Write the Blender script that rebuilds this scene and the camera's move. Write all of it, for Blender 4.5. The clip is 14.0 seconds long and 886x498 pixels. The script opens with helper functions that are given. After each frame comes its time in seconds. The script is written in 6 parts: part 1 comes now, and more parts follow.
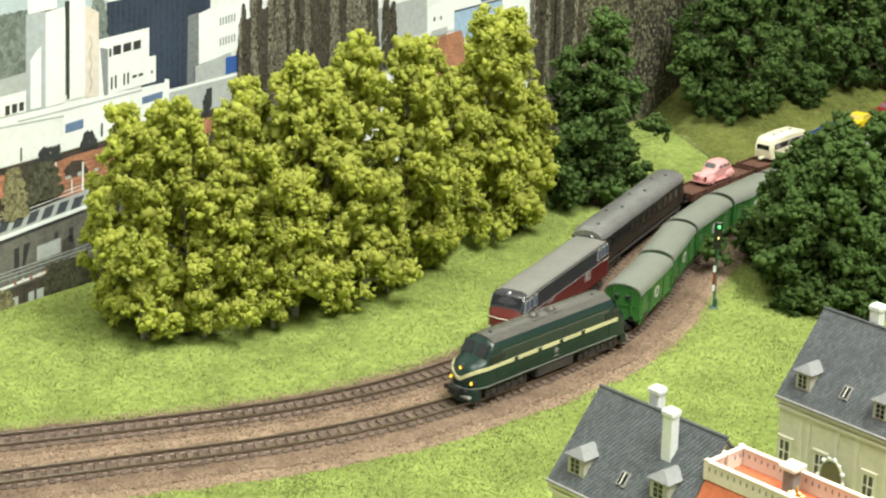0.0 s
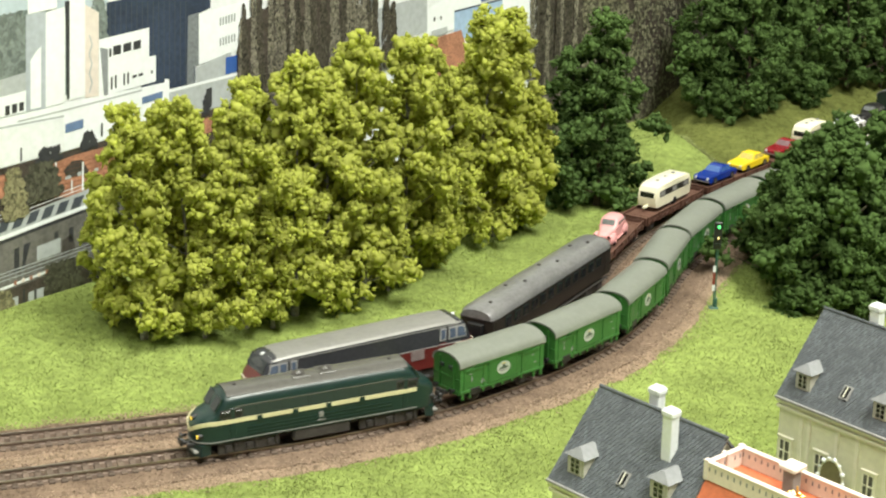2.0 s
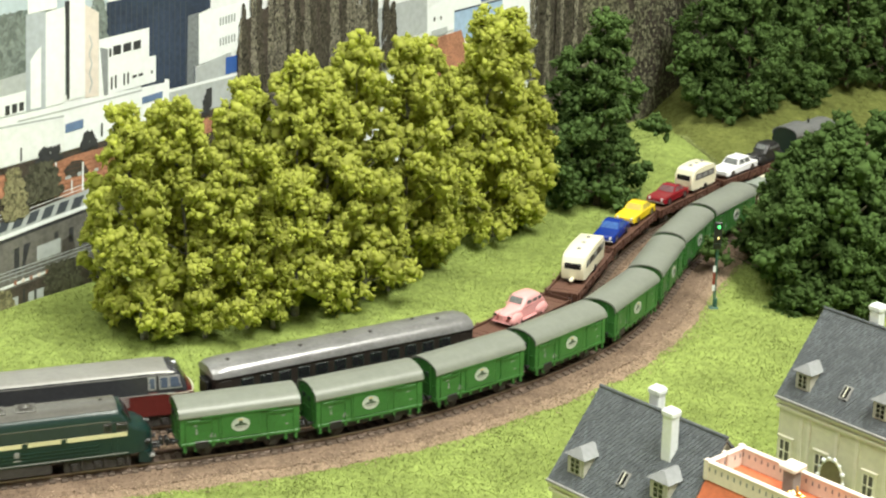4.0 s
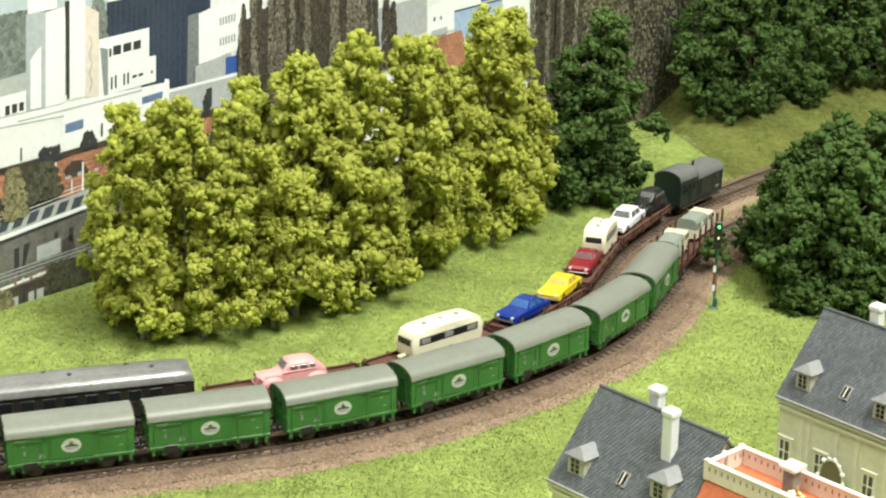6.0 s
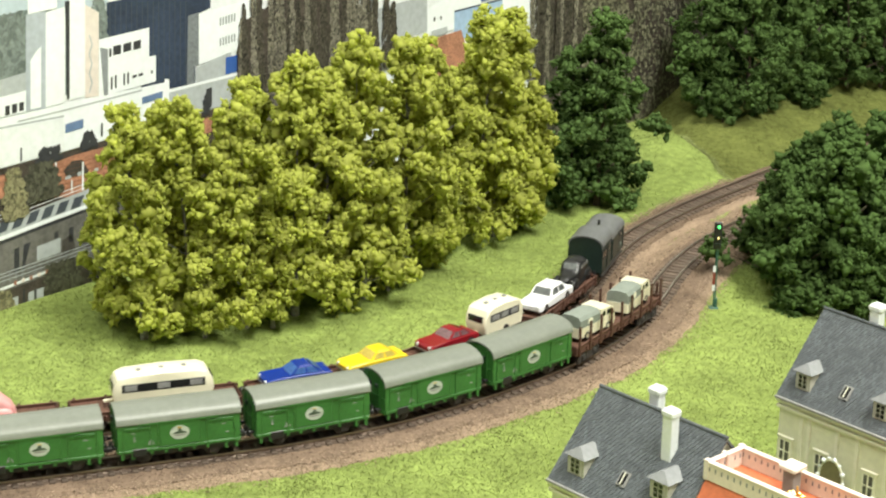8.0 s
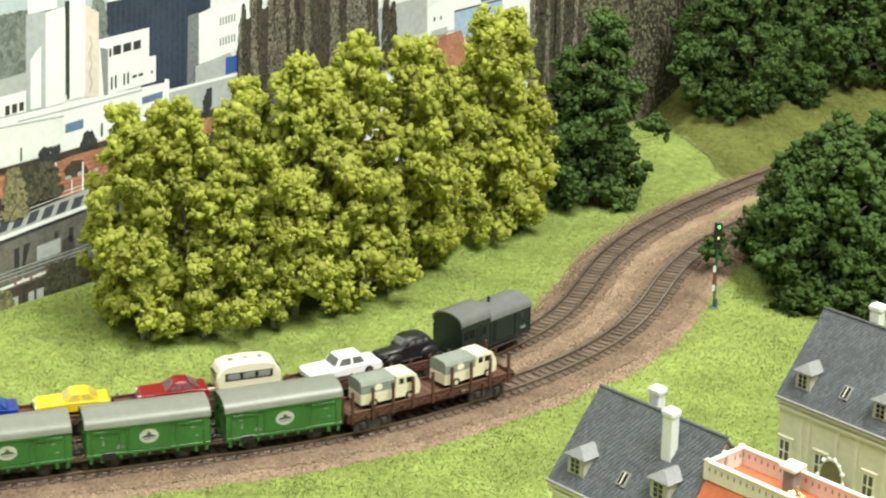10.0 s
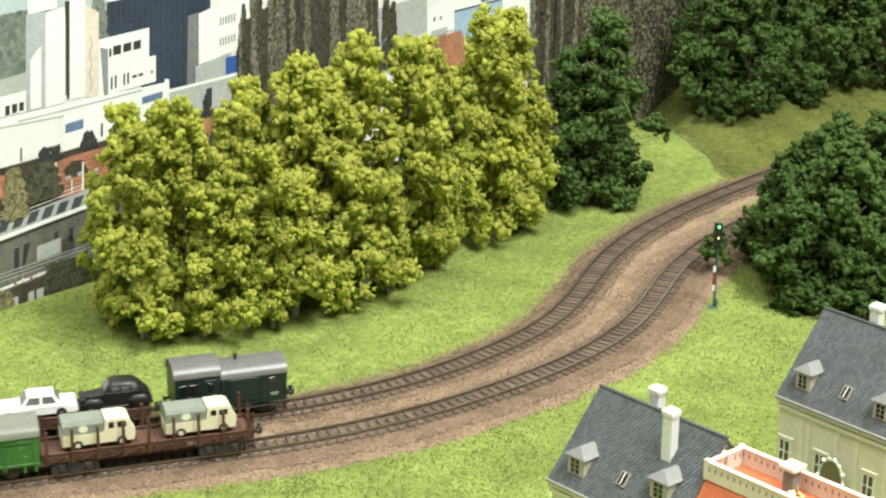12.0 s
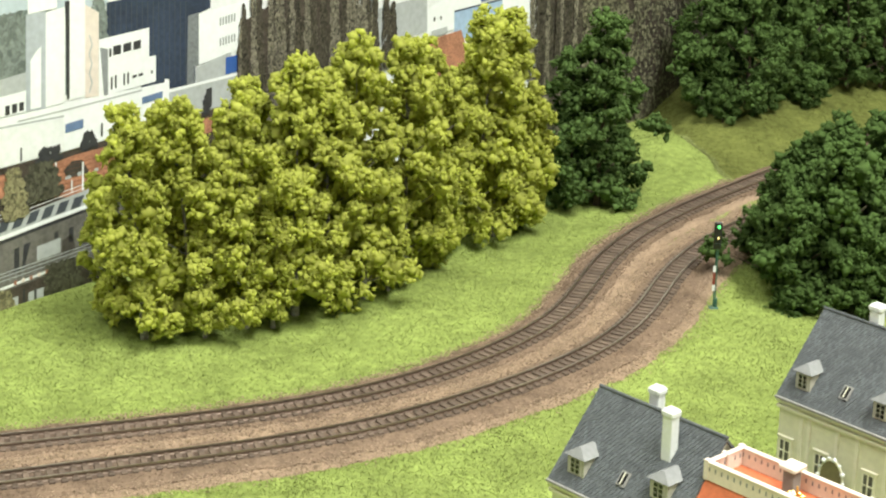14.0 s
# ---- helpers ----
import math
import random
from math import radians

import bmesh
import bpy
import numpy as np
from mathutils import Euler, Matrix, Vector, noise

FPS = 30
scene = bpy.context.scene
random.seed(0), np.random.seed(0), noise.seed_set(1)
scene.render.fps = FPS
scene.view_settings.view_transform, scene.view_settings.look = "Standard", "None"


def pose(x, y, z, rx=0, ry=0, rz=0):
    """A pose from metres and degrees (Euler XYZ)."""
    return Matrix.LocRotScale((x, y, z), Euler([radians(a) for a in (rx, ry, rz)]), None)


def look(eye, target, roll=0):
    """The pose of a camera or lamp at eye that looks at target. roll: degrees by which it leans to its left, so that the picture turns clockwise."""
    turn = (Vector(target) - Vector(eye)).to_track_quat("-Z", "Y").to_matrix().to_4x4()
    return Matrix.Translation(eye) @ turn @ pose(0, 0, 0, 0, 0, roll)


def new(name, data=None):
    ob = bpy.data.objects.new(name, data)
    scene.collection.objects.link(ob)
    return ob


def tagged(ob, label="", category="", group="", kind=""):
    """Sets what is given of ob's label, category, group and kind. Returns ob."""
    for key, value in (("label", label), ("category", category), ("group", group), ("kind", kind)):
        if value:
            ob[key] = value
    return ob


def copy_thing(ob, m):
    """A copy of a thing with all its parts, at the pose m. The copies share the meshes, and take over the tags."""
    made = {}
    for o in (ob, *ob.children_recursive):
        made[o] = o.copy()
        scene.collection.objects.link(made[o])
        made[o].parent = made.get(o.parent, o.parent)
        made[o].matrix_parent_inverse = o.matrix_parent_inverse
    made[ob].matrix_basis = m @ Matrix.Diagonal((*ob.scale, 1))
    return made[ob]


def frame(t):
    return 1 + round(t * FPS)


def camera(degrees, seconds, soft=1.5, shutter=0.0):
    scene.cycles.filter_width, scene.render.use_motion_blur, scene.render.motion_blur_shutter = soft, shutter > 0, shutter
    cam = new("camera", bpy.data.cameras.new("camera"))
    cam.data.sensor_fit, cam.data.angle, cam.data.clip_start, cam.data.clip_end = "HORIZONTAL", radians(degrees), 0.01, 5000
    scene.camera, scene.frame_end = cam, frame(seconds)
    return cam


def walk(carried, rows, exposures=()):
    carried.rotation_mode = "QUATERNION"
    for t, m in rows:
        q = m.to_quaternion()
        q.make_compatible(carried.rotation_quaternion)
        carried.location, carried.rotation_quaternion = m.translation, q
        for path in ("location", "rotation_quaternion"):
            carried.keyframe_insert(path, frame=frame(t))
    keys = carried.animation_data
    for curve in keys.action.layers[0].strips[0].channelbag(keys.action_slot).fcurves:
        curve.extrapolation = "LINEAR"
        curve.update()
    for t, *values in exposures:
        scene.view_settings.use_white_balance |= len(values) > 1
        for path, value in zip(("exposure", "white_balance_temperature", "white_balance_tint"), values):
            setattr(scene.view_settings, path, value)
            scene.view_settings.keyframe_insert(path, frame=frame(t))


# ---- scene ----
# Lengths below are millimetres of the real model layout; part() turns them into metres.
cam = camera(28.0, 14.0, soft=2.2, shutter=0.4)
EYE = (0.0, 0.0, 0.3354)
VIEW = Matrix.Translation(EYE) @ pose(0, 0, 0, 71.0, 0, 0) @ pose(0, 0, 0, 0, 0, 0.78)
walk(cam, [(0.0, VIEW), (14.0, VIEW)], exposures=[(0.0, 0.06), (14.0, 0.06)])

# ---- light: a hall with lamps under its ceiling ----
world = bpy.data.worlds.new("hall")
scene.world = world
world.use_nodes = True
world.node_tree.nodes["Background"].inputs[0].default_value = (0.92, 0.97, 1.0, 1)
world.node_tree.nodes["Background"].inputs[1].default_value = 0.45


def ceiling_area(x, y, z, sx, sy, power, tx, ty):
    d = bpy.data.lights.new("ceiling_lamp_light", "AREA")
    d.shape, d.size, d.size_y, d.energy = "RECTANGLE", sx, sy, power
    d.color = (0.975, 0.97, 0.87)
    ob = new("ceiling_lamp_light", d)
    ob.matrix_world = look((x, y, z), (tx, ty, 0))
    return ob


LAMPS = [(-0.5, 0.2, 1.8, 0.5, 1.6, 30.0), (0.7, 0.2, 1.8, 0.5, 1.6, 101.0)]
for lx, ly, lz, sx, sy, pw in LAMPS:
    ceiling_area(lx, ly, lz, sx, sy, pw, lx, ly + 0.02)


# ---- materials ----
def mat(name, col, rough=0.6, metal=0.0, var=0.15, scale=60.0, bump=0.0, bscale=None, island=0.0, spec=0.5, col2=None, emit=None, rand=0.0, thin=0.0):
    """Two scales of noise over a base colour, a fine relief, and a change from piece to piece."""
    m = bpy.data.materials.new(name)
    m.use_nodes = True
    nt = m.node_tree
    N, Lk = nt.nodes, nt.links
    b = N["Principled BSDF"]
    b.inputs["Roughness"].default_value = rough
    b.inputs["Metallic"].default_value = metal
    b.inputs["Specular IOR Level"].default_value = spec
    tc = N.new("ShaderNodeTexCoord")
    n1, n2 = N.new("ShaderNodeTexNoise"), N.new("ShaderNodeTexNoise")
    n1.inputs["Scale"].default_value, n1.inputs["Detail"].default_value = scale, 3
    n2.inputs["Scale"].default_value, n2.inputs["Detail"].default_value = scale * 9, 2
    for n in (n1, n2):
        Lk.new(tc.outputs["Object"], n.inputs["Vector"])
    mix = N.new("ShaderNodeMix")
    mix.data_type = "FLOAT"
    mix.inputs[0].default_value = 0.5
    Lk.new(n1.outputs["Fac"], mix.inputs[2])
    Lk.new(n2.outputs["Fac"], mix.inputs[3])
    ramp = N.new("ShaderNodeMapRange")
    ramp.inputs[1].default_value, ramp.inputs[2].default_value = 0.36, 0.64
    Lk.new(mix.outputs[0], ramp.inputs[0])
    cm = N.new("ShaderNodeMix")
    cm.data_type = "RGBA"
    c = np.array(col)
    a = np.clip(c * (1 - var), 0, 1)
    z = np.clip(c * (1 + var), 0, 1) if col2 is None else np.array(col2)
    cm.inputs[6].default_value, cm.inputs[7].default_value = (*a, 1), (*z, 1)
    Lk.new(ramp.outputs[0], cm.inputs[0])
    out = cm.outputs[2]
    if island or rand:
        src = N.new("ShaderNodeNewGeometry" if island else "ShaderNodeObjectInfo")
        hv = N.new("ShaderNodeHueSaturation")
        mr = N.new("ShaderNodeMapRange")
        k = island or rand
        mr.inputs[3].default_value, mr.inputs[4].default_value = 1 - k, 1 + k
        Lk.new(src.outputs["Random Per Island" if island else "Random"], mr.inputs[0])
        Lk.new(mr.outputs[0], hv.inputs["Value"])
        Lk.new(out, hv.inputs["Color"])
        out = hv.outputs[0]
    Lk.new(out, b.inputs["Base Color"])
    if thin:
        tr, ms = N.new("ShaderNodeBsdfTranslucent"), N.new("ShaderNodeMixShader")
        ms.inputs[0].default_value = thin
        Lk.new(out, tr.inputs["Color"])
        Lk.new(b.outputs[0], ms.inputs[1])
        Lk.new(tr.outputs[0], ms.inputs[2])
        Lk.new(ms.outputs[0], N["Material Output"].inputs[0])
    if bump:
        bp = N.new("ShaderNodeBump")
        bn = N.new("ShaderNodeTexNoise")
        bn.inputs["Scale"].default_value, bn.inputs["Detail"].default_value = bscale or scale * 12, 4
        Lk.new(tc.outputs["Object"], bn.inputs["Vector"])
        bp.inputs["Strength"].default_value = bump
        bp.inputs["Distance"].default_value = 0.0006
        Lk.new(bn.outputs["Fac"], bp.inputs["Height"])
        Lk.new(bp.outputs[0], b.inputs["Normal"])
    if emit:
        b.inputs["Emission Color"].default_value = (*emit[:3], 1)
        b.inputs["Emission Strength"].default_value = emit[3]
    return m


GRASS_SOIL = mat("grass_mat", (0.225, 0.285, 0.08), 0.95, var=0.3, scale=25, bump=0.08, bscale=700, spec=0.1)
# bank turf: olive, with the shade by the wood put into its colour
SHADED_OLIVE_TURF = mat("shaded_olive_turf", (0.20, 0.226, 0.066), 0.95, island=0.3, var=0.3, scale=22, spec=0.1, thin=0.4)
GRASS = mat("grass_fibre", (0.25, 0.305, 0.095), 0.9, island=0.4, var=0.26, scale=16, spec=0.15, thin=0.5)
CREST = mat("pale_crest_fibre", (0.34, 0.38, 0.16), 0.9, island=0.3, var=0.2, scale=16, spec=0.1, thin=0.4)
BALLAST = mat("brown_ballast", (0.19, 0.135, 0.097), 0.95, var=0.3, scale=60, bump=1.0, bscale=1100, spec=0.15)
# ballast in a darker tone: the sleepers' shade put into the colour
SHADED_BALLAST = mat("shaded_ballast", (0.108, 0.078, 0.059), 0.9, var=0.35, scale=60, bump=0.8, bscale=1100, spec=0.2)
SAND = mat("sandy_soil", (0.30, 0.218, 0.155), 0.95, var=0.28, scale=45, bump=0.9, bscale=900, spec=0.15)
RAIL = mat("rusty_rail", (0.15, 0.105, 0.078), 0.5, 0.3, scale=80)
RAILHEAD = mat("worn_steel", (0.38, 0.33, 0.28), 0.28, 0.9, scale=90)
SLEEPER = mat("sleeper_plastic", (0.132, 0.097, 0.074), 0.75, rand=0.25, scale=200)
YELLOW_LEAF = mat("yellow_green_foam", (0.64, 0.68, 0.175), 1.0, island=0.1, var=0.12, scale=18, spec=0.0, thin=0.62)
DARK_LEAF = mat("dark_green_foam", (0.125, 0.205, 0.065), 1.0, island=0.14, var=0.22, scale=18, spec=0.0, thin=0.4)
MID_LEAF = mat("mid_green_foam", (0.098, 0.163, 0.05), 1.0, island=0.14, var=0.25, scale=18, spec=0.0, thin=0.35)
BIRCH = mat("birch_bark", (0.5, 0.5, 0.47), 0.8, col2=(0.12, 0.11, 0.1), scale=160)
BARK = mat("dark_bark", (0.09, 0.065, 0.045), 0.9, scale=160)
GREEN_WAGON = mat("green_wagon_paint", (0.036, 0.142, 0.030), 0.42, var=0.18, scale=70, bump=0.1)
GREEN_DARK = mat("green_door_paint", (0.033, 0.134, 0.028), 0.45, var=0.1, scale=70)
ROOF_GREY = mat("grey_roof_paint", (0.19, 0.205, 0.178), 0.4, var=0.08, scale=50)
LOCO_GREEN = mat("dark_green_loco_paint", (0.0085, 0.027, 0.0245), 0.3, var=0.12, scale=60)
LOCO_BLUE = mat("blue_green_loco_paint", (0.026, 0.04, 0.041), 0.3, var=0.12, scale=60)
LOCO_ROOF = mat("grey_loco_roof", (0.105, 0.102, 0.095), 0.24, var=0.12, scale=60)
CREAM = mat("cream_stripe", (0.62, 0.58, 0.36), 0.45, var=0.06)
RED = mat("wine_red_paint", (0.11, 0.018, 0.016), 0.35, var=0.12)
DARK_GREY = mat("anthracite_paint", (0.042, 0.044, 0.05), 0.25, var=0.15)
SILVER = mat("silver_roof", (0.25, 0.248, 0.235), 0.38, 0.2, var=0.1)
WHITE = mat("white_plastic", (0.74, 0.77, 0.79), 0.45, var=0.05)
TRIM = mat("silver_trim", (0.45, 0.45, 0.44), 0.35, 0.3, var=0.08)
GLASS = mat("dark_window", (0.014, 0.015, 0.017), 0.12, var=0.2)
CARGLASS = mat("grey_car_window", (0.13, 0.14, 0.14), 0.12, var=0.3)
EMBLEM = mat("pale_emblem", (0.42, 0.46, 0.41), 0.5)
EMBLEM_INK = mat("emblem_ink", (0.06, 0.085, 0.06), 0.5)
SMOKE = mat("smoky_windscreen", (0.02, 0.022, 0.026), 0.15, var=0.2, spec=0.25)
# dark cab glass with its bluish reflection put into the base colour
GLINTGLASS = mat("bluish_glint_pane", (0.10, 0.13, 0.19), 0.15, var=0.3, scale=90)
BLACK = mat("black_plastic", (0.014, 0.014, 0.015), 0.4, var=0.2)
UNDER = mat("dusty_underframe", (0.038, 0.034, 0.031), 0.75, var=0.3, scale=120)
BLACKGREEN = mat("blackish_green_paint", (0.012, 0.024, 0.02), 0.4, var=0.2)
COACH = mat("dark_brown_coach", (0.022, 0.017, 0.014), 0.5, var=0.2)
COACH_ROOF = mat("dull_coach_roof", (0.24, 0.24, 0.245), 0.3, 0.35, var=0.2)
BROWN = mat("red_brown_wagon", (0.078, 0.034, 0.022), 0.6, var=0.2, scale=90)
DECK = mat("brown_deck", (0.115, 0.056, 0.039), 0.65, var=0.2, scale=90)
VAN_ROOF = mat("satin_van_roof", (0.17, 0.175, 0.18), 0.42, 0.2, var=0.15)
WHEEL = mat("dark_wheel", (0.03, 0.027, 0.024), 0.6, var=0.3)
STEEL = mat("wheel_steel", (0.3, 0.28, 0.26), 0.35, 0.8)
PINK = mat("pink_plastic", (0.72, 0.35, 0.35), 0.4, var=0.05)
IVORY = mat("ivory_plastic", (0.80, 0.76, 0.58), 0.42, var=0.05)
KOMBI = mat("pale_cream_plastic", (0.72, 0.68, 0.52), 0.42, var=0.05)
TARP = mat("grey_green_canvas", (0.22, 0.25, 0.22), 0.8, var=0.12, scale=120, bump=0.2)
BLUE = mat("blue_plastic", (0.006, 0.03, 0.24), 0.25, var=0.05)
YELLOW = mat("yellow_plastic", (0.75, 0.55, 0.02), 0.35, var=0.05)
CARRED = mat("red_plastic", (0.22, 0.01, 0.017), 0.25, var=0.05)
CARWHITE = mat("bright_white_plastic", (0.82, 0.83, 0.85), 0.35, var=0.03)
HEADLIGHT = mat("yellow_headlight", (0.8, 0.6, 0.05), 0.3, emit=(1.0, 0.66, 0.06, 1.7))
GREENLIGHT = mat("green_signal_light", (0.2, 0.9, 0.3), 0.3, emit=(0.04, 1.0, 0.2, 1.3))
AMBERLIGHT = mat("amber_signal_light", (0.9, 0.8, 0.4), 0.3, emit=(1.0, 0.72, 0.22, 1.2))
MAST_GREEN = mat("green_mast_paint", (0.03, 0.10, 0.07), 0.5)
SIGNALRED = mat("signal_red", (0.2, 0.035, 0.025), 0.5)
SLATE = mat("slate_roof", (0.08, 0.09, 0.098), 0.65, var=0.15, scale=60, rand=0.2)
PLASTER = mat("pale_plaster", (0.68, 0.685, 0.53), 0.8, var=0.08, scale=40, bump=0.15)
STONE = mat("pale_stone_trim", (0.74, 0.73, 0.60), 0.75, var=0.08, scale=40)
TILE_ORANGE = mat("orange_roof_tile", (0.50, 0.14, 0.06), 0.7, var=0.15, scale=60)
TERRACE = mat("terrace_white", (0.78, 0.70, 0.62), 0.7, var=0.08)
GREYSTONE = mat("dormer_grey", (0.25, 0.25, 0.24), 0.7, var=0.12)
GOLD = mat("gilding", (0.75, 0.5, 0.15), 0.3, 0.8)
WALLPAINT = mat("hall_wall_paint", (0.75, 0.74, 0.70), 0.85, var=0.04, scale=3)
WOOD = mat("board_wood", (0.32, 0.22, 0.13), 0.7, var=0.2, scale=12)


# ---- mesh helpers ----
MM = 0.001


def mesh_of(name, bm, material, smooth=35.0):
    me = bpy.data.meshes.new(name)
    bmesh.ops.scale(bm, vec=(MM, MM, MM), verts=bm.verts)
    bmesh.ops.recalc_face_normals(bm, faces=bm.faces)
    bm.to_mesh(me)
    bm.free()
    me.materials.append(material)
    if smooth:
        me.shade_smooth()
        me.set_sharp_from_angle(angle=radians(smooth))
    return me


def part(name, bm, material, parent=None, label="", smooth=35.0):
    ob = new(name, mesh_of(name, bm, material, smooth))
    if parent is not None:
        ob.parent = parent
    if label:
        ob["label"] = label
    return ob


def thing(name, label, category, group="", kind=""):
    return tagged(new(name), label, category, group, kind)


def at(x, y, z, rz=0, rx=0, ry=0):
    return pose(x * MM, y * MM, z * MM, rx, ry, rz)


def box(bm, x0, x1, y0, y1, z0, z1, bevel=0.0, seg=1):
    r = bmesh.ops.create_cube(bm, size=1.0)
    for v in r["verts"]:
        v.co = Vector((x0 + (v.co.x + 0.5) * (x1 - x0), y0 + (v.co.y + 0.5) * (y1 - y0), z0 + (v.co.z + 0.5) * (z1 - z0)))
    if bevel:
        es = list({e for v in r["verts"] for e in v.link_edges})
        bmesh.ops.bevel(bm, geom=es, offset=bevel, segments=seg, affect="EDGES", profile=0.6)
    return bm


def B(x0, x1, y0, y1, z0, z1, bevel=0.0, seg=1):
    return box(bmesh.new(), x0, x1, y0, y1, z0, z1, bevel, seg)


def rod(bm, a, b, r, n=8, r2=None):
    a, b = Vector(a), Vector(b)
    d = b - a
    m = Matrix.Translation((a + b) / 2) @ d.to_track_quat("Z", "Y").to_matrix().to_4x4()
    bmesh.ops.create_cone(bm, cap_ends=True, segments=n, radius1=r, radius2=r if r2 is None else r2, depth=d.length, matrix=m)
    return bm


def loft(bm, rings, cap=True, closed=True):
    vs = [[bm.verts.new(p) for p in ring] for ring in rings]
    n = len(vs[0])
    for a, b in zip(vs, vs[1:]):
        for i in range(n if closed else n - 1):
            j = (i + 1) % n
            bm.faces.new((a[i], a[j], b[j], b[i]))
    if cap:
        bm.faces.new(vs[0])
        bm.faces.new(vs[-1])
    return bm


def extrude_x(bm, profile, x0, x1):
    """A closed (y, z) profile drawn out along x."""
    return loft(bm, [[(x, y, z) for y, z in profile] for x in (x0, x1)])


def extrude_y(bm, profile, y0, y1):
    return loft(bm, [[(x, y, z) for x, z in profile] for y in (y0, y1)])


def section(x, w, zb, zs, zt, n=10, k=2.3):
    """A vehicle's cross-section: upright sides to zs, then a rounded top to zt."""
    pts = [(x, -w, zb), (x, -w, zs)]
    for i in range(1, n):
        a = math.pi * i / n
        c, s = math.cos(a), math.sin(a)
        pts.append((x, -w * math.copysign(abs(c) ** (2 / k), c), zs + (zt - zs) * s ** (2 / k)))
    return pts + [(x, w, zs), (x, w, zb)]


# ---- the two tracks ----
def spline(points, n=40):
    """A natural cubic through the points, as a dense line."""
    C = np.array(points, float)
    h = np.hypot(*np.diff(C, axis=0).T)
    N = len(C)
    M, R = np.eye(N), np.zeros((N, 2))
    for i in range(1, N - 1):
        M[i, i - 1], M[i, i], M[i, i + 1] = h[i - 1], 2 * (h[i - 1] + h[i]), h[i]
        R[i] = 6 * ((C[i + 1] - C[i]) / h[i] - (C[i] - C[i - 1]) / h[i - 1])
    m = np.linalg.solve(M, R)
    out = []
    for i in range(N - 1):
        t = np.linspace(0, h[i], n, endpoint=False)[:, None]
        out.append(m[i] * (h[i] - t) ** 3 / 6 / h[i] + m[i + 1] * t ** 3 / 6 / h[i] + (C[i] / h[i] - m[i] * h[i] / 6) * (h[i] - t) + (C[i + 1] / h[i] - m[i + 1] * h[i] / 6) * t)
    return np.vstack(out + [C[-1:]])


class Track:
    def __init__(self, points):
        S = spline(points)
        a, b = S[0] - S[1], S[-1] - S[-2]
        S = np.vstack([S[0] + a / np.hypot(*a) * 1500, S, S[-1] + b / np.hypot(*b) * 1200])
        self.s = np.r_[0, np.cumsum(np.hypot(*np.diff(S, axis=0).T))] - 1500
        self.p = S

    def point(self, s):
        return np.array([np.interp(s, self.s, self.p[:, 0]), np.interp(s, self.s, self.p[:, 1])])

    def heading(self, s):
        d = self.point(s + 1.5) - self.point(s - 1.5)
        return d / np.hypot(*d)

    def off(self, s, o):
        """o: millimetres to the side of the front lawn."""
        d = self.heading(s)
        return self.point(s) + o * np.array([d[1], -d[0]])

    def away(self, x, y):
        """Signed distance of many points, positive on the far side, and the place along the line."""
        ss = np.arange(-500, 1400, 4.0)
        P = np.array([self.point(v) for v in ss])
        D = np.array([self.heading(v) for v in ss])
        q = np.stack([np.ravel(x), np.ravel(y)], 1)
        out, pl = np.zeros(len(q)), np.zeros(len(q))
        for i0 in range(0, len(q), 4000):
            d = q[i0:i0 + 4000, None, :] - P[None]
            k = np.argmin((d ** 2).sum(2), 1)
            dd = d[np.arange(len(k)), k]
            side = np.sign(D[k, 0] * dd[:, 1] - D[k, 1] * dd[:, 0])
            out[i0:i0 + 4000] = side * np.hypot(*dd.T)
            pl[i0:i0 + 4000] = ss[k]
        return out, pl


FRONT = Track([(-184, 673.5), (-116, 696.5), (-68, 714), (-18, 740.5), (36, 783), (81, 833), (108, 884), (125, 931), (146, 977), (174, 1020), (210, 1063)])
BACK = Track([(-193, 710), (-121, 732.5), (-71, 751), (-18, 782), (36, 835), (58, 868), (77, 914), (94, 964), (119, 1015), (153, 1064), (187, 1105), (225, 1148)])
GAUGE = 10.4


def sweep(bm, track, s0, s1, step, profile, jitter=0.0, cap=True):
    rings = []
    for s in np.arange(s0, s1 + 0.1, step):
        ring = []
        for o, z in profile:
            jo = jitter * noise.noise((s * 0.05, o, 3.1)) + 0.5 * jitter * noise.noise((s * 0.21, o, 7.7)) if jitter else 0
            q = track.off(s, o + (jo if o > 0 else -jo))
            ring.append((q[0], q[1], z))
        rings.append(ring)
    return loft(bm, rings, cap)


# ---- the setting: board, ground, track beds, hall ----
def rise(x, y):
    """Height of the lawn: level round the tracks, a bank and a mound behind the far track."""
    x, y = np.asarray(x, float), np.asarray(y, float)
    d, s = BACK.away(x, y)
    d, s = d.reshape(x.shape), s.reshape(x.shape)
    bank = np.clip((s - 530) / 110, 0, 1) ** 1.3 * 0.30 * np.clip(d - 16, 0, 95)
    lawn = 0.03 * np.clip(d - 20, 0, 150) * np.clip((430 - s) / 200, 0, 1)
    mound = 11 * np.exp(-(((x - 150) / 34) ** 2 + ((y - 1188) / 52) ** 2))
    bank = bank * np.clip((x - 190 + (y - 1140) * 0.25) / 60, 0, 1)
    return -4.0 + bank + lawn + mound * np.clip((d - 14) / 25, 0, 1)


def meadow(x, y):
    """Where the olive bank turf, darkened for the trees' shade, lies behind the mound."""
    return (y > 1120) & (x > 190 - (y - 1140) * 0.25)


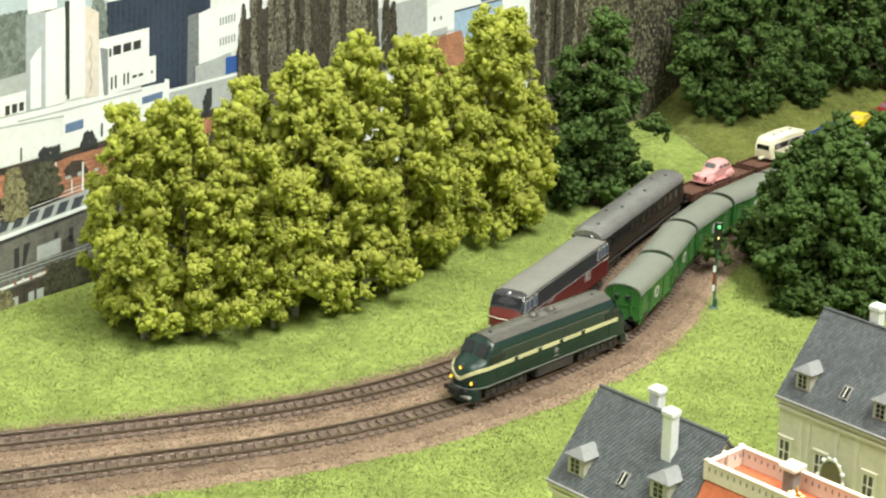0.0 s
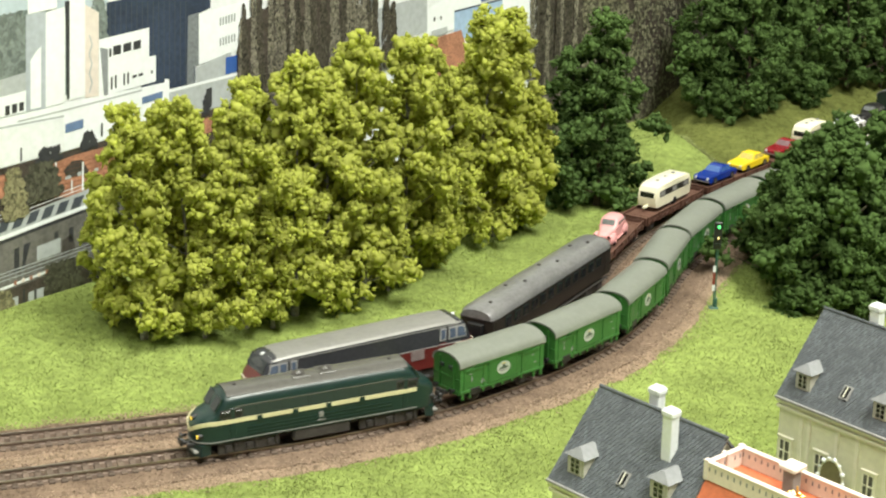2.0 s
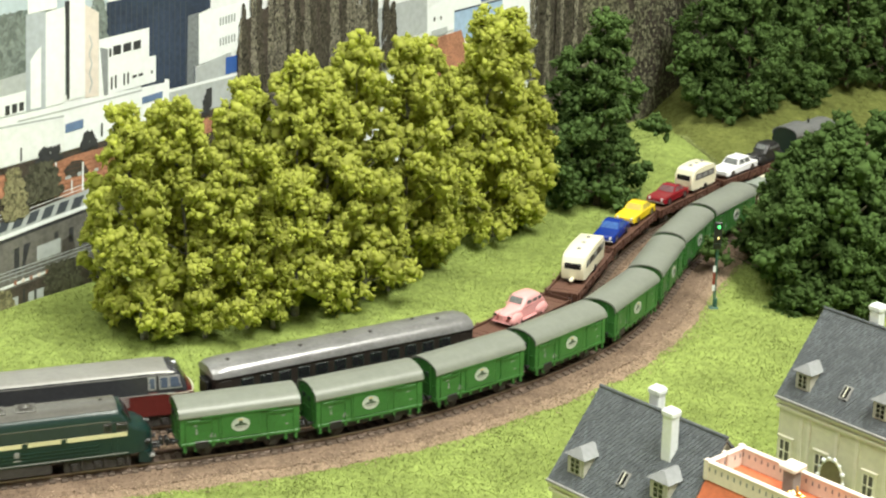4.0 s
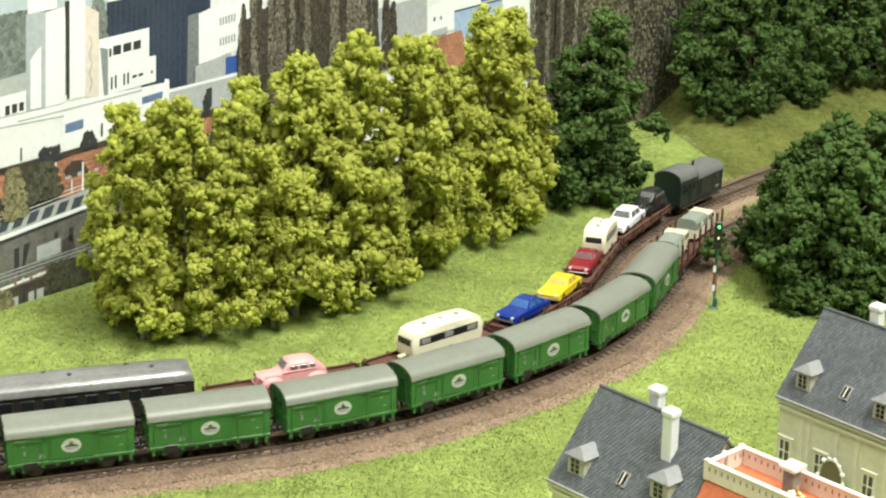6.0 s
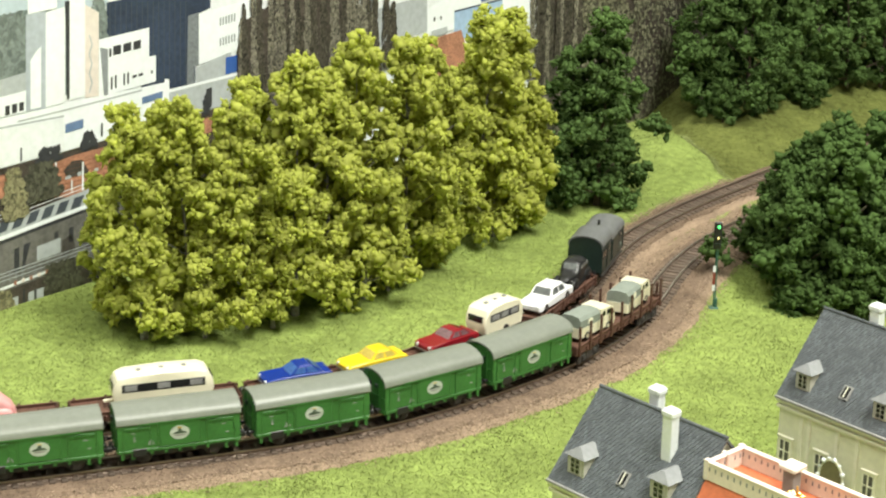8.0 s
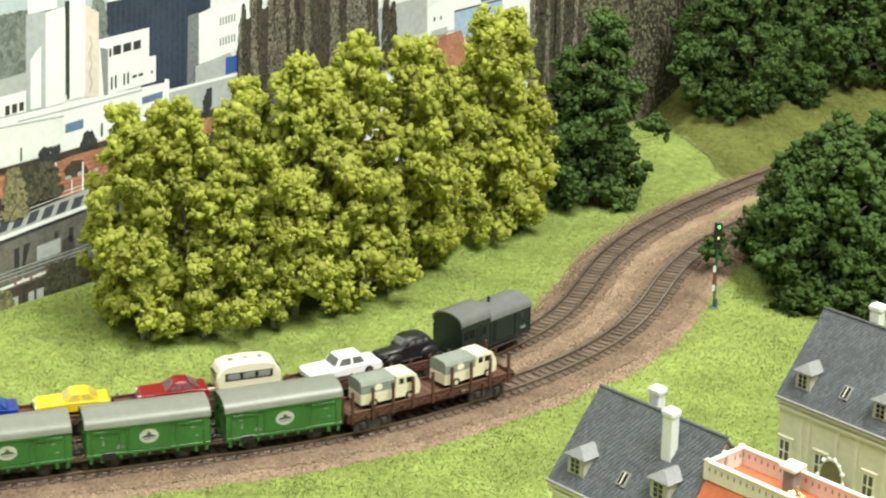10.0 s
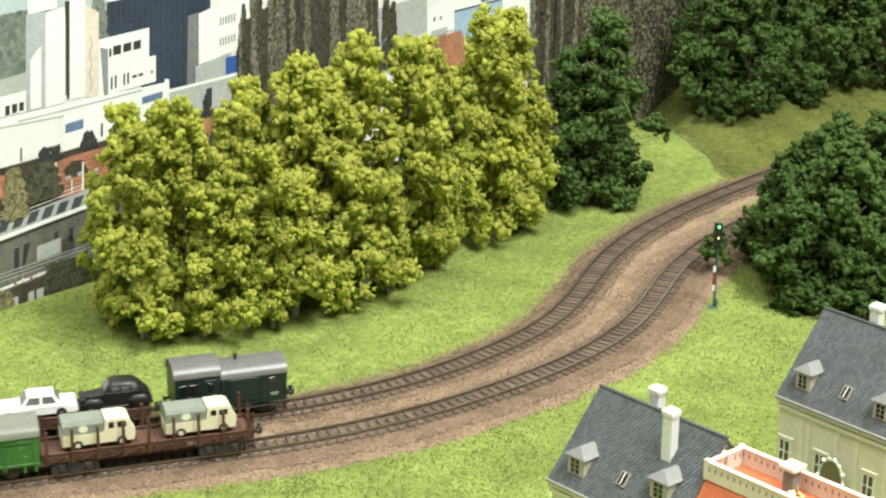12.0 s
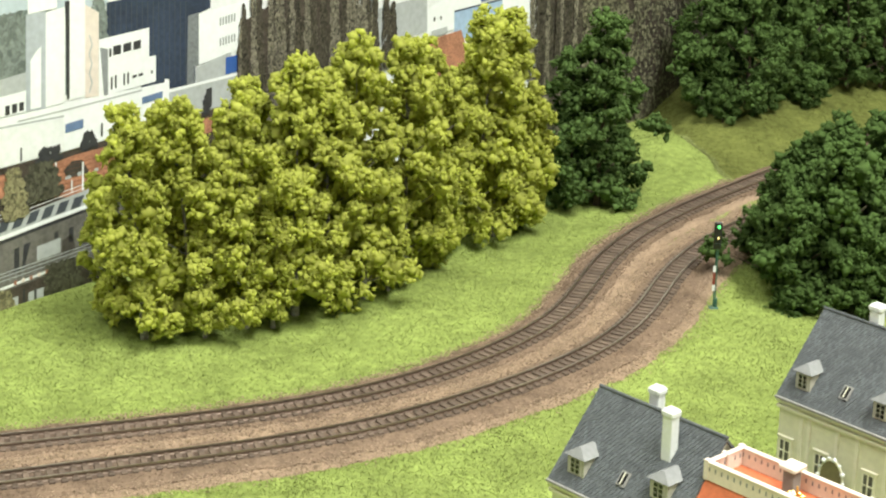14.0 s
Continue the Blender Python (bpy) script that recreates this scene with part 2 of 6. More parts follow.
def build_ground():
    xs = np.r_[np.linspace(-1500, -330, 14), np.linspace(-300, 500, 300), np.linspace(540, 1500, 14)]
    ys = np.r_[np.linspace(-300, 540, 10), np.linspace(560, 1560, 330), np.linspace(1600, 1900, 5)]
    X, Y = np.meshgrid(xs, ys)
    Z = rise(X, Y)
    near = (np.abs(X) < 520) & (Y > 540)
    Z += np.array([noise.noise((a * 0.06, b * 0.06, 0)) for a, b in zip(X.ravel(), Y.ravel())]).reshape(X.shape) * 0.2 * near
    n, w = len(ys), len(xs)
    verts = np.stack([X, Y, Z], -1).reshape(-1, 3) * MM
    i = np.arange((n - 1) * w).reshape(n - 1, w)[:, :-1].ravel()
    faces = np.stack([i, i + 1, i + w + 1, i + w], 1)
    me = bpy.data.meshes.new("ground")
    me.from_pydata(verts.tolist(), [], faces.tolist())
    me.materials.append(GRASS_SOIL)
    me.materials.append(SHADED_OLIVE_TURF)
    mid = verts[faces].mean(1) / MM
    me.polygons.foreach_set("material_index", meadow(mid[:, 0], mid[:, 1]).astype(np.int32))
    me.shade_smooth()
    return tagged(new("ground", me), "layout board covered with light green turf", "ground", kind="structure")


build_ground()


def strip(name, track, s0, s1, o0, o1, z, material, jitter, label):
    n = 7
    prof = [(o0, z - 1.3)] + [(o0 + 4 + (o1 - o0 - 8) * k / n, z + 0.15 * math.sin(k * 2.1)) for k in range(n + 1)] + [(o1, z - 1.3)]
    return tagged(part(name, sweep(bmesh.new(), track, s0, s1, 3.0, prof, jitter), material), label, "track bed", kind="structure")


strip("sand_bed", FRONT, -850, 1000, -24, 29, -3.25, SAND, 4.0, "pale sandy soil strip along the front track")
strip("sand_bed", BACK, -850, 1000, -18, 22, -3.4, SAND, 4.0, "pale sandy soil strip along the rear track")
strip("ballast_bed", FRONT, -850, 1000, -15, 22.5, -2.6, BALLAST, 5.0, "fine brown ballast under the front track")
strip("ballast_bed", BACK, -850, 1000, -15.5, 14, -2.66, BALLAST, 5.0, "fine brown ballast under the rear track")


# darker strip under each track, painting the shade between the proud sleepers
strip("oily_bed", FRONT, -850, 1000, -11.5, 11.5, -2.42, SHADED_BALLAST, 1.5, "ballast between the sleepers, darkened for the shade there")
strip("oily_bed", BACK, -850, 1000, -11.5, 11.5, -2.42, SHADED_BALLAST, 1.5, "ballast between the sleepers, darkened for the shade there")


def build_track(track, s0, s1, label):
    t = thing("railway_track", label, "track", "railway tracks", "structure")
    for o in (-GAUGE / 2, GAUGE / 2):
        part("rail", sweep(bmesh.new(), track, s0, s1, 4.0, [(o - 0.75, -2.2), (o + 0.75, -2.2), (o + 0.3, -1.7), (o + 0.3, -0.35), (o - 0.3, -0.35), (o - 0.3, -1.7)]), RAIL, t)
        part("rail_head", sweep(bmesh.new(), track, s0, s1, 4.0, [(o - 0.5, -0.55), (o + 0.5, -0.55), (o + 0.42, 0.0), (o - 0.42, 0.0)]), RAILHEAD, t, "worn shiny rail head")
    bm = B(-1.35, 1.35, -8.6, 8.6, -3.6, -1.65, 0.2)
    box(bm, -0.8, 0.8, -GAUGE / 2 - 1.6, -GAUGE / 2 + 1.6, -1.8, -1.35)
    box(bm, -0.8, 0.8, GAUGE / 2 - 1.6, GAUGE / 2 + 1.6, -1.8, -1.35)
    me = mesh_of("sleeper", bm, SLEEPER, 0)
    for s in np.arange(-60, 640, 5.0):
        q, d = track.point(s), track.heading(s)
        ob = new("sleeper", me)
        ob.parent = t
        ob.matrix_basis = at(q[0], q[1], 0.12 * math.sin(s * 7), math.degrees(math.atan2(d[1], d[0])) + 1.5 * math.sin(s * 3.3))


build_track(FRONT, -850, 1000, "brown double-rail model track curving through ballast, front line")
build_track(BACK, -850, 1000, "brown double-rail model track curving through ballast, rear line")

# the photo backdrop stands along a slanting line behind the trees
BD0, BDDIR = (-235.0, 862.0), math.degrees(math.atan2(437, 389))
backdrop = thing("backdrop", "large printed photo board of a factory and houses behind the layout", "backdrop", kind="structure")
backdrop.matrix_world = at(BD0[0], BD0[1], 0, BDDIR)

# the hall round the layout
def slab(name, x0, x1, y0, y1, z0, z1, material, label, category="wall"):
    return tagged(part(name, B(x0, x1, y0, y1, z0, z1), material), label, category, kind="structure")


# table that carries the layout
table = thing("layout_table", "plain wooden table that carries the model layout", "table")
part("tabletop", B(-1490, 1490, -290, 1890, -60, -14), WOOD, table)
for lx in (-1400, 1400):
    for ly in (-200, 800, 1800):
        part("leg", B(lx - 35, lx + 35, ly - 35, ly + 35, -900, -60, 3), WOOD, table)
for lx, ly, lz, sx, sy, pw in LAMPS:
    lamp = thing("ceiling_lamp", "long white lamp housing under the hall ceiling", "ceiling lamp", "hall lamps")
    part("housing", B(lx * 1000 - 280, lx * 1000 + 280, ly * 1000 - 830, ly * 1000 + 830, 1806, 1900, 6), WALLPAINT, lamp)

slab("floor", -3000, 3000, -2500, 3500, -950, -900, WOOD, "plain hall floor", "floor")
slab("ceiling", -3000, 3000, -2500, 3500, 1900, 1950, WALLPAINT, "pale hall ceiling", "ceiling")
slab("wall_south", -3000, 3000, -2560, -2500, -900, 1900, WALLPAINT, "pale hall wall")
slab("wall_north", -3000, 3000, 3500, 3560, -900, 1900, WALLPAINT, "pale hall wall")
slab("wall_west", -3060, -3000, -2500, 3500, -900, 1900, WALLPAINT, "pale hall wall")
slab("wall_east", 3000, 3060, -2500, 3500, -900, 1900, WALLPAINT, "pale hall wall")


# ---- trees ----
OCT_V = np.array([(1, 0, 0), (-1, 0, 0), (0, 1, 0), (0, -1, 0), (0, 0, 1), (0, 0, -1)], float)
OCT_F = np.array([(0, 2, 4), (2, 1, 4), (1, 3, 4), (3, 0, 4), (2, 0, 5), (1, 2, 5), (3, 1, 5), (0, 3, 5)])


def turned(v, rng):
    """Each crumb turned its own way."""
    q = rng.normal(size=(len(v), 4))
    q /= np.linalg.norm(q, axis=1)[:, None]
    w, u = q[:, :1][:, None], q[:, None, 1:]
    c = np.cross(np.broadcast_to(u, v.shape), v)
    return v + 2 * (w * c + np.cross(np.broadcast_to(u, v.shape), c))


def ico_base():
    bm = bmesh.new()
    bmesh.ops.create_icosphere(bm, subdivisions=2, radius=1.0)
    v = np.array([tuple(q.co) for q in bm.verts])
    f = np.array([[q.index for q in p.verts] for p in bm.faces])
    bm.free()
    return v, f


ICO_V, ICO_F = ico_base()


def bits(base_v, base_f, centres, radii, rough, squash, rng):
    """Uneven, freely turned bits of one base shape round many centres."""
    n, m = len(centres), len(base_v)
    v = base_v[None] * rng.uniform(*rough, (n, m, 1)) * (radii[:, None, None] * rng.uniform(*squash, (n, 1, 3)))
    v = (turned(v, rng) + centres[:, None, :]).reshape(-1, 3)
    return v, (base_f[None] + m * np.arange(n)[:, None, None]).reshape(-1, 3)


def mesh_from(name, sets, material):
    v = np.vstack([a for a, _ in sets]) * MM
    offs = np.cumsum([0] + [len(a) for a, _ in sets])
    f = np.vstack([b + o for (_, b), o in zip(sets, offs)])
    me = bpy.data.meshes.new(name)
    me.vertices.add(len(v))
    me.vertices.foreach_set("co", v.ravel())
    me.loops.add(f.size)
    me.loops.foreach_set("vertex_index", f.ravel().astype(np.int32))
    me.polygons.add(len(f))
    me.polygons.foreach_set("loop_start", np.arange(0, f.size, 3, dtype=np.int32))
    me.update(calc_edges=True)
    me.materials.append(material)
    return me


def clumps(name, centres, radii, material, rng):
    """Many small uneven crumbs in one mesh."""
    return mesh_from(name, [bits(OCT_V, OCT_F, centres, radii, (0.6, 1.4), (0.35, 1.5), rng)], material)


def tree(name, seed, h, w, leaf, bark, label, category="tree", base=0.10, n_bough=34, n_lump=11, n_crumb=16, top=0.5, crumb=1.35, puff=9.6):
    """A bent stem with limbs; each limb carries a bough of foam lumps that are covered with crumbs."""
    rng = np.random.default_rng(seed)
    t = thing(name, label, category, "model trees")
    bm = bmesh.new()
    bend = rng.uniform(-5, 5, 2)
    rings = []
    for k in range(7):
        f = k / 6
        r = 1.9 * (1 - 0.85 * f) * (h / 120) * (1.25 if k == 0 else 1)
        rings.append([(bend[0] * f * f + r * math.cos(a), bend[1] * f * f + r * math.sin(a), h * 0.72 * f - 4 * (k == 0)) for a in np.linspace(0, 2 * math.pi, 8, endpoint=False)])
    loft(bm, rings)
    core_c, core_r, lump_c, lump_r, crumb_c, crumb_r = [], [], [], [], [], []
    ph = rng.uniform(0, 6.28, 4)
    for k in range(n_bough):
        f = base + (1 - base) * ((k + rng.uniform(0, 1)) / n_bough) ** 1.05
        a = k * 2.39996 + rng.uniform(-0.7, 0.7)
        lobes = 1 + 0.22 * math.sin(2 * a + ph[0] + 5 * f) + 0.22 * math.sin(3 * a + ph[1] - 9 * f) + 0.14 * math.sin(11 * f + ph[2])
        env = w * lobes * (math.sin(math.pi * min(1, max(0.06, (f - base * 0.5)) ** 0.62)) ** 0.6) * (1 - top * f ** 1.8)
        rr = env * rng.uniform(0.3, 1.0) ** 0.55
        if k % 9 == 4:
            rr *= 1.22
        c = np.array([bend[0] * f * f + rr * math.cos(a), bend[1] * f * f + rr * math.sin(a), h * f - 4])
        br = puff * rng.uniform(0.62, 1.25) * (1 - 0.3 * f)
        z0 = max(h * 0.06, c[2] - rr * 0.8)
        if k % 2 == 0:
            z0 = min(z0, h * 0.66)
            rod(bm, (bend[0] * f * f, bend[1] * f * f, z0), tuple(c), 0.5 * h / 120, 5, 0.2)
        out = np.array([math.cos(a), math.sin(a), 0.35])
        core_c.append(c[None])
        core_r.append([br * 0.42])
        u = rng.normal(size=(n_lump, 3)) + 0.45 * out
        u /= np.linalg.norm(u, axis=1)[:, None]
        lc = c + u * (br * rng.uniform(0.6, 1.0, (n_lump, 1))) * np.array([1.08, 1.08, 0.78])
        lr = br * rng.uniform(0.22, 0.44, n_lump)
        lump_c.append(lc)
        lump_r.append(lr)
        q = rng.normal(size=(n_lump, n_crumb, 3))
        q /= np.linalg.norm(q, axis=2)[:, :, None]
        crumb_c.append((lc[:, None] + q * lr[:, None, None] * rng.uniform(0.5, 1.35, (n_lump, n_crumb, 1))).reshape(-1, 3))
        crumb_r.append((0.4 + rng.uniform(0, 1.0, n_lump * n_crumb) ** 1.6) * crumb)
    part("trunk", bm, bark, t)
    # inner growth round the stem
    m = 240
    f = rng.uniform(base + 0.04, 0.94, m)
    a, rr = rng.uniform(0, 6.28, m), w * 0.55 * np.sqrt(rng.uniform(0.02, 1, m)) * (1 - 0.7 * f)
    lump_c.append(np.stack([bend[0] * f * f + rr * np.cos(a), bend[1] * f * f + rr * np.sin(a), h * f - 4], 1))
    lump_r.append(rng.uniform(1.5, 3.2, m))
    sets = [bits(ICO_V, ICO_F, np.vstack(core_c), np.hstack(core_r), (0.6, 1.4), (0.8, 1.2), rng),
            bits(OCT_V, OCT_F, np.vstack(lump_c), np.hstack(lump_r) * 0.75, (0.6, 1.4), (0.7, 1.3), rng),
            bits(OCT_V, OCT_F, np.vstack(crumb_c), np.hstack(crumb_r), (0.55, 1.45), (0.22, 1.75), rng)]
    ob = new("crown", mesh_from("crown", sets, leaf))
    ob.parent = t
    return t


def plant(kinds, spots):
    """Copies of the first-built trees at (x, y, height, turn); each first tree takes the first spots itself."""
    for i, (x, y, h, k) in enumerate(spots):
        src, h0 = kinds[k % len(kinds)]
        z = float(rise(x, y))
        m = at(x, y, z, (i * 77 + 31 * k) % 360)
        if src.get("used"):
            ob = copy_thing(src, m)
        else:
            ob = src
            ob["used"] = 1
            ob.matrix_basis = m
        ob.scale = (h / h0,) * 3


LBL_Y = "bushy yellow-green foam tree on a pale birch trunk"
LBL_D = "dense dark green foam tree standing on the lawn"
LBL_B = "low rounded green foam bush beside the track"
yellow = [(tree("birch_tree", 11 + i, 120, 21, YELLOW_LEAF, BIRCH, LBL_Y, base=0.12), 120) for i in range(3)]
dark = [(tree("deciduous_tree", 31 + i, 110, 26, DARK_LEAF, BARK, LBL_D, base=0.08, puff=10.0, top=0.5, crumb=1.15), 110) for i in range(3)]
bush = [(tree("bush", 51 + i, 60, 19, MID_LEAF, BARK, LBL_B, "bush", base=0.1, n_bough=22, puff=8.2, top=0.4, crumb=1.1), 60) for i in range(3)]
# the birch row before the photo board, with lower growth at its foot
plant(yellow, [(-150, 833, 122, 0), (-128, 846, 125, 1), (-101, 850, 122, 2), (-77, 869, 138, 0), (-60, 882, 128, 1), (-42, 897, 143, 2), (-21, 934, 138, 0), (-2, 976, 112, 1), (20, 1003, 138, 2), (44, 1032, 134, 0), (-168, 853, 80, 1), (-87, 851, 78, 2), (-120, 836, 66, 0), (-6, 955, 60, 1), (30, 1010, 80, 2), (-30, 910, 70, 0), (-65, 900, 105, 2), (54, 1050, 62, 1), (-141, 864, 112, 1), (-97, 890, 122, 0), (-52, 922, 126, 1), (-12, 968, 128, 2), (24, 1030, 126, 1)])
# dark pair at the end of the row
plant(dark, [(97, 1076, 124, 0), (80, 1081, 104, 1), (100, 1098, 84, 1), (114, 1110, 50, 0)])
# wood on the bank
plant(dark, [(192, 1264, 112, 0), (220, 1262, 116, 1), (264, 1300, 116, 2), (310, 1342, 114, 0), (350, 1388, 110, 1), (394, 1438, 105, 2), (204, 1290, 116, 2), (290, 1372, 122, 0), (340, 1356, 110, 2), (382, 1398, 110, 1), (243, 1287, 108, 0)])
plant(bush, [(200, 1240, 32, 0), (228, 1252, 34, 1), (194, 1258, 42, 1), (270, 1288, 34, 0)])
# growth beside the signal
plant(bush, [(187, 938, 72, 0), (192, 902, 62, 1), (210, 905, 94, 2), (228, 892, 50, 0), (246, 962, 98, 1), (210, 958, 84, 2), (273, 1005, 92, 0), (190, 968, 56, 1), (231, 992, 84, 2), (212, 930, 80, 0), (262, 950, 92, 1), (250, 912, 72, 2), (206, 985, 62, 1), (196, 920, 60, 2), (285, 960, 95, 0)])


LIFT = 2.1  # height of the vehicles' own zero over the rails


# ---- rolling stock: x is the way of travel, +y the side of the front lawn ----
def wheels(t, xs, r=3.7, half=4.6):
    c = r + 0.5 - LIFT
    for x in xs:
        for sgn in (-1, 1):
            bm = rod(bmesh.new(), (x, sgn * half, c), (x, sgn * (half + 1.1), c), r, 16)
            rod(bm, (x, sgn * (half - 0.4), c), (x, sgn * half, c), r + 0.5, 16)
            part("wheel", bm, WHEEL, t)
        part("axle", rod(bmesh.new(), (x, -half, c), (x, half, c), 0.6, 8), UNDER, t)


def couplings(t, x0, x1):
    for x, sgn in ((x0, -1), (x1, 1)):
        bm = B(min(x, x + sgn * 4.5), max(x, x + sgn * 4.5), -1.3, 1.3, 3.6, 5.2, 0.3)
        box(bm, min(x + sgn * 3.5, x + sgn * 5.2), max(x + sgn * 3.5, x + sgn * 5.2), -2.2, 2.2, 3.6, 7.0, 0.3)
        part("coupling", bm, BLACK, t)


def buffers(t, x0, x1, y=5.6, z=6.6, material=BLACK):
    for x, sgn in ((x0, -1), (x1, 1)):
        for yy in (-y, y):
            bm = rod(bmesh.new(), (x, yy, z), (x + sgn * 2.2, yy, z), 0.7, 8)
            rod(bm, (x + sgn * 2.2, yy, z), (x + sgn * 2.8, yy, z), 1.4, 12)
            part("buffer", bm, material, t)


def green_wagon():
    t = thing("covered_wagon", "bright green covered goods wagon with grey arched roof", "goods wagon", "green wagons")
    hl, w = 26.2, 9.4
    prof = [(-w, 6.0), (-w, 18.6)] + [(-w * math.cos(math.pi * i / 12), 18.6 + 4.6 * math.sin(math.pi * i / 12) ** 0.8) for i in range(1, 12)] + [(w, 18.6), (w, 6.0)]
    part("body", extrude_x(bmesh.new(), prof, -hl, hl), GREEN_WAGON, t)
    out = [(-(w + 0.7) * math.cos(math.pi * i / 14), 18.5 + 5.5 * math.sin(math.pi * i / 14) ** 0.8) for i in range(15)]
    inn = [(y * 0.94, z - 0.75) for y, z in reversed(out)]
    part("roof", extrude_x(bmesh.new(), out + inn, -hl - 0.5, hl + 0.5), ROOF_GREY, t)
    for sgn in (1, -1):
        y0, y1 = sorted((sgn * w, sgn * (w + 0.5)))
        part("sliding_door", B(-8.5, 8.5, y0, y1, 7.0, 18.2, 0.15), GREEN_DARK, t)
        part("door_rail", B(-17, 17, *sorted((sgn * w, sgn * (w + 0.8))), 17.6, 18.3), GREEN_WAGON, t)
        for x in (-20.5, -15, 15, 20.5):
            part("vent", B(x - 2.6, x + 2.6, *sorted((sgn * w, sgn * (w + 0.45))), 15.6, 16.9, 0.12), GREEN_DARK, t)
        for x in (-23.8, -12, -8.9, 8.9, 12, 23.8):
            part("post", B(x - 0.35, x + 0.35, *sorted((sgn * w, sgn * (w + 0.4))), 6.0, 18.4), GREEN_WAGON, t)
        # oval emblem as plain shapes: pale field, dark wings, a dark block over two bars
        def plate(rim, y0, y1):
            return loft(bmesh.new(), [[(x, sgn * (w + yy), z + 12.6) for x, z in rim] for yy in (y0, y1)])
        ring = [(4.1 * math.cos(a), 3.15 * math.sin(a)) for a in np.linspace(0, 2 * math.pi, 28, endpoint=False)]
        emblem = part("emblem", plate(ring, 0.5, 0.62), EMBLEM, t, "pale oval emblem with a dark figure")
        part("emblem_figure", plate([(-3.3, -0.5), (3.3, -0.5), (2.2, 0.35), (0.9, 0.6), (0.7, 1.7), (-0.7, 1.7), (-0.9, 0.6), (-2.2, 0.35)], 0.6, 0.72), EMBLEM_INK, emblem)
        part("emblem_bar", plate([(-2.2, -1.5), (2.2, -1.5), (2.5, -0.95), (-2.5, -0.95)], 0.6, 0.70), GREYSTONE, emblem)
        part("emblem_bar", plate([(-1.2, 2.0), (1.2, 2.0), (0.7, 2.5), (-0.7, 2.5)], 0.6, 0.70), GOLD, emblem)
        # pale lettering panels towards the leading end
        for x, z, a, b in ((12.2, 9.3, 1.5, 1.1), (19.2, 11.6, 0.5, 1.3), (19.6, 14.2, 0.9, 0.3), (-19, 14.0, 1.3, 0.25), (-20.5, 10.0, 0.9, 0.3)):
            bm = extrude_y(bmesh.new(), [(x - a, z - b), (x + a, z - b), (x + a * 0.35, z + b), (x - a * 0.35, z + b)], *sorted((sgn * (w + 0.02), sgn * (w + 0.12))))
            part("marking", bm, TARP, t, "pale unreadable marking")
        part("battery_box", B(14.0, 20.2, *sorted((sgn * (w - 2.5), sgn * (w + 0.36))), 3.4, 6.9, 0.25), BLACK, t, "black box under the sill")
        part("sill", B(-hl, hl, *sorted((sgn * (w - 1), sgn * (w + 0.3))), 5.2, 6.6, 0.15), GREEN_WAGON, t)
        part("sole_bar", B(-hl + 1, hl - 1, *sorted((sgn * (w - 2.2), sgn * (w - 1.4))), 2.6, 5.6), BLACK, t)
        for x in (-24.5, -20, -12, -6, 0, 6, 12, 20, 24.5):
            z0 = 2.4 if abs(x) > 19 else 3.8
            part("bracket", B(x - 0.6, x + 0.6, *sorted((sgn * (w - 0.9), sgn * (w + 0.1))), z0, 5.6), GREEN_WAGON, t)
        for x in (-14.8, 14.8):
            part("axle_guard", B(x - 1.8, x + 1.8, *sorted((sgn * 6.3, sgn * 7.6)), 0.2, 5.4, 0.3), UNDER, t)
    for sgn in (-1, 1):
        x = sgn * hl
        for y in (-5, 5):
            part("end_post", B(*sorted((x, x + sgn * 0.7)), y - 0.5, y + 0.5, 5.8, 21.0), GREEN_DARK, t)
        for y in (-3.0, 3.0):
            part("end_vent", B(*sorted((x, x + sgn * 0.9)), y - 1.3, y + 1.3, 16.0, 18.2, 0.3), BLACKGREEN, t)
        part("end_rib", B(*sorted((x, x + sgn * 0.35)), -9.0, 9.0, 12.0, 12.5), GREEN_DARK, t)
        part("headstock", B(*sorted((x - sgn, x + sgn * 0.4)), -8.6, 8.6, 4.8, 6.6), GREEN_WAGON, t)
    part("floor_frame", B(-hl + 1, hl - 1, -6, 6, 4.2, 6.0), UNDER, t)
    wheels(t, (-14.8, 14.8))
    buffers(t, -hl, hl)
    couplings(t, -hl, hl)
    return t


def plan_band(outline, zc, half, thick=0.25):
    """A thin stripe that follows an outline (x, y); zc gives its middle height at each point."""
    bm = bmesh.new()
    rings = []
    n = len(outline)
    for i, (x, y) in enumerate(outline):
        a, b = Vector(outline[max(0, i - 1)]), Vector(outline[min(n - 1, i + 1)])
        d = (b - a).normalized()
        nx, ny = d.y * thick, -d.x * thick
        z = zc(x, y)
        rings.append([(x - nx * 0.5, y - ny * 0.5, z - half), (x + nx, y + ny, z - half), (x + nx, y + ny, z + half), (x - nx * 0.5, y - ny * 0.5, z + half)])
    return loft(bm, rings)


def interp_sections(table, xs):
    """table of x: (w, shoulder, top), read at each x."""
    ks = sorted(table)
    cols = [[table[k][j] for k in ks] for j in range(3)]
    return [(x, *[float(np.interp(x, ks, c)) for c in cols]) for x in xs]


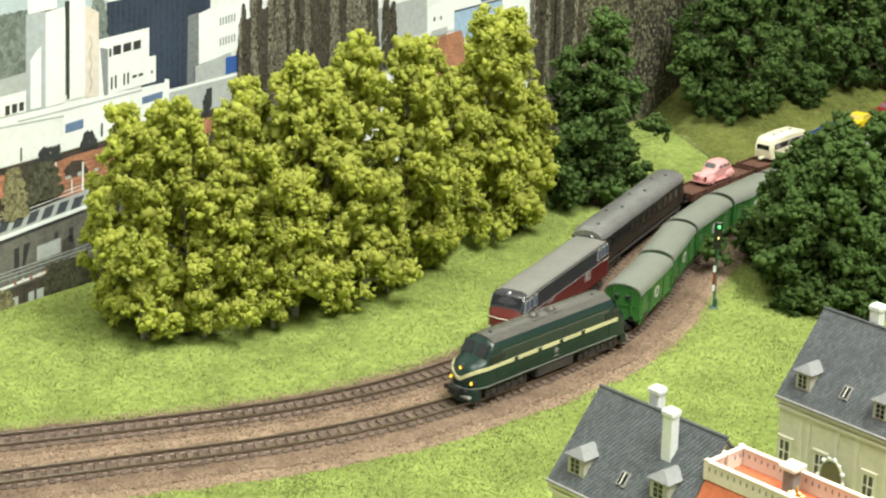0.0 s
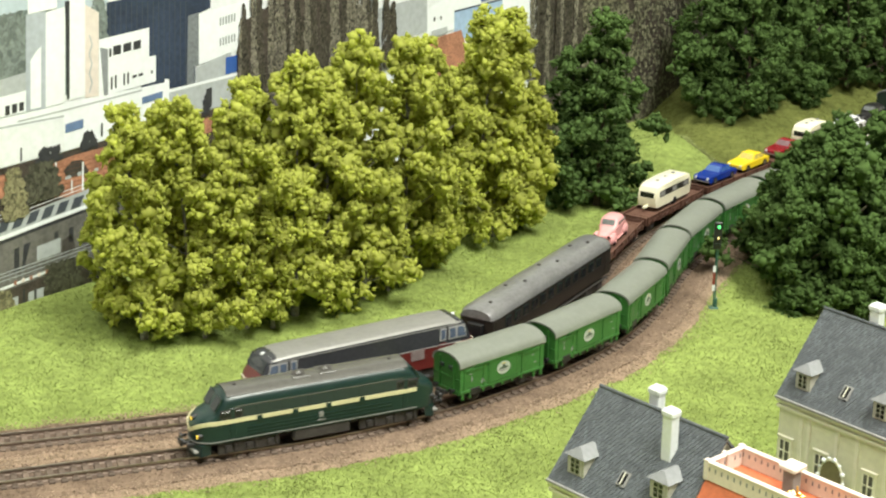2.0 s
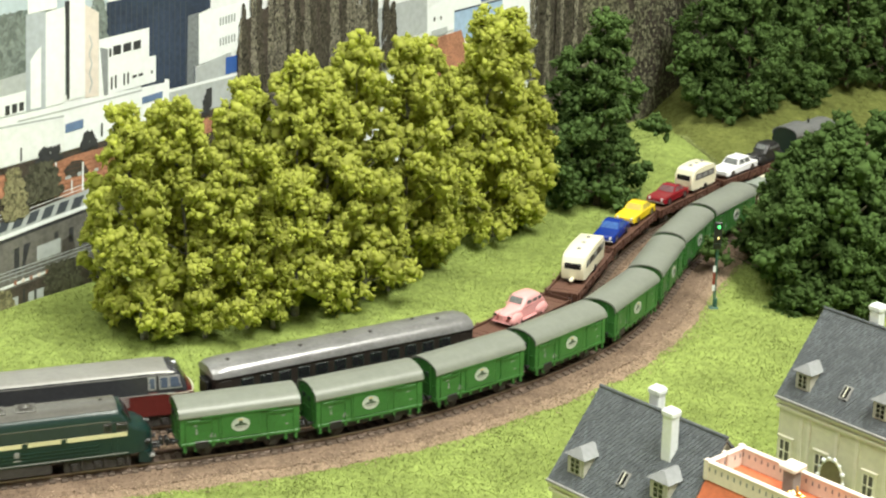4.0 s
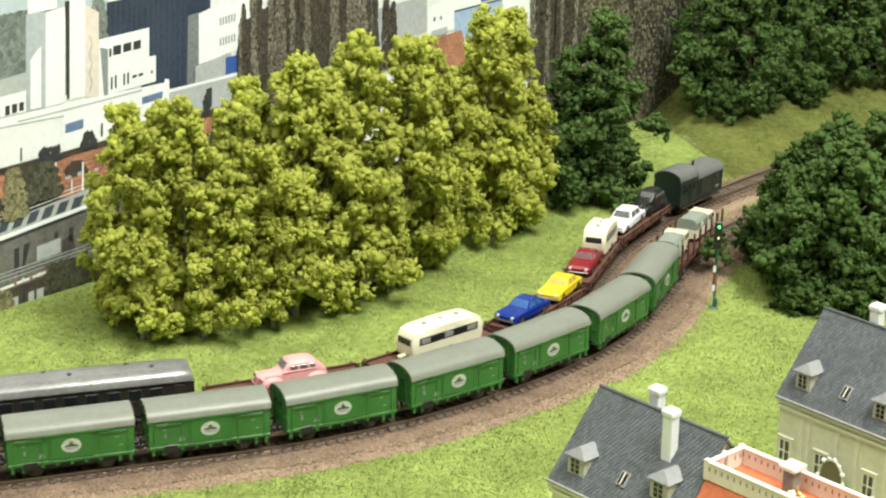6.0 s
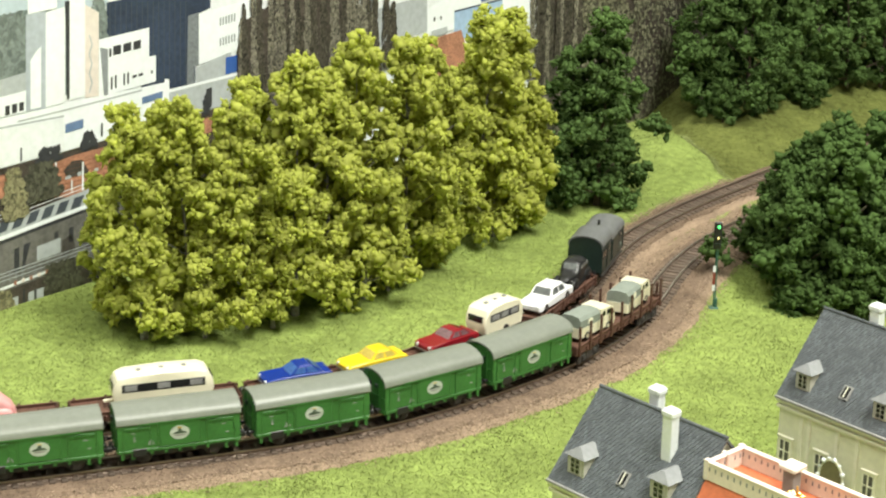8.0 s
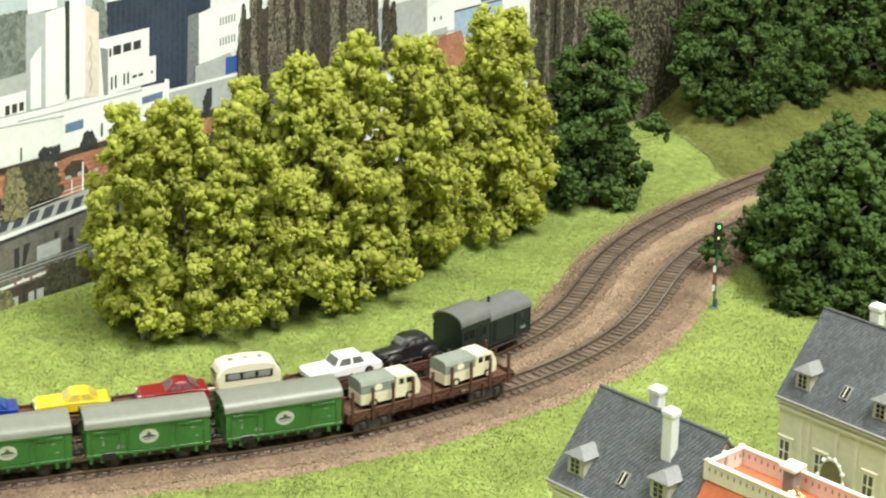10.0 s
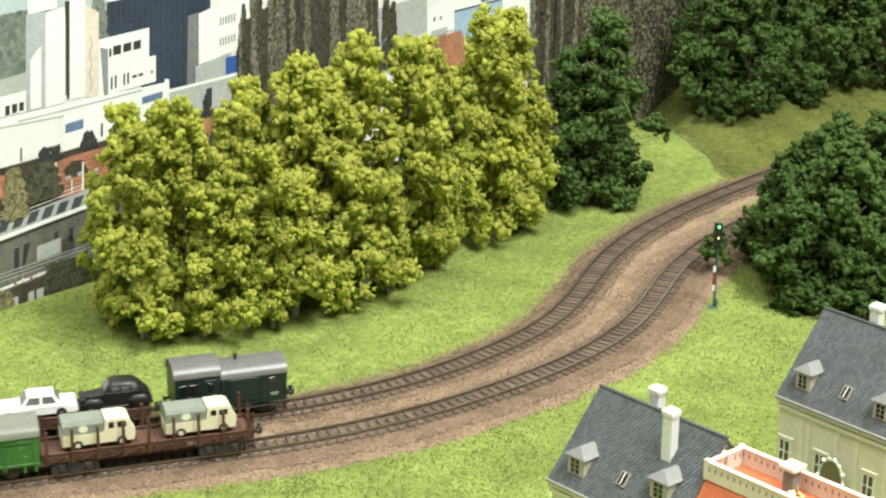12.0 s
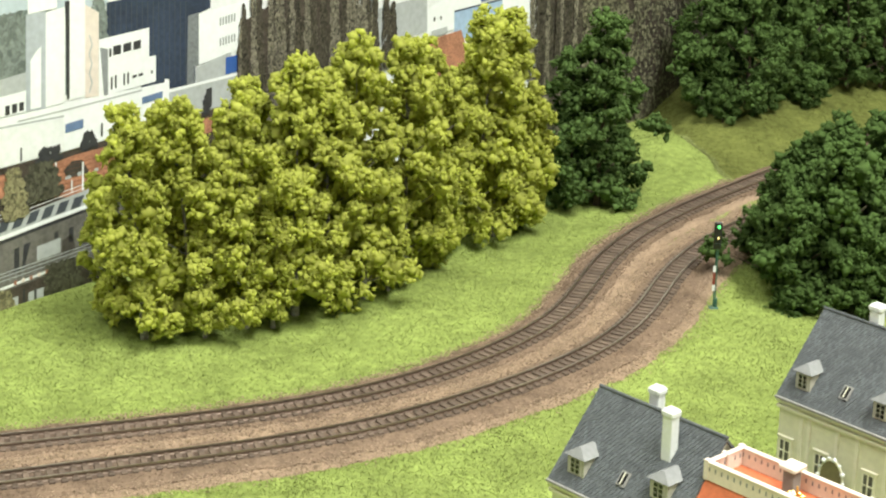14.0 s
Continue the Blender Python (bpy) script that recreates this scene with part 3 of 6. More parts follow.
def bogie(t, xc, n, pitch, r=3.7, half=4.6, material=UNDER):
    L = pitch * (n - 1) / 2 + 4.6
    wheels(t, [xc + pitch * (i - (n - 1) / 2) for i in range(n)], r, half)
    for sgn in (-1, 1):
        bm = B(xc - L, xc + L, *sorted((sgn * 6.4, sgn * 7.8)), -1.2, 5.4, 0.5)
        for i in range(n):
            x = xc + pitch * (i - (n - 1) / 2)
            box(bm, x - 1.5, x + 1.5, *sorted((sgn * 7.6, sgn * 8.6)), -0.6, 3.2, 0.3)
            box(bm, x + 1.9, x + 3.0, *sorted((sgn * 7.6, sgn * 8.2)), 3.0, 5.6, 0.2)
            rod(bm, (x - 3.0, sgn * 8.0, 0.2), (x - 3.0, sgn * 8.0, 4.6), 0.7, 8)
            rod(bm, (x, sgn * 8.4, 1.4), (x, sgn * 9.0, 1.4), 1.0, 10)
        box(bm, xc - L * 0.8, xc + L * 0.8, *sorted((sgn * 7.7, sgn * 8.1)), 4.2, 4.9)
        part("bogie_frame", bm, material, t)


def restack(t, z0, z1, k, fixed):
    """Raise the body of a vehicle to its true height: heights over z0 grow by k from z1."""
    for ob in t.children_recursive:
        if ob.name.split(".")[0] not in fixed:
            for v in ob.data.vertices:
                v.co.z = (z1 + (v.co.z / MM - z0) * k) * MM


def green_locomotive():
    t = thing("diesel_locomotive", "dark green diesel locomotive with cream stripe and grey roof", "locomotive", "trains")
    tab = {57.2: (3.0, 10.5, 12.5), 56.2: (5.2, 11.6, 14.4), 55.2: (6.4, 12.3, 15.6), 54: (7.3, 12.9, 16.6), 51.5: (8.7, 14.2, 18.0), 48.6: (9.2, 15.2, 18.8), 47.7: (9.3, 15.8, 19.5), 46.0: (9.3, 17.6, 22.6), 43.8: (9.3, 19.4, 25.3), 42.5: (9.3, 20.2, 26.0), 30: (9.3, 20.4, 26.3), 0: (9.3, 20.4, 26.3)}
    full = {**tab, **{-k: v for k, v in tab.items()}}
    xs = sorted(full)
    secs = interp_sections(full, sorted(set(xs + list(np.linspace(-40, 40, 9)))))
    part("body", loft(bmesh.new(), [section(x, w, 6.2, zs, zt, 14, 2.5) for x, w, zs, zt in secs]), LOCO_GREEN, t, smooth=40)
    ks = sorted(full)
    w_at = lambda x: float(np.interp(x, ks, [full[k][0] for k in ks]))
    # upper side band and roof skin, a little proud of the body
    for sgn in (-1, 1):
        part("upper_band", B(-39.5, 39.5, *sorted((sgn * 9.2, sgn * 9.42)), 16.1, 20.6), LOCO_BLUE, t)
    rx = np.linspace(-42.4, 42.4, 13)
    bm = bmesh.new()
    rings = []
    for x in rx:
        e = 1.0 if abs(x) < 42 else 0.985
        pts = section(x, 9.3, 6.2, 20.4, 26.3, 14, 2.5)[4:-4]
        outer = [(x, y * 1.012 * e, z + 0.18 * e) for _, y, z in pts]
        rings.append(outer + [(x, y * 0.9, z - 0.6) for _, y, z in reversed(pts)])
    part("roof", loft(bm, rings), LOCO_ROOF, t)
    for x in (7.0, -5.5):
        bm = B(x - 4.2, x + 4.2, -4.2, 4.2, 25.4, 26.75, 0.3)
        rod(bm, (x, 0, 25.6), (x, 0, 27.0), 3.4, 20)
        fan = part("roof_fan", bm, LOCO_ROOF, t)
        part("fan_ring", rod(bmesh.new(), (x, 0, 26.9), (x, 0, 27.15), 2.9, 20), UNDER, fan)
        part("fan_hub", rod(bmesh.new(), (x, 0, 27.0), (x, 0, 27.8), 2.0, 16, 0.9), LOCO_ROOF, fan)
    for x in (36.5, -36.5):
        part("roof_vent", rod(bmesh.new(), (x, 0, 25.8), (x, 0, 26.9), 1.2, 12, 0.8), UNDER, t)
    # cream stripe with the V on the noses
    nose = [v for v in np.r_[np.linspace(-46, 46, 24), 48, 50, 51.5, 53, 54.3, 55.4, 56.2, 56.8, 57.15] if True]
    half_line = [(x, w_at(x)) for x in nose]
    ring = half_line + [(57.35, 1.2), (57.35, -1.2)] + [(x, -y) for x, y in reversed(half_line)]
    zc = lambda x, y: 14.9 - (4.6 * max(0.0, 1 - abs(y) / 8.6) ** 1.1 if x > 47 else 0)
    part("cream_stripe", plan_band([(x, -y) for x, y in ring], zc, 0.85), CREAM, t, "cream stripe with a V on the nose")
    low = half_line + [(57.35, 1.2), (57.35, -1.2)] + [(x, -y) for x, y in reversed(half_line)]
    part("lower_line", plan_band([(x, -y) for x, y in low], lambda x, y: 7.0, 0.13), GREYSTONE, t, "thin pale line over the skirt")
    for sgn in (-1, 1):
        for x in (28.5, 12.0, -3.5, -19.5):
            part("stripe_gap", B(x - 1.2, x + 1.2, *sorted((sgn * 9.5, sgn * 9.75)), 13.5, 15.7), LOCO_GREEN, t)
        y = lambda a, b: sorted((sgn * a, sgn * b))
        for x in (43.8, 38.0, -38.0, -43.8):
            wd = 1.9 if abs(x) < 40 else 2.6
            fr = part("cab_window", B(x - wd, x + wd, *y(9.3, 9.62), 16.2, 20.0, 0.25), UNDER, t)
            part("pane", B(x - wd + 0.5, x + wd - 0.5, *y(9.4, 9.75), 16.9, 19.3, 0.2), GLASS, fr)
        for x in (40.6, -40.6):
            part("cab_door", B(x - 1.3, x + 1.3, *y(9.3, 9.5), 7.6, 20.2, 0.15), LOCO_GREEN, t)
        part("emblem", B(-1.1, 1.1, *y(9.3, 9.75), 10.4, 12.5, 0.4), GREYSTONE, t, "small pale shield emblem")
        for zz in (8.6, 10.0, 11.4):
            part("side_rib", B(-34, 34, *y(9.3, 9.58), zz - 0.16, zz + 0.16), LOCO_GREEN, t)
        for x in np.linspace(-30, 30, 6):
            part("panel_joint", B(x - 0.12, x + 0.12, *y(9.3, 9.52), 16.3, 20.2), BLACKGREEN, t)
        part("roof_rail", B(-39, 39, *y(8.9, 9.46), 20.5, 20.9), LOCO_ROOF, t)
        part("fuel_tank", B(-14, 13, *y(4, 9.0), -0.4, 6.2, 0.8), UNDER, t)
        part("number_bar", B(-1.6, 1.6, *y(9.3, 9.5), 8.8, 9.2), GREYSTONE, t)
    # windscreens
    for sgn in (1, -1):
        for yy in (-4.3, 4.3):
            bm = extrude_y(bmesh.new(), [(sgn * 48.2, 19.0), (sgn * 44.6, 24.2), (sgn * 44.2, 24.0), (sgn * 47.4, 18.7)], yy - 3.7, yy + 3.7)
            ws = part("windscreen", bm, LOCO_GREEN, t, "raked windscreen in a dark green frame")
            part("pane", extrude_y(bmesh.new(), [(sgn * 48.25, 19.45), (sgn * 45.05, 23.9), (sgn * 44.6, 23.6), (sgn * 47.4, 19.1)], yy - 3.0, yy + 3.0), SMOKE, ws)
        for yy in (-6.6, 6.6):
            bm = rod(bmesh.new(), (sgn * 53.8, yy, 9.6), (sgn * 56.0, yy * 0.985, 9.6), 0.75, 14)
            part("bezel", rod(bmesh.new(), (sgn * 53.6, yy, 9.6), (sgn * 55.8, yy * 0.985, 9.6), 1.15, 14), BLACK, t)
            part("headlight", bm, HEADLIGHT if sgn > 0 else GLASS, t, "glowing yellow headlight" if sgn > 0 else "unlit headlight")
        bm = rod(bmesh.new(), (sgn * 52.6, 0, 15.9), (sgn * 56.5, 0, 15.3), 0.7, 14)
        part("bezel", rod(bmesh.new(), (sgn * 52.6, 0, 15.9), (sgn * 56.3, 0, 15.3), 1.15, 14), BLACK, t)
        part("headlight", bm, HEADLIGHT if sgn > 0 else GLASS, t, "glowing yellow headlight" if sgn > 0 else "unlit headlight")
        bm = loft(bmesh.new(), [[(sgn * (54.6 - 0.12 * yy * yy * 0.5), yy, 1.8), (sgn * (58.2 - 0.05 * yy * yy), yy, 1.2), (sgn * (57.6 - 0.05 * yy * yy), yy, 6.0), (sgn * (54.6 - 0.06 * yy * yy), yy, 6.4)] for yy in np.linspace(-8.2, 8.2, 9)])
        part("skirt", bm, LOCO_GREEN, t)
        part("snow_plough", B(*sorted((sgn * 54, sgn * 57.8)), -6.8, 6.8, 0.8, 2.4, 0.5), GREYSTONE, t)
    part("underframe", B(-54, 54, -6, 6, 4.4, 6.6), UNDER, t)
    bogie(t, 33, 3, 9.6)
    bogie(t, -33, 3, 9.6)
    buffers(t, -57, 57.2, 5.4, 5.2)
    couplings(t, -57, 57)
    restack(t, 6.2, 5.0, 1.11, ("wheel", "axle", "bogie_frame", "coupling", "buffer", "fuel_tank", "underframe", "snow_plough"))
    t.scale = (0.997, 1.0, 1.0)
    return t


def red_locomotive():
    t = thing("diesel_locomotive", "wine red diesel locomotive with anthracite band and silver roof", "locomotive", "trains")
    tab = {56.0: (5.0, 11.0, 12.2), 55: (7.2, 13.0, 14.4), 53.4: (8.4, 14.4, 16.4), 52.4: (8.9, 15.6, 18.0), 51.0: (9.1, 18.0, 20.8), 48.8: (9.2, 21.2, 23.8), 47: (9.2, 22.1, 24.7), 0: (9.2, 22.3, 25.0)}
    full = {**tab, **{-k: v for k, v in tab.items()}}
    secs = interp_sections(full, sorted(set(list(full) + list(np.linspace(-40, 40, 9)))))
    part("body", loft(bmesh.new(), [section(x, w, 5.2, zs, zt, 14, 2.8) for x, w, zs, zt in secs]), DARK_GREY, t, smooth=40)
    low = [(x, w + 0.14 if abs(x) < 55.5 else w, min(14.4, zs + 0.6)) for x, w, zs, zt in secs]
    part("lower_body", loft(bmesh.new(), [[(x + 0.12 * (x > 55.5) - 0.12 * (x < -55.5), -w, 5.0), (x + 0.12 * (x > 55.5) - 0.12 * (x < -55.5), -w, z1), (x, w, z1), (x, w, 5.0)] for x, w, z1 in low]), RED, t, "wine red lower body")
    rings = []
    for x in np.linspace(-47.4, 47.4, 13):
        pts = section(x, 9.2, 6.2, 22.2 if abs(x) < 46 else 21.8, 24.9 if abs(x) < 46 else 24.3, 14, 2.8)[2:-2]
        rings.append([(x, y * 1.012, z + 0.2) for _, y, z in pts] + [(x, y * 0.9, z - 0.6) for _, y, z in reversed(pts)])
    part("roof", loft(bmesh.new(), rings), SILVER, t)
    ks = sorted(full)
    w_at = lambda x: float(np.interp(x, ks, [full[k][0] for k in ks]))
    for sgn in (1, -1):
        edge = [(x, w_at(x)) for x in np.linspace(sgn * 44, sgn * 55, 9)] + [(sgn * 55.9, 2.5), (sgn * 55.9, -2.5)] + [(x, -w_at(x)) for x in np.linspace(sgn * 55, sgn * 44, 9)]
        nose = [(x, w, zs, zt) for x, w, zs, zt in secs if x * sgn > 52.0]
        part("nose_skin", loft(bmesh.new(), [section(x + sgn * 0.12, w + 0.16, 5.0, zs + 0.1, zt + 0.14, 14, 2.8) for x, w, zs, zt in nose]), RED, t, "wine red nose")
        part("nose_trim", plan_band([(x, -y * sgn) for x, y in edge], lambda x, y: 13.9, 0.16), STONE, t, "pale trim line round the nose")
        for yy in (-4.4, 4.4):
            bm = extrude_y(bmesh.new(), [(sgn * 52.0, 19.0), (sgn * 49.5, 22.9), (sgn * 48.9, 22.5), (sgn * 51.0, 18.6)], yy - 3.7, yy + 3.7)
            part("windscreen", bm, SMOKE, t)
        for yy in (-6.4, 6.4):
            part("headlight", rod(bmesh.new(), (sgn * 52.5, yy, 9.2), (sgn * 55.4, yy * 0.97, 9.2), 1.1, 12), WHITE, t)
        part("headlight", rod(bmesh.new(), (sgn * 47.0, 0, 24.0), (sgn * 49.0, 0, 24.0), 0.65, 12), WHITE, t, "white top headlight")
    for sgn in (-1, 1):
        y = lambda a, b: sorted((sgn * a, sgn * b))
        part("upper_band", B(-47.4, 47.4, *y(9.1, 9.36), 14.6, 22.3), DARK_GREY, t)
        part("band_trim", B(-47.4, 47.4, *y(9.1, 9.42), 14.2, 14.6), TRIM, t)
        for sx in (1, -1):
            for a, b, lean in ((45.2, 48.6, 1.4), (41.2, 44.4, 0.0), (36.6, 39.0, 0.0)):
                def pane_at(d, y0, y1):
                    q = [(sx * (a - d), 16.8 - d), (sx * (b + lean + d * 0.6), 16.8 - d), (sx * (b + d), 21.5 + d), (sx * (a - d), 21.5 + d)]
                    return extrude_y(bmesh.new(), q, *y(y0, y1))
                fr = part("cab_window", pane_at(0.5, 9.2, 9.62), TRIM, t, "silver framed cab window")
                part("pane", pane_at(-0.15, 9.3, 9.75), GLINTGLASS, fr)
            part("cab_door", B(*sorted((sx * 35.9, sx * 39.7)), *y(9.2, 9.4), 5.6, 15.4, 0.15), RED, t)
            part("number_bar", B(*sorted((sx * 36.6, sx * 39.2)), *y(9.3, 9.55), 14.3, 14.7), TRIM, t)
        part("roof_edge", B(-45.5, 45.5, *y(9.0, 9.42), 22.3, 22.6), SILVER, t)
        for x0, hgt in ((20.5, 2.0), (-24.5, 4.2)):
            gr = part("grille", B(x0 - 3.6, x0 + 3.6, *y(9.1, 9.42), 14.3 - hgt, 14.3), RED, t)
            for k in range(int(hgt / 0.8)):
                part("slat", B(x0 - 3.4, x0 + 3.4, *y(9.2, 9.65), 13.6 - k * 0.9, 13.85 - k * 0.9), TRIM, gr)
        part("fuel_tank", B(-12, 12, *y(4, 8.8), 0.0, 5.4, 0.8), UNDER, t)
    for x in (30, 4, -22):
        part("roof_hatch", B(x - 2.2, x + 2.2, -1.3, 1.3, 24.4, 25.0, 0.3), SILVER, t)
    part("underframe", B(-53, 53, -6, 6, 3.8, 5.6), UNDER, t)
    bogie(t, 33, 2, 19)
    bogie(t, -33, 2, 19)
    buffers(t, -55.6, 55.6, 5.4, 5.4)
    couplings(t, -55.6, 55.6)
    restack(t, 5.0, 5.0, 1.1, ("wheel", "axle", "bogie_frame", "coupling", "buffer", "fuel_tank", "underframe"))
    t.scale = (1.05, 1.0, 1.0)
    return t


def coach():
    t = thing("passenger_coach", "old dark brown coach with dull grey rounded roof", "coach", "trains")
    hl, w = 66.5, 9.2
    part("body", B(-hl, hl, -w, w, 5.6, 20.4, 0.25), COACH, t)
    rings = []
    for x, k, dz in ((-hl - 0.8, 0.72, -1.6), (-hl + 2, 0.93, -0.5), (-hl + 7, 1, 0), (hl - 7, 1, 0), (hl - 2, 0.93, -0.5), (hl + 0.8, 0.72, -1.6)):
        rings.append([(x, -(w + 0.6) * (0.5 + 0.5 * k) * math.cos(math.pi * i / 14), 20.2 + (6.0 + dz) * math.sin(math.pi * i / 14) ** 0.7) for i in range(15)])
    part("roof", loft(bmesh.new(), rings), COACH_ROOF, t)
    for i, x in enumerate(np.linspace(-54, 54, 7)):
        for yy in ((-2.6,) if i % 2 else (2.6,)):
            bm = rod(bmesh.new(), (x + yy * 1.4, yy, 25.0), (x + yy * 1.4, yy, 26.3), 0.8, 10)
            rod(bm, (x + yy * 1.4, yy, 26.3), (x + yy * 1.4, yy, 26.6), 1.1, 10, 0.8)
            part("roof_vent", bm, UNDER, t)
    for sgn in (-1, 1):
        y = lambda a, b: sorted((sgn * a, sgn * b))
        part("gutter", B(-hl, hl, *y(w, w + 0.5), 19.7, 20.3), COACH, t)
        part("waist_rail", B(-hl, hl, *y(w, w + 0.3), 12.0, 12.5), COACH, t)
        for x in np.linspace(-51, 51, 12):
            fr = part("window", B(x - 3.1, x + 3.1, *y(w, w + 0.25), 13.0, 18.4, 0.2), BLACKGREEN, t)
            part("pane", B(x - 2.6, x + 2.6, *y(w + 0.05, w + 0.35), 13.4, 18.0, 0.15), GLASS, fr)
        for x in (-61.5, 61.5):
            part("door", B(x - 2.6, x + 2.6, *y(w, w + 0.2), 6.2, 18.8, 0.15), COACH, t)
        part("step_board", B(-hl + 3, hl - 3, *y(w - 1.5, w + 0.2), 3.4, 3.9), UNDER, t)
    for sgn in (-1, 1):
        part("gangway", B(*sorted((sgn * hl, sgn * (hl + 2.4))), -4.2, 4.2, 6, 18, 0.4), BLACK, t)
    part("underframe", B(-hl + 1, hl - 1, -6, 6, 4.2, 5.8), UNDER, t)
    bogie(t, 47, 2, 15)
    bogie(t, -47, 2, 15)
    couplings(t, -hl, hl)
    return t


def flat_wagon(hl, stakes, high, label, name="flat_wagon"):
    t = thing(name, label, "flat wagon", "flat wagons")
    w = 8.6
    body = part("frame", B(-hl, hl, -w + 0.6, w - 0.6, 4.6, 7.0, 0.2), BROWN, t)
    n = int(hl * 2 / 4)
    for i in range(n):
        x = -hl + 0.3 + (2 * hl - 0.6) * (i + 0.5) / n
        k = (hl - 0.3) / n
        ob = part("plank", B(x - k + 0.12, x + k - 0.12, -w + 0.4, w - 0.4, 7.0, 7.6 + 0.08 * math.sin(i * 5.1)), DECK, t, smooth=0)
    for sgn in (-1, 1):
        y = lambda a, b: sorted((sgn * a, sgn * b))
        bm = B(-hl, hl, *y(w - 0.5, w), 4.6, 9.0, 0.1)
        part("side_board", bm, BROWN, t)
        part("sole_bar", extrude_y(bmesh.new(), [(-hl + 2, 4.8), (hl - 2, 4.8), (hl * 0.45, 3.4), (-hl * 0.45, 3.4)], *y(w - 2.4, w - 1.6)), BROWN, t)
        for i in range(stakes):
            x = -hl + 2.5 + (2 * hl - 5) * i / (stakes - 1)
            part("stake", B(x - 0.65, x + 0.65, *y(w, w + 1.0), 4.2, high, 0.12), BROWN, t)
        for i in range(14):
            x = -hl + 4 + (2 * hl - 8) * i / 13
            part("side_bracket", B(x - 0.7, x + 0.7, *y(w, w + 0.7), 4.9, 7.4, 0.12), BROWN, t)
            if i < 13:
                d = (2 * hl - 8) / 13
                part("side_brace", extrude_y(bmesh.new(), [(x + 0.5, 7.6), (x + 1.1, 7.6), (x + d - 0.4, 5.0), (x + d - 1.0, 5.0)], *y(w, w + 0.5)), BROWN, t)
        part("top_rail", B(-hl, hl, *y(w - 0.7, w + 0.25), 8.7, 9.1), DECK, t)
        part("marking", B(-hl * 0.45, -hl * 0.36, *y(w, w + 0.12), 5.6, 6.6), TARP, t, "pale unreadable marking")
    for sgn in (-1, 1):
        part("end_board", B(*sorted((sgn * (hl - 0.6), sgn * hl)), -w, w, 4.8, 9.4, 0.1), BROWN, t)
        for yy in (-5.5, 5.5):
            part("end_stake", B(*sorted((sgn * hl, sgn * (hl + 0.8))), yy - 0.5, yy + 0.5, 4.8, high * 0.8 if high > 12 else 10), BROWN, t)
    if hl > 40:
        bogie(t, -hl + 14, 2, 11, material=UNDER)
        bogie(t, hl - 14, 2, 11, material=UNDER)
    else:
        wheels(t, (-hl + 11, hl - 11))
        for x in (-hl + 11, hl - 11):
            for sgn in (-1, 1):
                part("axle_guard", B(x - 1.8, x + 1.8, *sorted((sgn * 6.2, sgn * 7.4)), 0.2, 5, 0.3), UNDER, t)
    buffers(t, -hl, hl)
    couplings(t, -hl, hl)
    return t


def guards_van():
    t = thing("guards_van", "blackish green guard's van with stepped arched roof", "goods wagon", "trains")
    hl, w = 25.5, 9.3

    def arch(x0, x1, z, hgt, name, lo=6.0):
        prof = [(-w, lo), (-w, z)] + [(-w * math.cos(math.pi * i / 12), z + hgt * math.sin(math.pi * i / 12) ** 0.8) for i in range(1, 12)] + [(w, z), (w, lo)]
        part(name, extrude_x(bmesh.new(), prof, x0, x1), BLACKGREEN, t)
        out = [(-(w + 0.6) * math.cos(math.pi * i / 14), z - 0.1 + (hgt + 0.8) * math.sin(math.pi * i / 14) ** 0.8) for i in range(15)]
        inn = [(y * 0.94, zz - 0.7) for y, zz in reversed(out)]
        part("roof", extrude_x(bmesh.new(), out + inn, x0 - 0.5, x1 + 0.5), VAN_ROOF, t, "satin grey arched roof")

    arch(-hl, 4.5, 18.6, 4.6, "van_body")
    arch(5.1, hl, 21.0, 4.9, "cabin_body")
    for sgn in (-1, 1):
        y = lambda a, b: sorted((sgn * a, sgn * b))
        part("sliding_door", B(-13, 1, *y(w, w + 0.5), 7.0, 18.0, 0.15), BLACKGREEN, t)
        part("cabin_door", B(7, 12, *y(w, w + 0.35), 7.0, 19.0, 0.15), BLACKGREEN, t)
        for x in (9.5, 17.5, 22.0):
            part("window", B(x - 1.5, x + 1.5, *y(w, w + 0.45), 13.5, 17.8, 0.15), GLASS, t)
        for x in (-25, -13.8, 2.2, 14, 25):
            part("post", B(x - 0.35, x + 0.35, *y(w, w + 0.4), 6.0, 18.4), BLACKGREEN, t)
        part("lamp_bracket", B(-20, -17, *y(w, w + 0.4), 14, 17, 0.2), DARK_GREY, t)
        part("marking", B(-21.5, -18.0, *y(w, w + 0.15), 8.2, 9.6), TARP, t, "pale unreadable marking")
        part("step_board", B(-hl + 2, hl - 2, *y(w - 1.4, w + 0.5), 3.4, 3.9), UNDER, t)
        part("sill", B(-hl, hl, *y(w - 1, w + 0.2), 5.2, 6.6), BLACKGREEN, t)
        for x in (-15.5, 15.5):
            part("axle_guard", B(x - 1.8, x + 1.8, *y(6.3, 7.6), 0.2, 5.4, 0.3), UNDER, t)
    part("chimney", rod(bmesh.new(), (-4, 0, 22), (-4, 0, 26.8), 0.7, 10), BLACK, t)
    part("tail_lamp", rod(bmesh.new(), (-hl - 0.9, 6.2, 9), (-hl, 6.2, 9), 1.1, 10), SIGNALRED, t)
    part("floor_frame", B(-hl + 1, hl - 1, -6, 6, 4.2, 6.0), UNDER, t)
    wheels(t, (-15.5, 15.5))
    buffers(t, -hl, hl)
    couplings(t, -hl, hl)
    return t


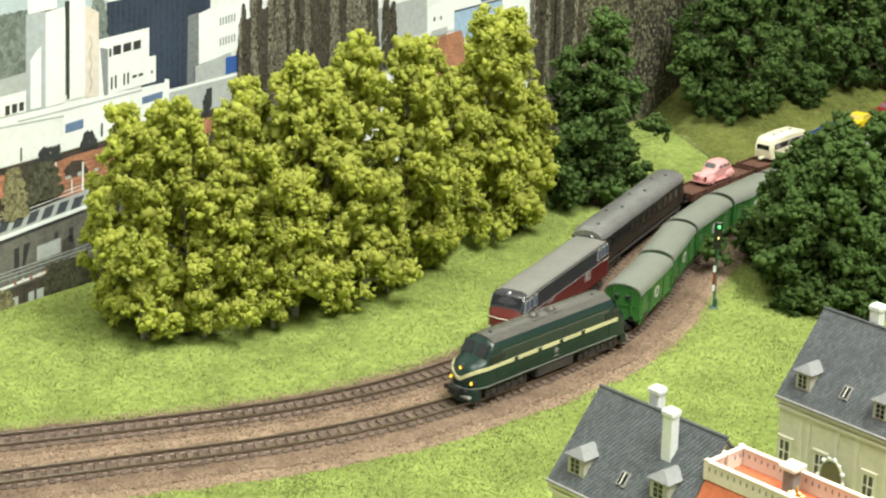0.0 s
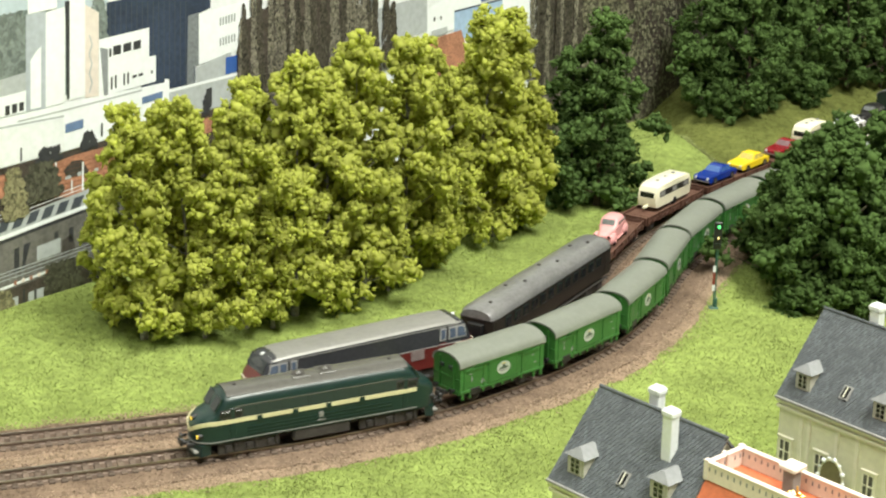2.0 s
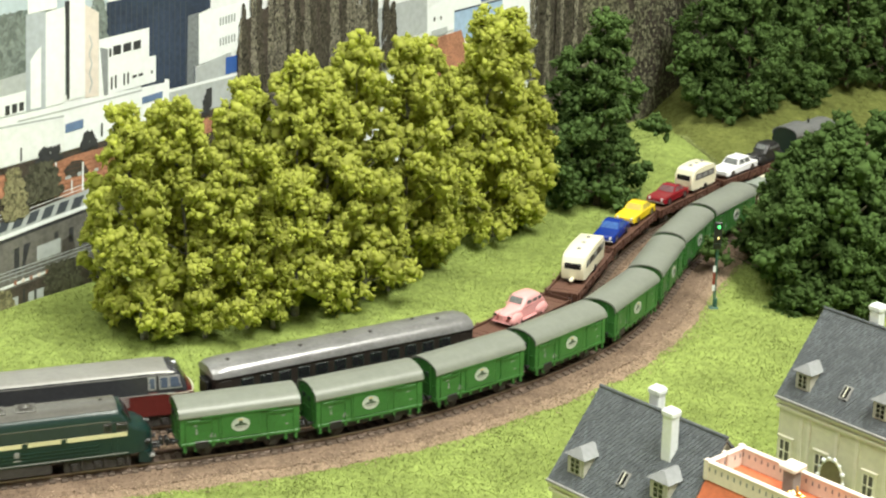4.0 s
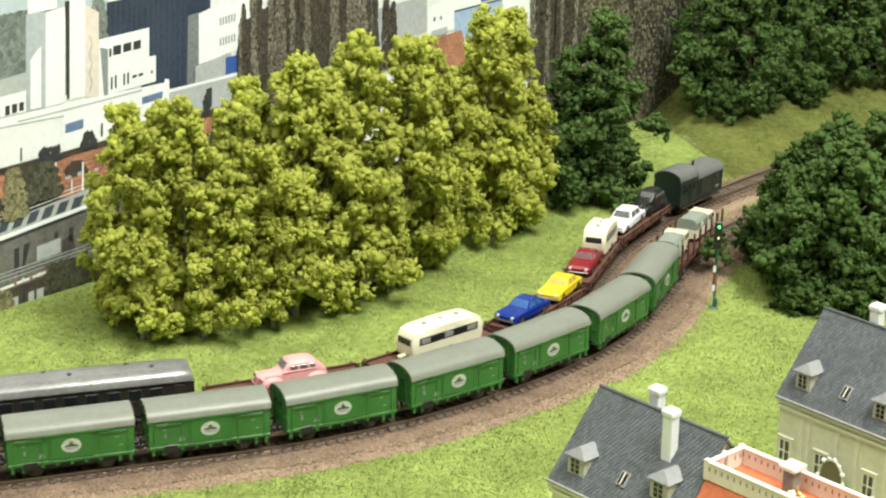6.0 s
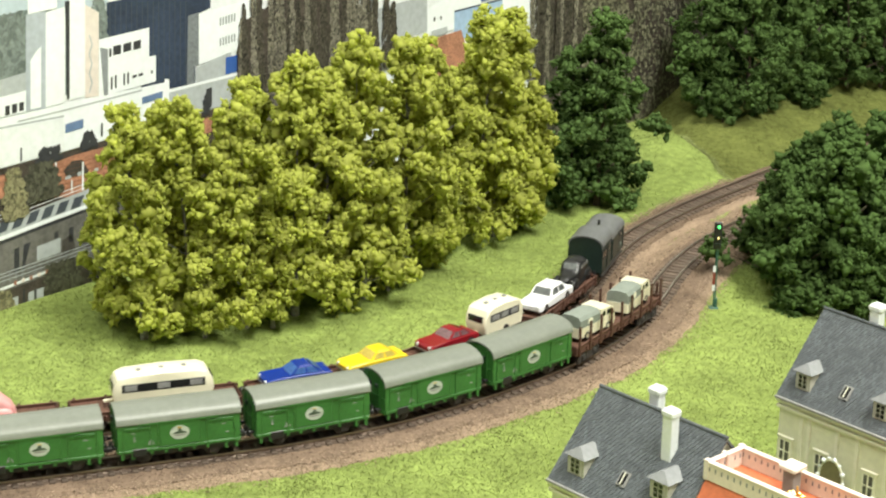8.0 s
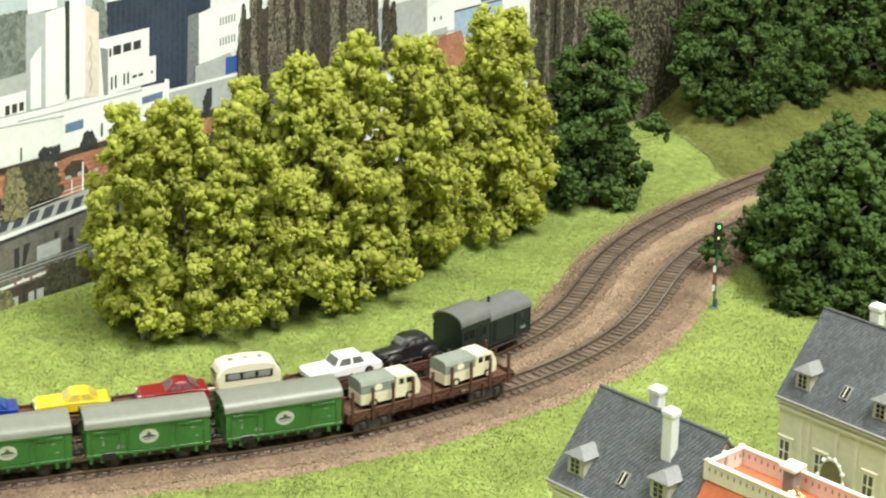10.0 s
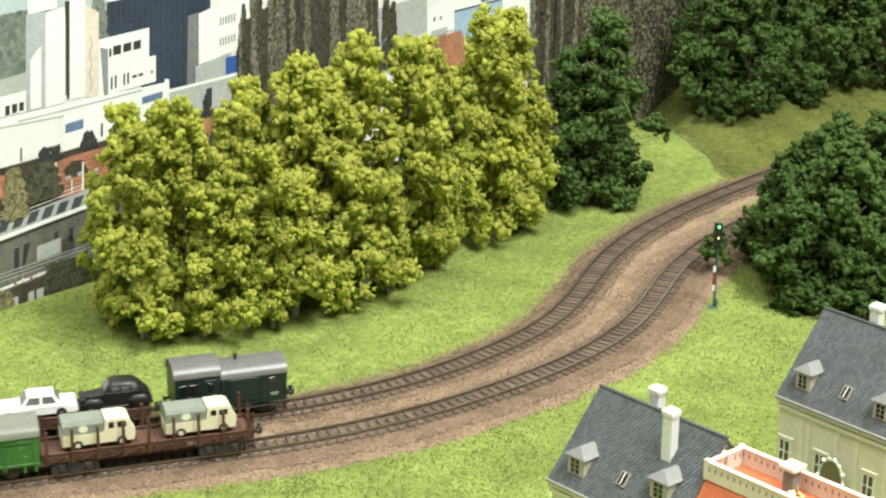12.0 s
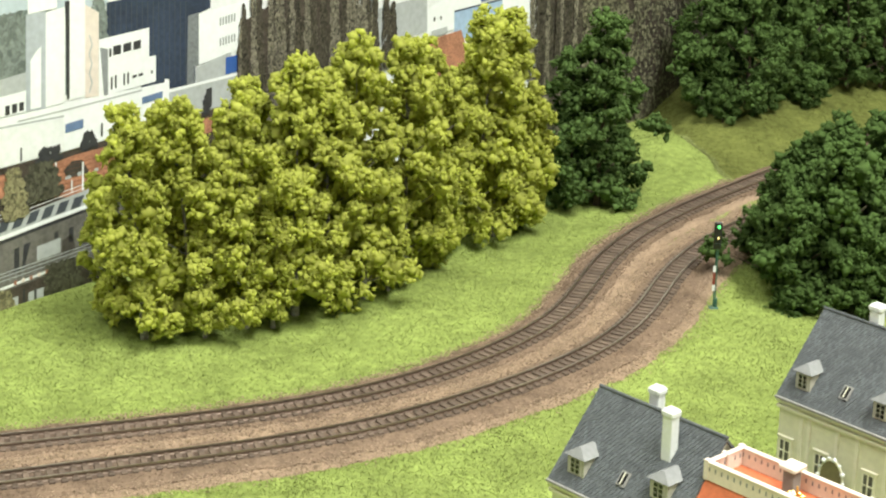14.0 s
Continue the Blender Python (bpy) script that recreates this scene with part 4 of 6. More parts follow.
# ---- loads: x is the car's front ----
def car(label, material, L, wd, prof, cabin, wheel=2.3, hub=STEEL, fenders=False, lamps=True, top=None, glass=None):
    """prof: side line of the lower body (x, z); cabin: (x at base rear, base front, top rear, top front, z0, z1)."""
    t = thing("toy_car", label, "model car", "cars on wagons")
    n = len(prof)
    rings = []
    for y, k in ((-wd, 0.955), (-wd * 0.93, 1.0), (wd * 0.93, 1.0), (wd, 0.955)):
        rings.append([(x * k, y, 1.6 + (z - 1.6) * (1 if abs(y) < wd else 0.93)) for x, z in prof])
    part("body", loft(bmesh.new(), rings), material, t)
    b0, b1, t0, t1, z0, z1 = cabin
    wb, wt = wd * 0.93, wd * 0.74
    bm = loft(bmesh.new(), [[(b0, -wb, z0), (b1, -wb, z0), (b1, wb, z0), (b0, wb, z0)], [(t0, -wt, z1 - 0.5), (t1, -wt, z1 - 0.5), (t1, wt, z1 - 0.5), (t0, wt, z1 - 0.5)], [(t0 + 0.9, -wt * 0.85, z1), (t1 - 0.9, -wt * 0.85, z1), (t1 - 0.9, wt * 0.85, z1), (t0 + 0.9, wt * 0.85, z1)]])
    part("cabin", bm, top or material, t)
    lerp = lambda a, b, f: a + (b - a) * f
    for sgn in (-1, 1):
        ya, yb = sgn * (lerp(wb, wt, 0.18) + 0.12), sgn * (lerp(wb, wt, 0.82) + 0.12)
        for u0, u1 in ((0.12, 0.46), (0.54, 0.90)):
            q = [(lerp(lerp(b0, t0, 0.18), lerp(b1, t1, 0.18), u0), ya, lerp(z0, z1, 0.18)), (lerp(lerp(b0, t0, 0.18), lerp(b1, t1, 0.18), u1), ya, lerp(z0, z1, 0.18)), (lerp(lerp(b0, t0, 0.8), lerp(b1, t1, 0.8), u1), yb, lerp(z0, z1, 0.8)), (lerp(lerp(b0, t0, 0.8), lerp(b1, t1, 0.8), u0), yb, lerp(z0, z1, 0.8))]
            part("side_window", loft(bmesh.new(), [q, [(x, y - sgn * 0.3, z) for x, y, z in q]]), glass or CARGLASS, t)
    for xb, xt, sg in ((b1, t1, 1), (b0, t0, -1)):
        q = [(lerp(xb, xt, f) + sg * 0.12, s * lerp(wb, wt, f) * 0.86, lerp(z0, z1, f)) for f, s in ((0.15, -1), (0.15, 1), (0.85, 1), (0.85, -1))]
        part("windscreen" if sg > 0 else "rear_window", loft(bmesh.new(), [q, [(x - sg * 0.3, y, z) for x, y, z in q]]), glass or CARGLASS, t)
    wx = L * 0.31
    for x in (-wx, wx):
        for sgn in (-1, 1):
            wh = part("wheel", rod(bmesh.new(), (x, sgn * (wd - 1.6), wheel), (x, sgn * (wd + 0.1), wheel), wheel, 14), BLACK, t)
            part("hubcap", rod(bmesh.new(), (x, sgn * (wd + 0.05), wheel), (x, sgn * (wd + 0.25), wheel), wheel * 0.5, 10), hub, wh)
            if fenders:
                bm = bmesh.new()
                bmesh.ops.create_uvsphere(bm, u_segments=14, v_segments=8, radius=1.0, matrix=Matrix.Translation((x + 0.5, sgn * (wd - 0.9), 3.6)) @ Matrix.Diagonal((5.0, 1.9, 2.6, 1)))
                part("fender", bm, material, t)
    for x, sg in ((L / 2, 1), (-L / 2, -1)):
        part("bumper", B(*sorted((x - sg * 0.2, x + sg * 0.6)), -wd * 0.92, wd * 0.92, 2.0, 2.9, 0.2), hub if not fenders else material, t)
    if lamps:
        for sgn in (-1, 1):
            part("headlamp", rod(bmesh.new(), (L / 2 - 1.0, sgn * wd * 0.68, 4.4), (L / 2 + 0.25, sgn * wd * 0.68, 4.4), 0.85, 12), BLACK if fenders else WHITE, t)
    return t


def vintage_car(label, material, L):
    """A rounded saloon of the thirties with free-standing fenders."""
    t = thing("toy_car", label, "model car", "cars on wagons")
    k = L / 34
    rows = [(-17, 2.4, 4.0, 5.0), (-15.8, 4.3, 5.4, 7.4), (-13.4, 5.1, 6.8, 9.4), (-11.2, 5.4, 8.4, 11.6), (-9, 5.5, 9.6, 12.9), (-5, 5.5, 10.0, 13.3), (0.5, 5.5, 10.0, 13.3), (2.6, 5.4, 9.4, 12.6), (5.2, 5.1, 7.0, 8.9), (6.4, 4.6, 6.4, 8.3), (10, 3.8, 6.0, 7.9), (14.4, 2.9, 5.6, 7.4), (15.8, 2.3, 4.8, 6.4)]
    part("body", loft(bmesh.new(), [section(x * k, w, 1.8, zs, zt, 12, 2.6) for x, w, zs, zt in rows]), material, t, smooth=45)
    for sgn in (-1, 1):
        for x, lx, hz in ((10.6, 5.4, 3.2), (-10.8, 5.6, 3.3)):
            bm = bmesh.new()
            bmesh.ops.create_uvsphere(bm, u_segments=16, v_segments=10, radius=1.0, matrix=Matrix.Translation((x * k, sgn * 5.0, 3.3)) @ Matrix.Diagonal((lx * k, 1.9, hz, 1)))
            part("fender", bm, material, t)
        part("running_board", B(-6 * k, 6.5 * k, *sorted((sgn * 4.2, sgn * 6.4)), 1.6, 2.4, 0.2), material, t)
        for x0, x1 in ((-10.2, -7.4), (-6.6, -2.6), (-1.8, 2.0)):
            part("side_window", B(x0 * k, x1 * k, *sorted((sgn * 4.6, sgn * 5.62)), 8.9, 10.9, 0.3), CARGLASS, t)
        part("waist_line", B(-11 * k, 5 * k, *sorted((sgn * 5.0, sgn * 5.72)), 8.1, 8.5, 0.1), material, t)
        for x in (10.6, -10.8):
            wh = part("wheel", rod(bmesh.new(), (x * k, sgn * 4.9, 2.2), (x * k, sgn * 6.7, 2.2), 2.2, 14), BLACK, t)
            part("hubcap", rod(bmesh.new(), (x * k, sgn * 6.6, 2.2), (x * k, sgn * 6.95, 2.2), 1.2, 10), material, wh)
        bm = bmesh.new()
        bmesh.ops.create_uvsphere(bm, u_segments=12, v_segments=8, radius=1.25, matrix=Matrix.Translation((15.0 * k, sgn * 4.2, 5.7)))
        lamp = part("headlamp", bm, material, t)
        part("lens", rod(bmesh.new(), (15.9 * k, sgn * 4.2, 5.7), (16.4 * k, sgn * 4.2, 5.7), 0.8, 10), BLACK, lamp)
    bm = loft(bmesh.new(), [[(x * k, s * 3.6, z) for x, s, z in ((5.05, -1, 9.4), (5.05, 1, 9.4), (3.1, 1, 12.1), (3.1, -1, 12.1))], [(x * k, s * 3.6, z) for x, s, z in ((4.0, -1, 9.4), (4.0, 1, 9.4), (2.0, 1, 12.1), (2.0, -1, 12.1))]])
    part("windscreen", bm, CARGLASS, t)
    part("grille", B(15.2 * k, 16.6 * k, -1.5, 1.5, 2.6, 6.6, 0.5), material, t)
    for x in (17.0, -17.2):
        part("bumper", B(x * k - 0.3, x * k + 0.3, -5.6, 5.6, 2.2, 3.0, 0.2), material, t)
    return t


def sedan_prof(L):
    h = L / 2
    return [(-h, 2.0), (h, 2.0), (h + 0.2, 4.6), (h - 1.0, 5.6), (h * 0.30, 6.1), (-h * 0.62, 6.1), (-h + 0.6, 5.7), (-h - 0.2, 4.4)]


def caravan(L, label):
    t = thing("toy_caravan", label, "caravan", "cars on wagons")
    h, w = L / 2, 6.6
    prof = [(-h + 1.2, 2.2), (h - 1.2, 2.2), (h, 6.5), (h - 0.3, 10.5), (h - 2.4, 14.2), (h - 6, 15.6), (0, 16.2), (-h + 6, 15.6), (-h + 2.4, 14.2), (-h + 0.3, 10.5), (-h, 6.5)]
    rings = []
    for y, k in ((-w, 0.94), (-w * 0.9, 1.0), (w * 0.9, 1.0), (w, 0.94)):
        rings.append([(x * k, y, 8.5 + (z - 8.5) * (k if z > 10 else 1)) for x, z in prof])
    part("body", loft(bmesh.new(), rings), IVORY, t)
    for sgn in (-1, 1):
        y = lambda a, b: sorted((sgn * a, sgn * b))
        band = part("window_band", B(-h + 4.0, h - 4.0, *y(w - 0.2, w + 0.12), 8.2, 12.0, 0.1), BLACK, t)
        for x in (-h + 8, 0, h - 8):
            part("pane", B(x - 2.8, x + 2.8, *y(w, w + 0.25), 8.8, 11.4, 0.1), GREYSTONE, band)
        part("wheel", rod(bmesh.new(), (-1, sgn * (w - 1.5), 2.2), (-1, sgn * (w + 0.1), 2.2), 2.2, 14), BLACK, t)
        x0, x1 = sorted((sgn * (h - 1.2), sgn * (h + 0.05)))
        part("end_window", B(x0, x1, -4.6, 4.6, 8.2, 11.4, 0.15), GLASS, t)
    for x in (-h * 0.45, 0, h * 0.45):
        part("roof_hatch", B(x - 1.0, x + 1.0, -1.0, 1.0, 15.3, 16.6, 0.15), GREYSTONE, t)
    part("drawbar", B(h - 1, h + 3.5, -1.0, 1.0, 2.2, 3.4, 0.2), IVORY, t)
    return t


def pickup():
    t = thing("toy_pickup", "pale cream pickup van with grey-green canvas cover", "model car", "cars on wagons")
    h, w = 15.5, 6.0
    prof = [(-h, 2.2), (h - 0.6, 2.2), (h, 5.0), (h - 0.3, 7.4), (h - 2.4, 11.6), (h - 4, 12.4), (2.8, 12.4), (2.2, 7.2), (-h, 7.2)]
    rings = [[(x * k, y, z) for x, z in prof] for y, k in ((-w, 0.97), (-w * 0.9, 1.0), (w * 0.9, 1.0), (w, 0.97))]
    part("body", loft(bmesh.new(), rings), KOMBI, t)
    cp = [(-w + 0.1, 7.0), (-w + 0.1, 11.2), (-w + 1.4, 12.9), (0, 13.4), (w - 1.4, 12.9), (w - 0.1, 11.2), (w - 0.1, 7.0)]
    cover = part("canvas_cover", extrude_x(bmesh.new(), cp, -h + 0.3, 2.0), TARP, t, "grey-green canvas cover")
    for sgn in (-1, 1):
        y = lambda a, b: sorted((sgn * a, sgn * b))
        ring = [(2.0 * math.cos(a) - 6.5, 1.6 * math.sin(a) + 9.4) for a in np.linspace(0, 2 * math.pi, 18, endpoint=False)]
        em = part("emblem", loft(bmesh.new(), [[(x, sgn * (w - 0.1 + yy), z) for x, z in ring] for yy in (0.0, 0.12)]), STONE, cover, "pale round emblem")
        for x0, x1 in ((4.0, 6.6), (7.6, 11.6)):
            part("side_window", B(x0, x1, *y(w - 0.3, w + 0.12), 8.4, 11.2, 0.2), GLASS, t)
        for x in (-9, 9.5):
            wh = part("wheel", rod(bmesh.new(), (x, sgn * (w - 1.5), 2.2), (x, sgn * (w + 0.1), 2.2), 2.2, 14), BLACK, t)
            part("hubcap", rod(bmesh.new(), (x, sgn * (w + 0.05), 2.2), (x, sgn * (w + 0.2), 2.2), 1.1, 10), KOMBI, wh)
    bm = loft(bmesh.new(), [[(h - 0.2, -4.6, 8.0), (h - 0.2, 4.6, 8.0), (h - 2.0, 4.4, 11.4), (h - 2.0, -4.4, 11.4)], [(h - 1, -4.6, 8.0), (h - 1, 4.6, 8.0), (h - 2.8, 4.4, 11.4), (h - 2.8, -4.4, 11.4)]])
    part("windscreen", bm, GLASS, t)
    return t


STOCK = []


def run(ob, track, s0, speed, base=0.0, z=0.0, turn=0.0):
    STOCK.append((ob, track, s0, speed, base, z if z else LIFT, turn))


V1, V2, DECKZ = 65.15, 70.6, 10.1
run(green_locomotive(), FRONT, 266.7, V1, 33)
wagon = green_wagon()
for i in range(8):
    ob = wagon if i == 0 else copy_thing(wagon, Matrix())
    run(ob, FRONT, 360.8 + 58.6 * i, V1, 14.8)
run(flat_wagon(45.2, 9, 19.5, "red-brown stake wagon carrying two cream pickups", "stake_wagon"), FRONT, 842.8, V1, 29)
pk = pickup()
run(pk, FRONT, 822.4, V1, 6, DECKZ, 180)
run(copy_thing(pk, Matrix()), FRONT, 865.9, V1, 6, DECKZ, 180)

run(red_locomotive(), BACK, 308.5, V2, 33)
run(coach(), BACK, 440.0, V2, 47)
flat = flat_wagon(37.6, 6, 9.6, "low red-brown flat wagon loaded with toy vehicles")
for i in range(5):
    run(flat if i == 0 else copy_thing(flat, Matrix()), BACK, 552.8 + 80.3 * i, V2, 26)
run(vintage_car("pink vintage toy saloon with round fenders", PINK, 34), BACK, 554.5, V2, 8, DECKZ)
run(caravan(45, "long ivory toy caravan with dark window band"), BACK, 636, V2, 8, DECKZ)
run(car("glossy blue toy saloon with dark windows", BLUE, 32, 6.4, sedan_prof(32), (-12.0, 5.0, -6.5, 0.0, 5.9, 9.9), glass=mat("blue_tinted_window", (0.05, 0.12, 0.34), 0.12, var=0.3)), BACK, 698, V2, 8, DECKZ)
run(car("bright yellow toy coupe", YELLOW, 32, 6.4, sedan_prof(32), (-12.0, 4.5, -7.0, 0.5, 5.9, 9.8), glass=mat("yellow_tinted_window", (0.5, 0.40, 0.10), 0.15, var=0.2)), BACK, 737.5, V2, 8, DECKZ)
run(car("glossy red toy sports saloon", CARRED, 31, 6.4, sedan_prof(31), (-12.0, 4.5, -6.0, -0.5, 5.9, 9.7), glass=mat("reddish_window", (0.16, 0.09, 0.10), 0.12, var=0.4)), BACK, 782, V2, 8, DECKZ)
run(caravan(30, "short ivory toy caravan with dark windows"), BACK, 815.5, V2, 8, DECKZ)
run(car("white toy saloon with chrome trim", CARWHITE, 37, 6.5, sedan_prof(37), (-12.0, 6.0, -8.8, 2.6, 6.0, 10.6)), BACK, 862, V2, 8, DECKZ)
run(vintage_car("black vintage toy beetle saloon", BLACK, 32), BACK, 897.3, V2, 8, DECKZ)
run(guards_van(), BACK, 948, V2, 15.5)


# ---- the printed photo board: flat shapes on its face, in millimetres along it and up it ----
from mathutils.geometry import tessellate_polygon


def pr(name, col, var=0.12, scale=30, **k):
    return mat(name, tuple(min(0.93, c * 1.22) for c in col), 0.55, var=var, scale=scale, **k)


PR_WHITE, PR_OFFWHITE, PR_CREAM = pr("print_white", (0.71, 0.75, 0.77), 0.05), pr("print_offwhite", (0.66, 0.69, 0.70), 0.08), pr("print_cream", (0.64, 0.58, 0.53), 0.1)
PR_GREY, PR_GREYL, PR_GREYBLUE = pr("print_grey", (0.22, 0.24, 0.25)), pr("print_light_grey", (0.37, 0.40, 0.41)), pr("print_grey_blue", (0.36, 0.40, 0.44))
PR_DARK, PR_DARKBROWN = pr("print_dark", (0.035, 0.037, 0.04), 0.3), pr("print_dark_brown", (0.055, 0.045, 0.037), 0.6, 120)
PR_NAVY, PR_GREYGLASS, PR_BLUE = pr("print_navy", (0.028, 0.042, 0.075), 0.35, 45), pr("print_grey_glass", (0.17, 0.19, 0.20), 0.25, 60), pr("print_blue", (0.03, 0.09, 0.32))
PR_BLUEWIN, PR_LIGHTBLUE = pr("print_blue_window", (0.11, 0.17, 0.30)), pr("print_light_blue", (0.30, 0.42, 0.58))
PR_ORANGE, PR_SLATEBLUE = pr("print_orange", (0.36, 0.17, 0.105), 0.35, 90), pr("print_solar", (0.055, 0.065, 0.08))
PR_WALLGREY, PR_WALLDARK = pr("print_wall", (0.125, 0.122, 0.112), 0.3, 40), pr("print_wall_dark", (0.06, 0.055, 0.05), 0.3)
PR_FOREST, PR_HAZE = pr("print_forest", (0.13, 0.165, 0.16), 0.45, 110), pr("print_haze", (0.42, 0.50, 0.56), 0.1)
PR_DARKORANGE = pr("print_dark_orange", (0.2, 0.085, 0.05))
PR_FORESTLEAF = pr("print_forest_leaf", (0.15, 0.18, 0.17), 0.2, 60, island=0.35)
PR_TREE = pr("print_tree", (0.06, 0.06, 0.042), 0.2, 60, island=0.65)
PR_BUSH = pr("print_bush", (0.17, 0.16, 0.09), 0.2, 60, island=0.6)
PR_POPLAR = pr("print_poplar", (0.125, 0.117, 0.09), 0.2, 60, island=0.85)
PR_POPLARDARK = pr("print_poplar_dark", (0.05, 0.045, 0.034), 0.2, 60, island=0.8)
PR_SHRUB = pr("print_shrub", (0.118, 0.117, 0.077), 0.2, 60, island=0.8)

part("photo_board", B(-200, 1300, 0.0, 6.0, -60, 330), PR_OFFWHITE, backdrop)


def printed(name, material, layer, pts):
    """One flat printed area; later layers lie over earlier ones."""
    bm = bmesh.new()
    y = -0.12 * layer
    vs = [bm.verts.new((u, y, v)) for u, v in pts]
    for tri in tessellate_polygon([[Vector((u, v, 0)) for u, v in pts]]):
        bm.faces.new([vs[k] for k in tri])
    bm.normal_update()
    me = bpy.data.meshes.new(name)
    bmesh.ops.scale(bm, vec=(MM, MM, MM), verts=bm.verts)
    bm.to_mesh(me)
    bm.free()
    me.materials.append(material)
    ob = new(name, me)
    ob.parent = backdrop


def printed_foliage(material, layer, u0, u1, v0, v1, n, size, taper, seed):
    """Printed leaves: many small flat flecks within a ragged outline."""
    rng = np.random.default_rng(seed)
    t = rng.uniform(0, 1, n)
    half = (u1 - u0) / 2 * (1 - taper * t ** 2) * (0.88 + 0.13 * np.sin(t * 23 + seed))
    u = (u0 + u1) / 2 + half * rng.uniform(-1, 1, n)
    v = v0 + (v1 - v0) * t
    a = rng.uniform(0, 6.28, n)
    s = size * rng.uniform(0.4, 1.0, n)
    y = -0.12 * layer - rng.uniform(0, 0.1, n)
    V = np.zeros((n, 4, 3))
    for k in range(4):
        r = s * (1.0 if k % 2 else 0.6)
        V[:, k, 0], V[:, k, 1], V[:, k, 2] = u + r * np.cos(a + k * 1.571), y, v + 1.3 * r * np.sin(a + k * 1.571)
    F = (np.arange(n)[:, None] * 4 + np.arange(4)[None]).tolist()
    me = bpy.data.meshes.new("printed_foliage")
    me.from_pydata((V.reshape(-1, 3) * MM).tolist(), [], F)
    me.materials.append(material)
    ob = new("printed_foliage", me)
    ob.parent = backdrop


printed("printed_forest", PR_FOREST, 1, [(-0.9, 158.4), (25.2, 154.1), (33.7, 154.6), (84.9, 146.8), (82.3, 104.5), (-5.0, 111.1)])
printed("printed_sky", PR_HAZE, 2, [(1.0, 180.9), (86.3, 170.5), (85.0, 149.8), (33.7, 154.6), (25.2, 154.1), (-1.4, 153.4)])
printed("printed_office_tower", PR_NAVY, 2, [(84.4, 151.4), (111.7, 152.2), (156.5, 155.7), (155.8, 138.7), (144.6, 135.9), (142.9, 97.1), (108.8, 97.3), (83.1, 130.4)])
printed("printed_mullion", PR_SLATEBLUE, 3, [(86.3, 151.4), (86.8, 151.3), (85.5, 130.7), (85.0, 130.8)])
printed("printed_mullion", PR_SLATEBLUE, 3, [(89.8, 151.0), (90.3, 150.9), (89.1, 130.9), (88.6, 131.0)])
printed("printed_mullion", PR_SLATEBLUE, 3, [(93.4, 150.5), (93.9, 150.5), (92.8, 131.0), (92.2, 131.1)])
printed("printed_mullion", PR_SLATEBLUE, 3, [(97.0, 150.1), (97.5, 150.0), (96.4, 131.2), (95.9, 131.3)])
printed("printed_mullion", PR_SLATEBLUE, 3, [(100.6, 149.7), (101.1, 149.6), (100.1, 131.3), (99.6, 131.4)])
printed("printed_mullion", PR_SLATEBLUE, 3, [(104.2, 149.2), (104.7, 149.1), (103.8, 131.5), (103.2, 131.6)])
printed("printed_mullion", PR_SLATEBLUE, 3, [(107.9, 148.8), (108.4, 148.7), (107.5, 131.6), (107.0, 131.7)])
printed("printed_mullion", PR_SLATEBLUE, 3, [(111.5, 148.3), (112.1, 148.3), (111.2, 131.8), (110.7, 131.9)])
printed("printed_mullion", PR_SLATEBLUE, 3, [(115.2, 147.9), (115.8, 147.8), (114.3, 118.4), (113.7, 118.5)])
printed("printed_mullion", PR_SLATEBLUE, 3, [(119.0, 147.4), (119.5, 147.4), (117.2, 101.5), (116.7, 101.6)])
printed("printed_mullion", PR_SLATEBLUE, 3, [(122.7, 147.0), (123.2, 146.9), (121.0, 100.9), (120.4, 101.0)])
printed("printed_mullion", PR_SLATEBLUE, 3, [(126.5, 146.5), (127.0, 146.4), (124.8, 100.2), (124.2, 100.3)])
printed("printed_mullion", PR_SLATEBLUE, 3, [(130.2, 146.1), (130.8, 146.0), (128.6, 99.6), (128.1, 99.7)])
printed("printed_mullion", PR_SLATEBLUE, 3, [(134.0, 145.6), (134.6, 145.5), (132.5, 98.9), (131.9, 99.0)])
printed("printed_mullion", PR_SLATEBLUE, 3, [(137.9, 145.1), (138.4, 145.1), (136.4, 98.2), (135.8, 98.3)])
printed("printed_glass_wing", PR_GREYGLASS, 3, [(139.4, 136.6), (147.1, 137.4), (145.9, 107.9), (142.6, 107.5), (142.1, 97.2), (136.8, 97.2)])
printed("printed_white_block", PR_WHITE, 3, [(147.1, 136.8), (174.2, 138.7), (193.2, 140.7), (192.4, 111.9), (173.3, 111.6), (145.9, 107.9)])
printed("printed_window", PR_GREY, 4, [(162.2, 132.1), (163.2, 132.1), (163.0, 127.7), (162.0, 127.6)])
printed("printed_window", PR_GREY, 4, [(164.3, 132.3), (165.3, 132.4), (165.1, 127.9), (164.1, 127.8)])
printed("printed_window", PR_GREY, 4, [(166.4, 132.5), (167.4, 132.6), (167.3, 128.1), (166.2, 128.0)])
printed("printed_window", PR_GREY, 4, [(168.5, 132.7), (169.5, 132.8), (169.4, 128.3), (168.4, 128.2)])
printed("printed_window", PR_GREY, 4, [(170.6, 132.9), (171.7, 133.0), (171.5, 128.5), (170.5, 128.4)])
printed("printed_window", PR_GREY, 4, [(172.8, 133.1), (173.8, 133.2), (173.6, 128.7), (172.6, 128.6)])
printed("printed_window", PR_GREY, 4, [(161.8, 120.5), (162.8, 120.6), (162.6, 116.1), (161.6, 116.0)])
printed("printed_window", PR_GREY, 4, [(163.9, 120.7), (164.9, 120.8), (164.7, 116.3), (163.7, 116.2)])
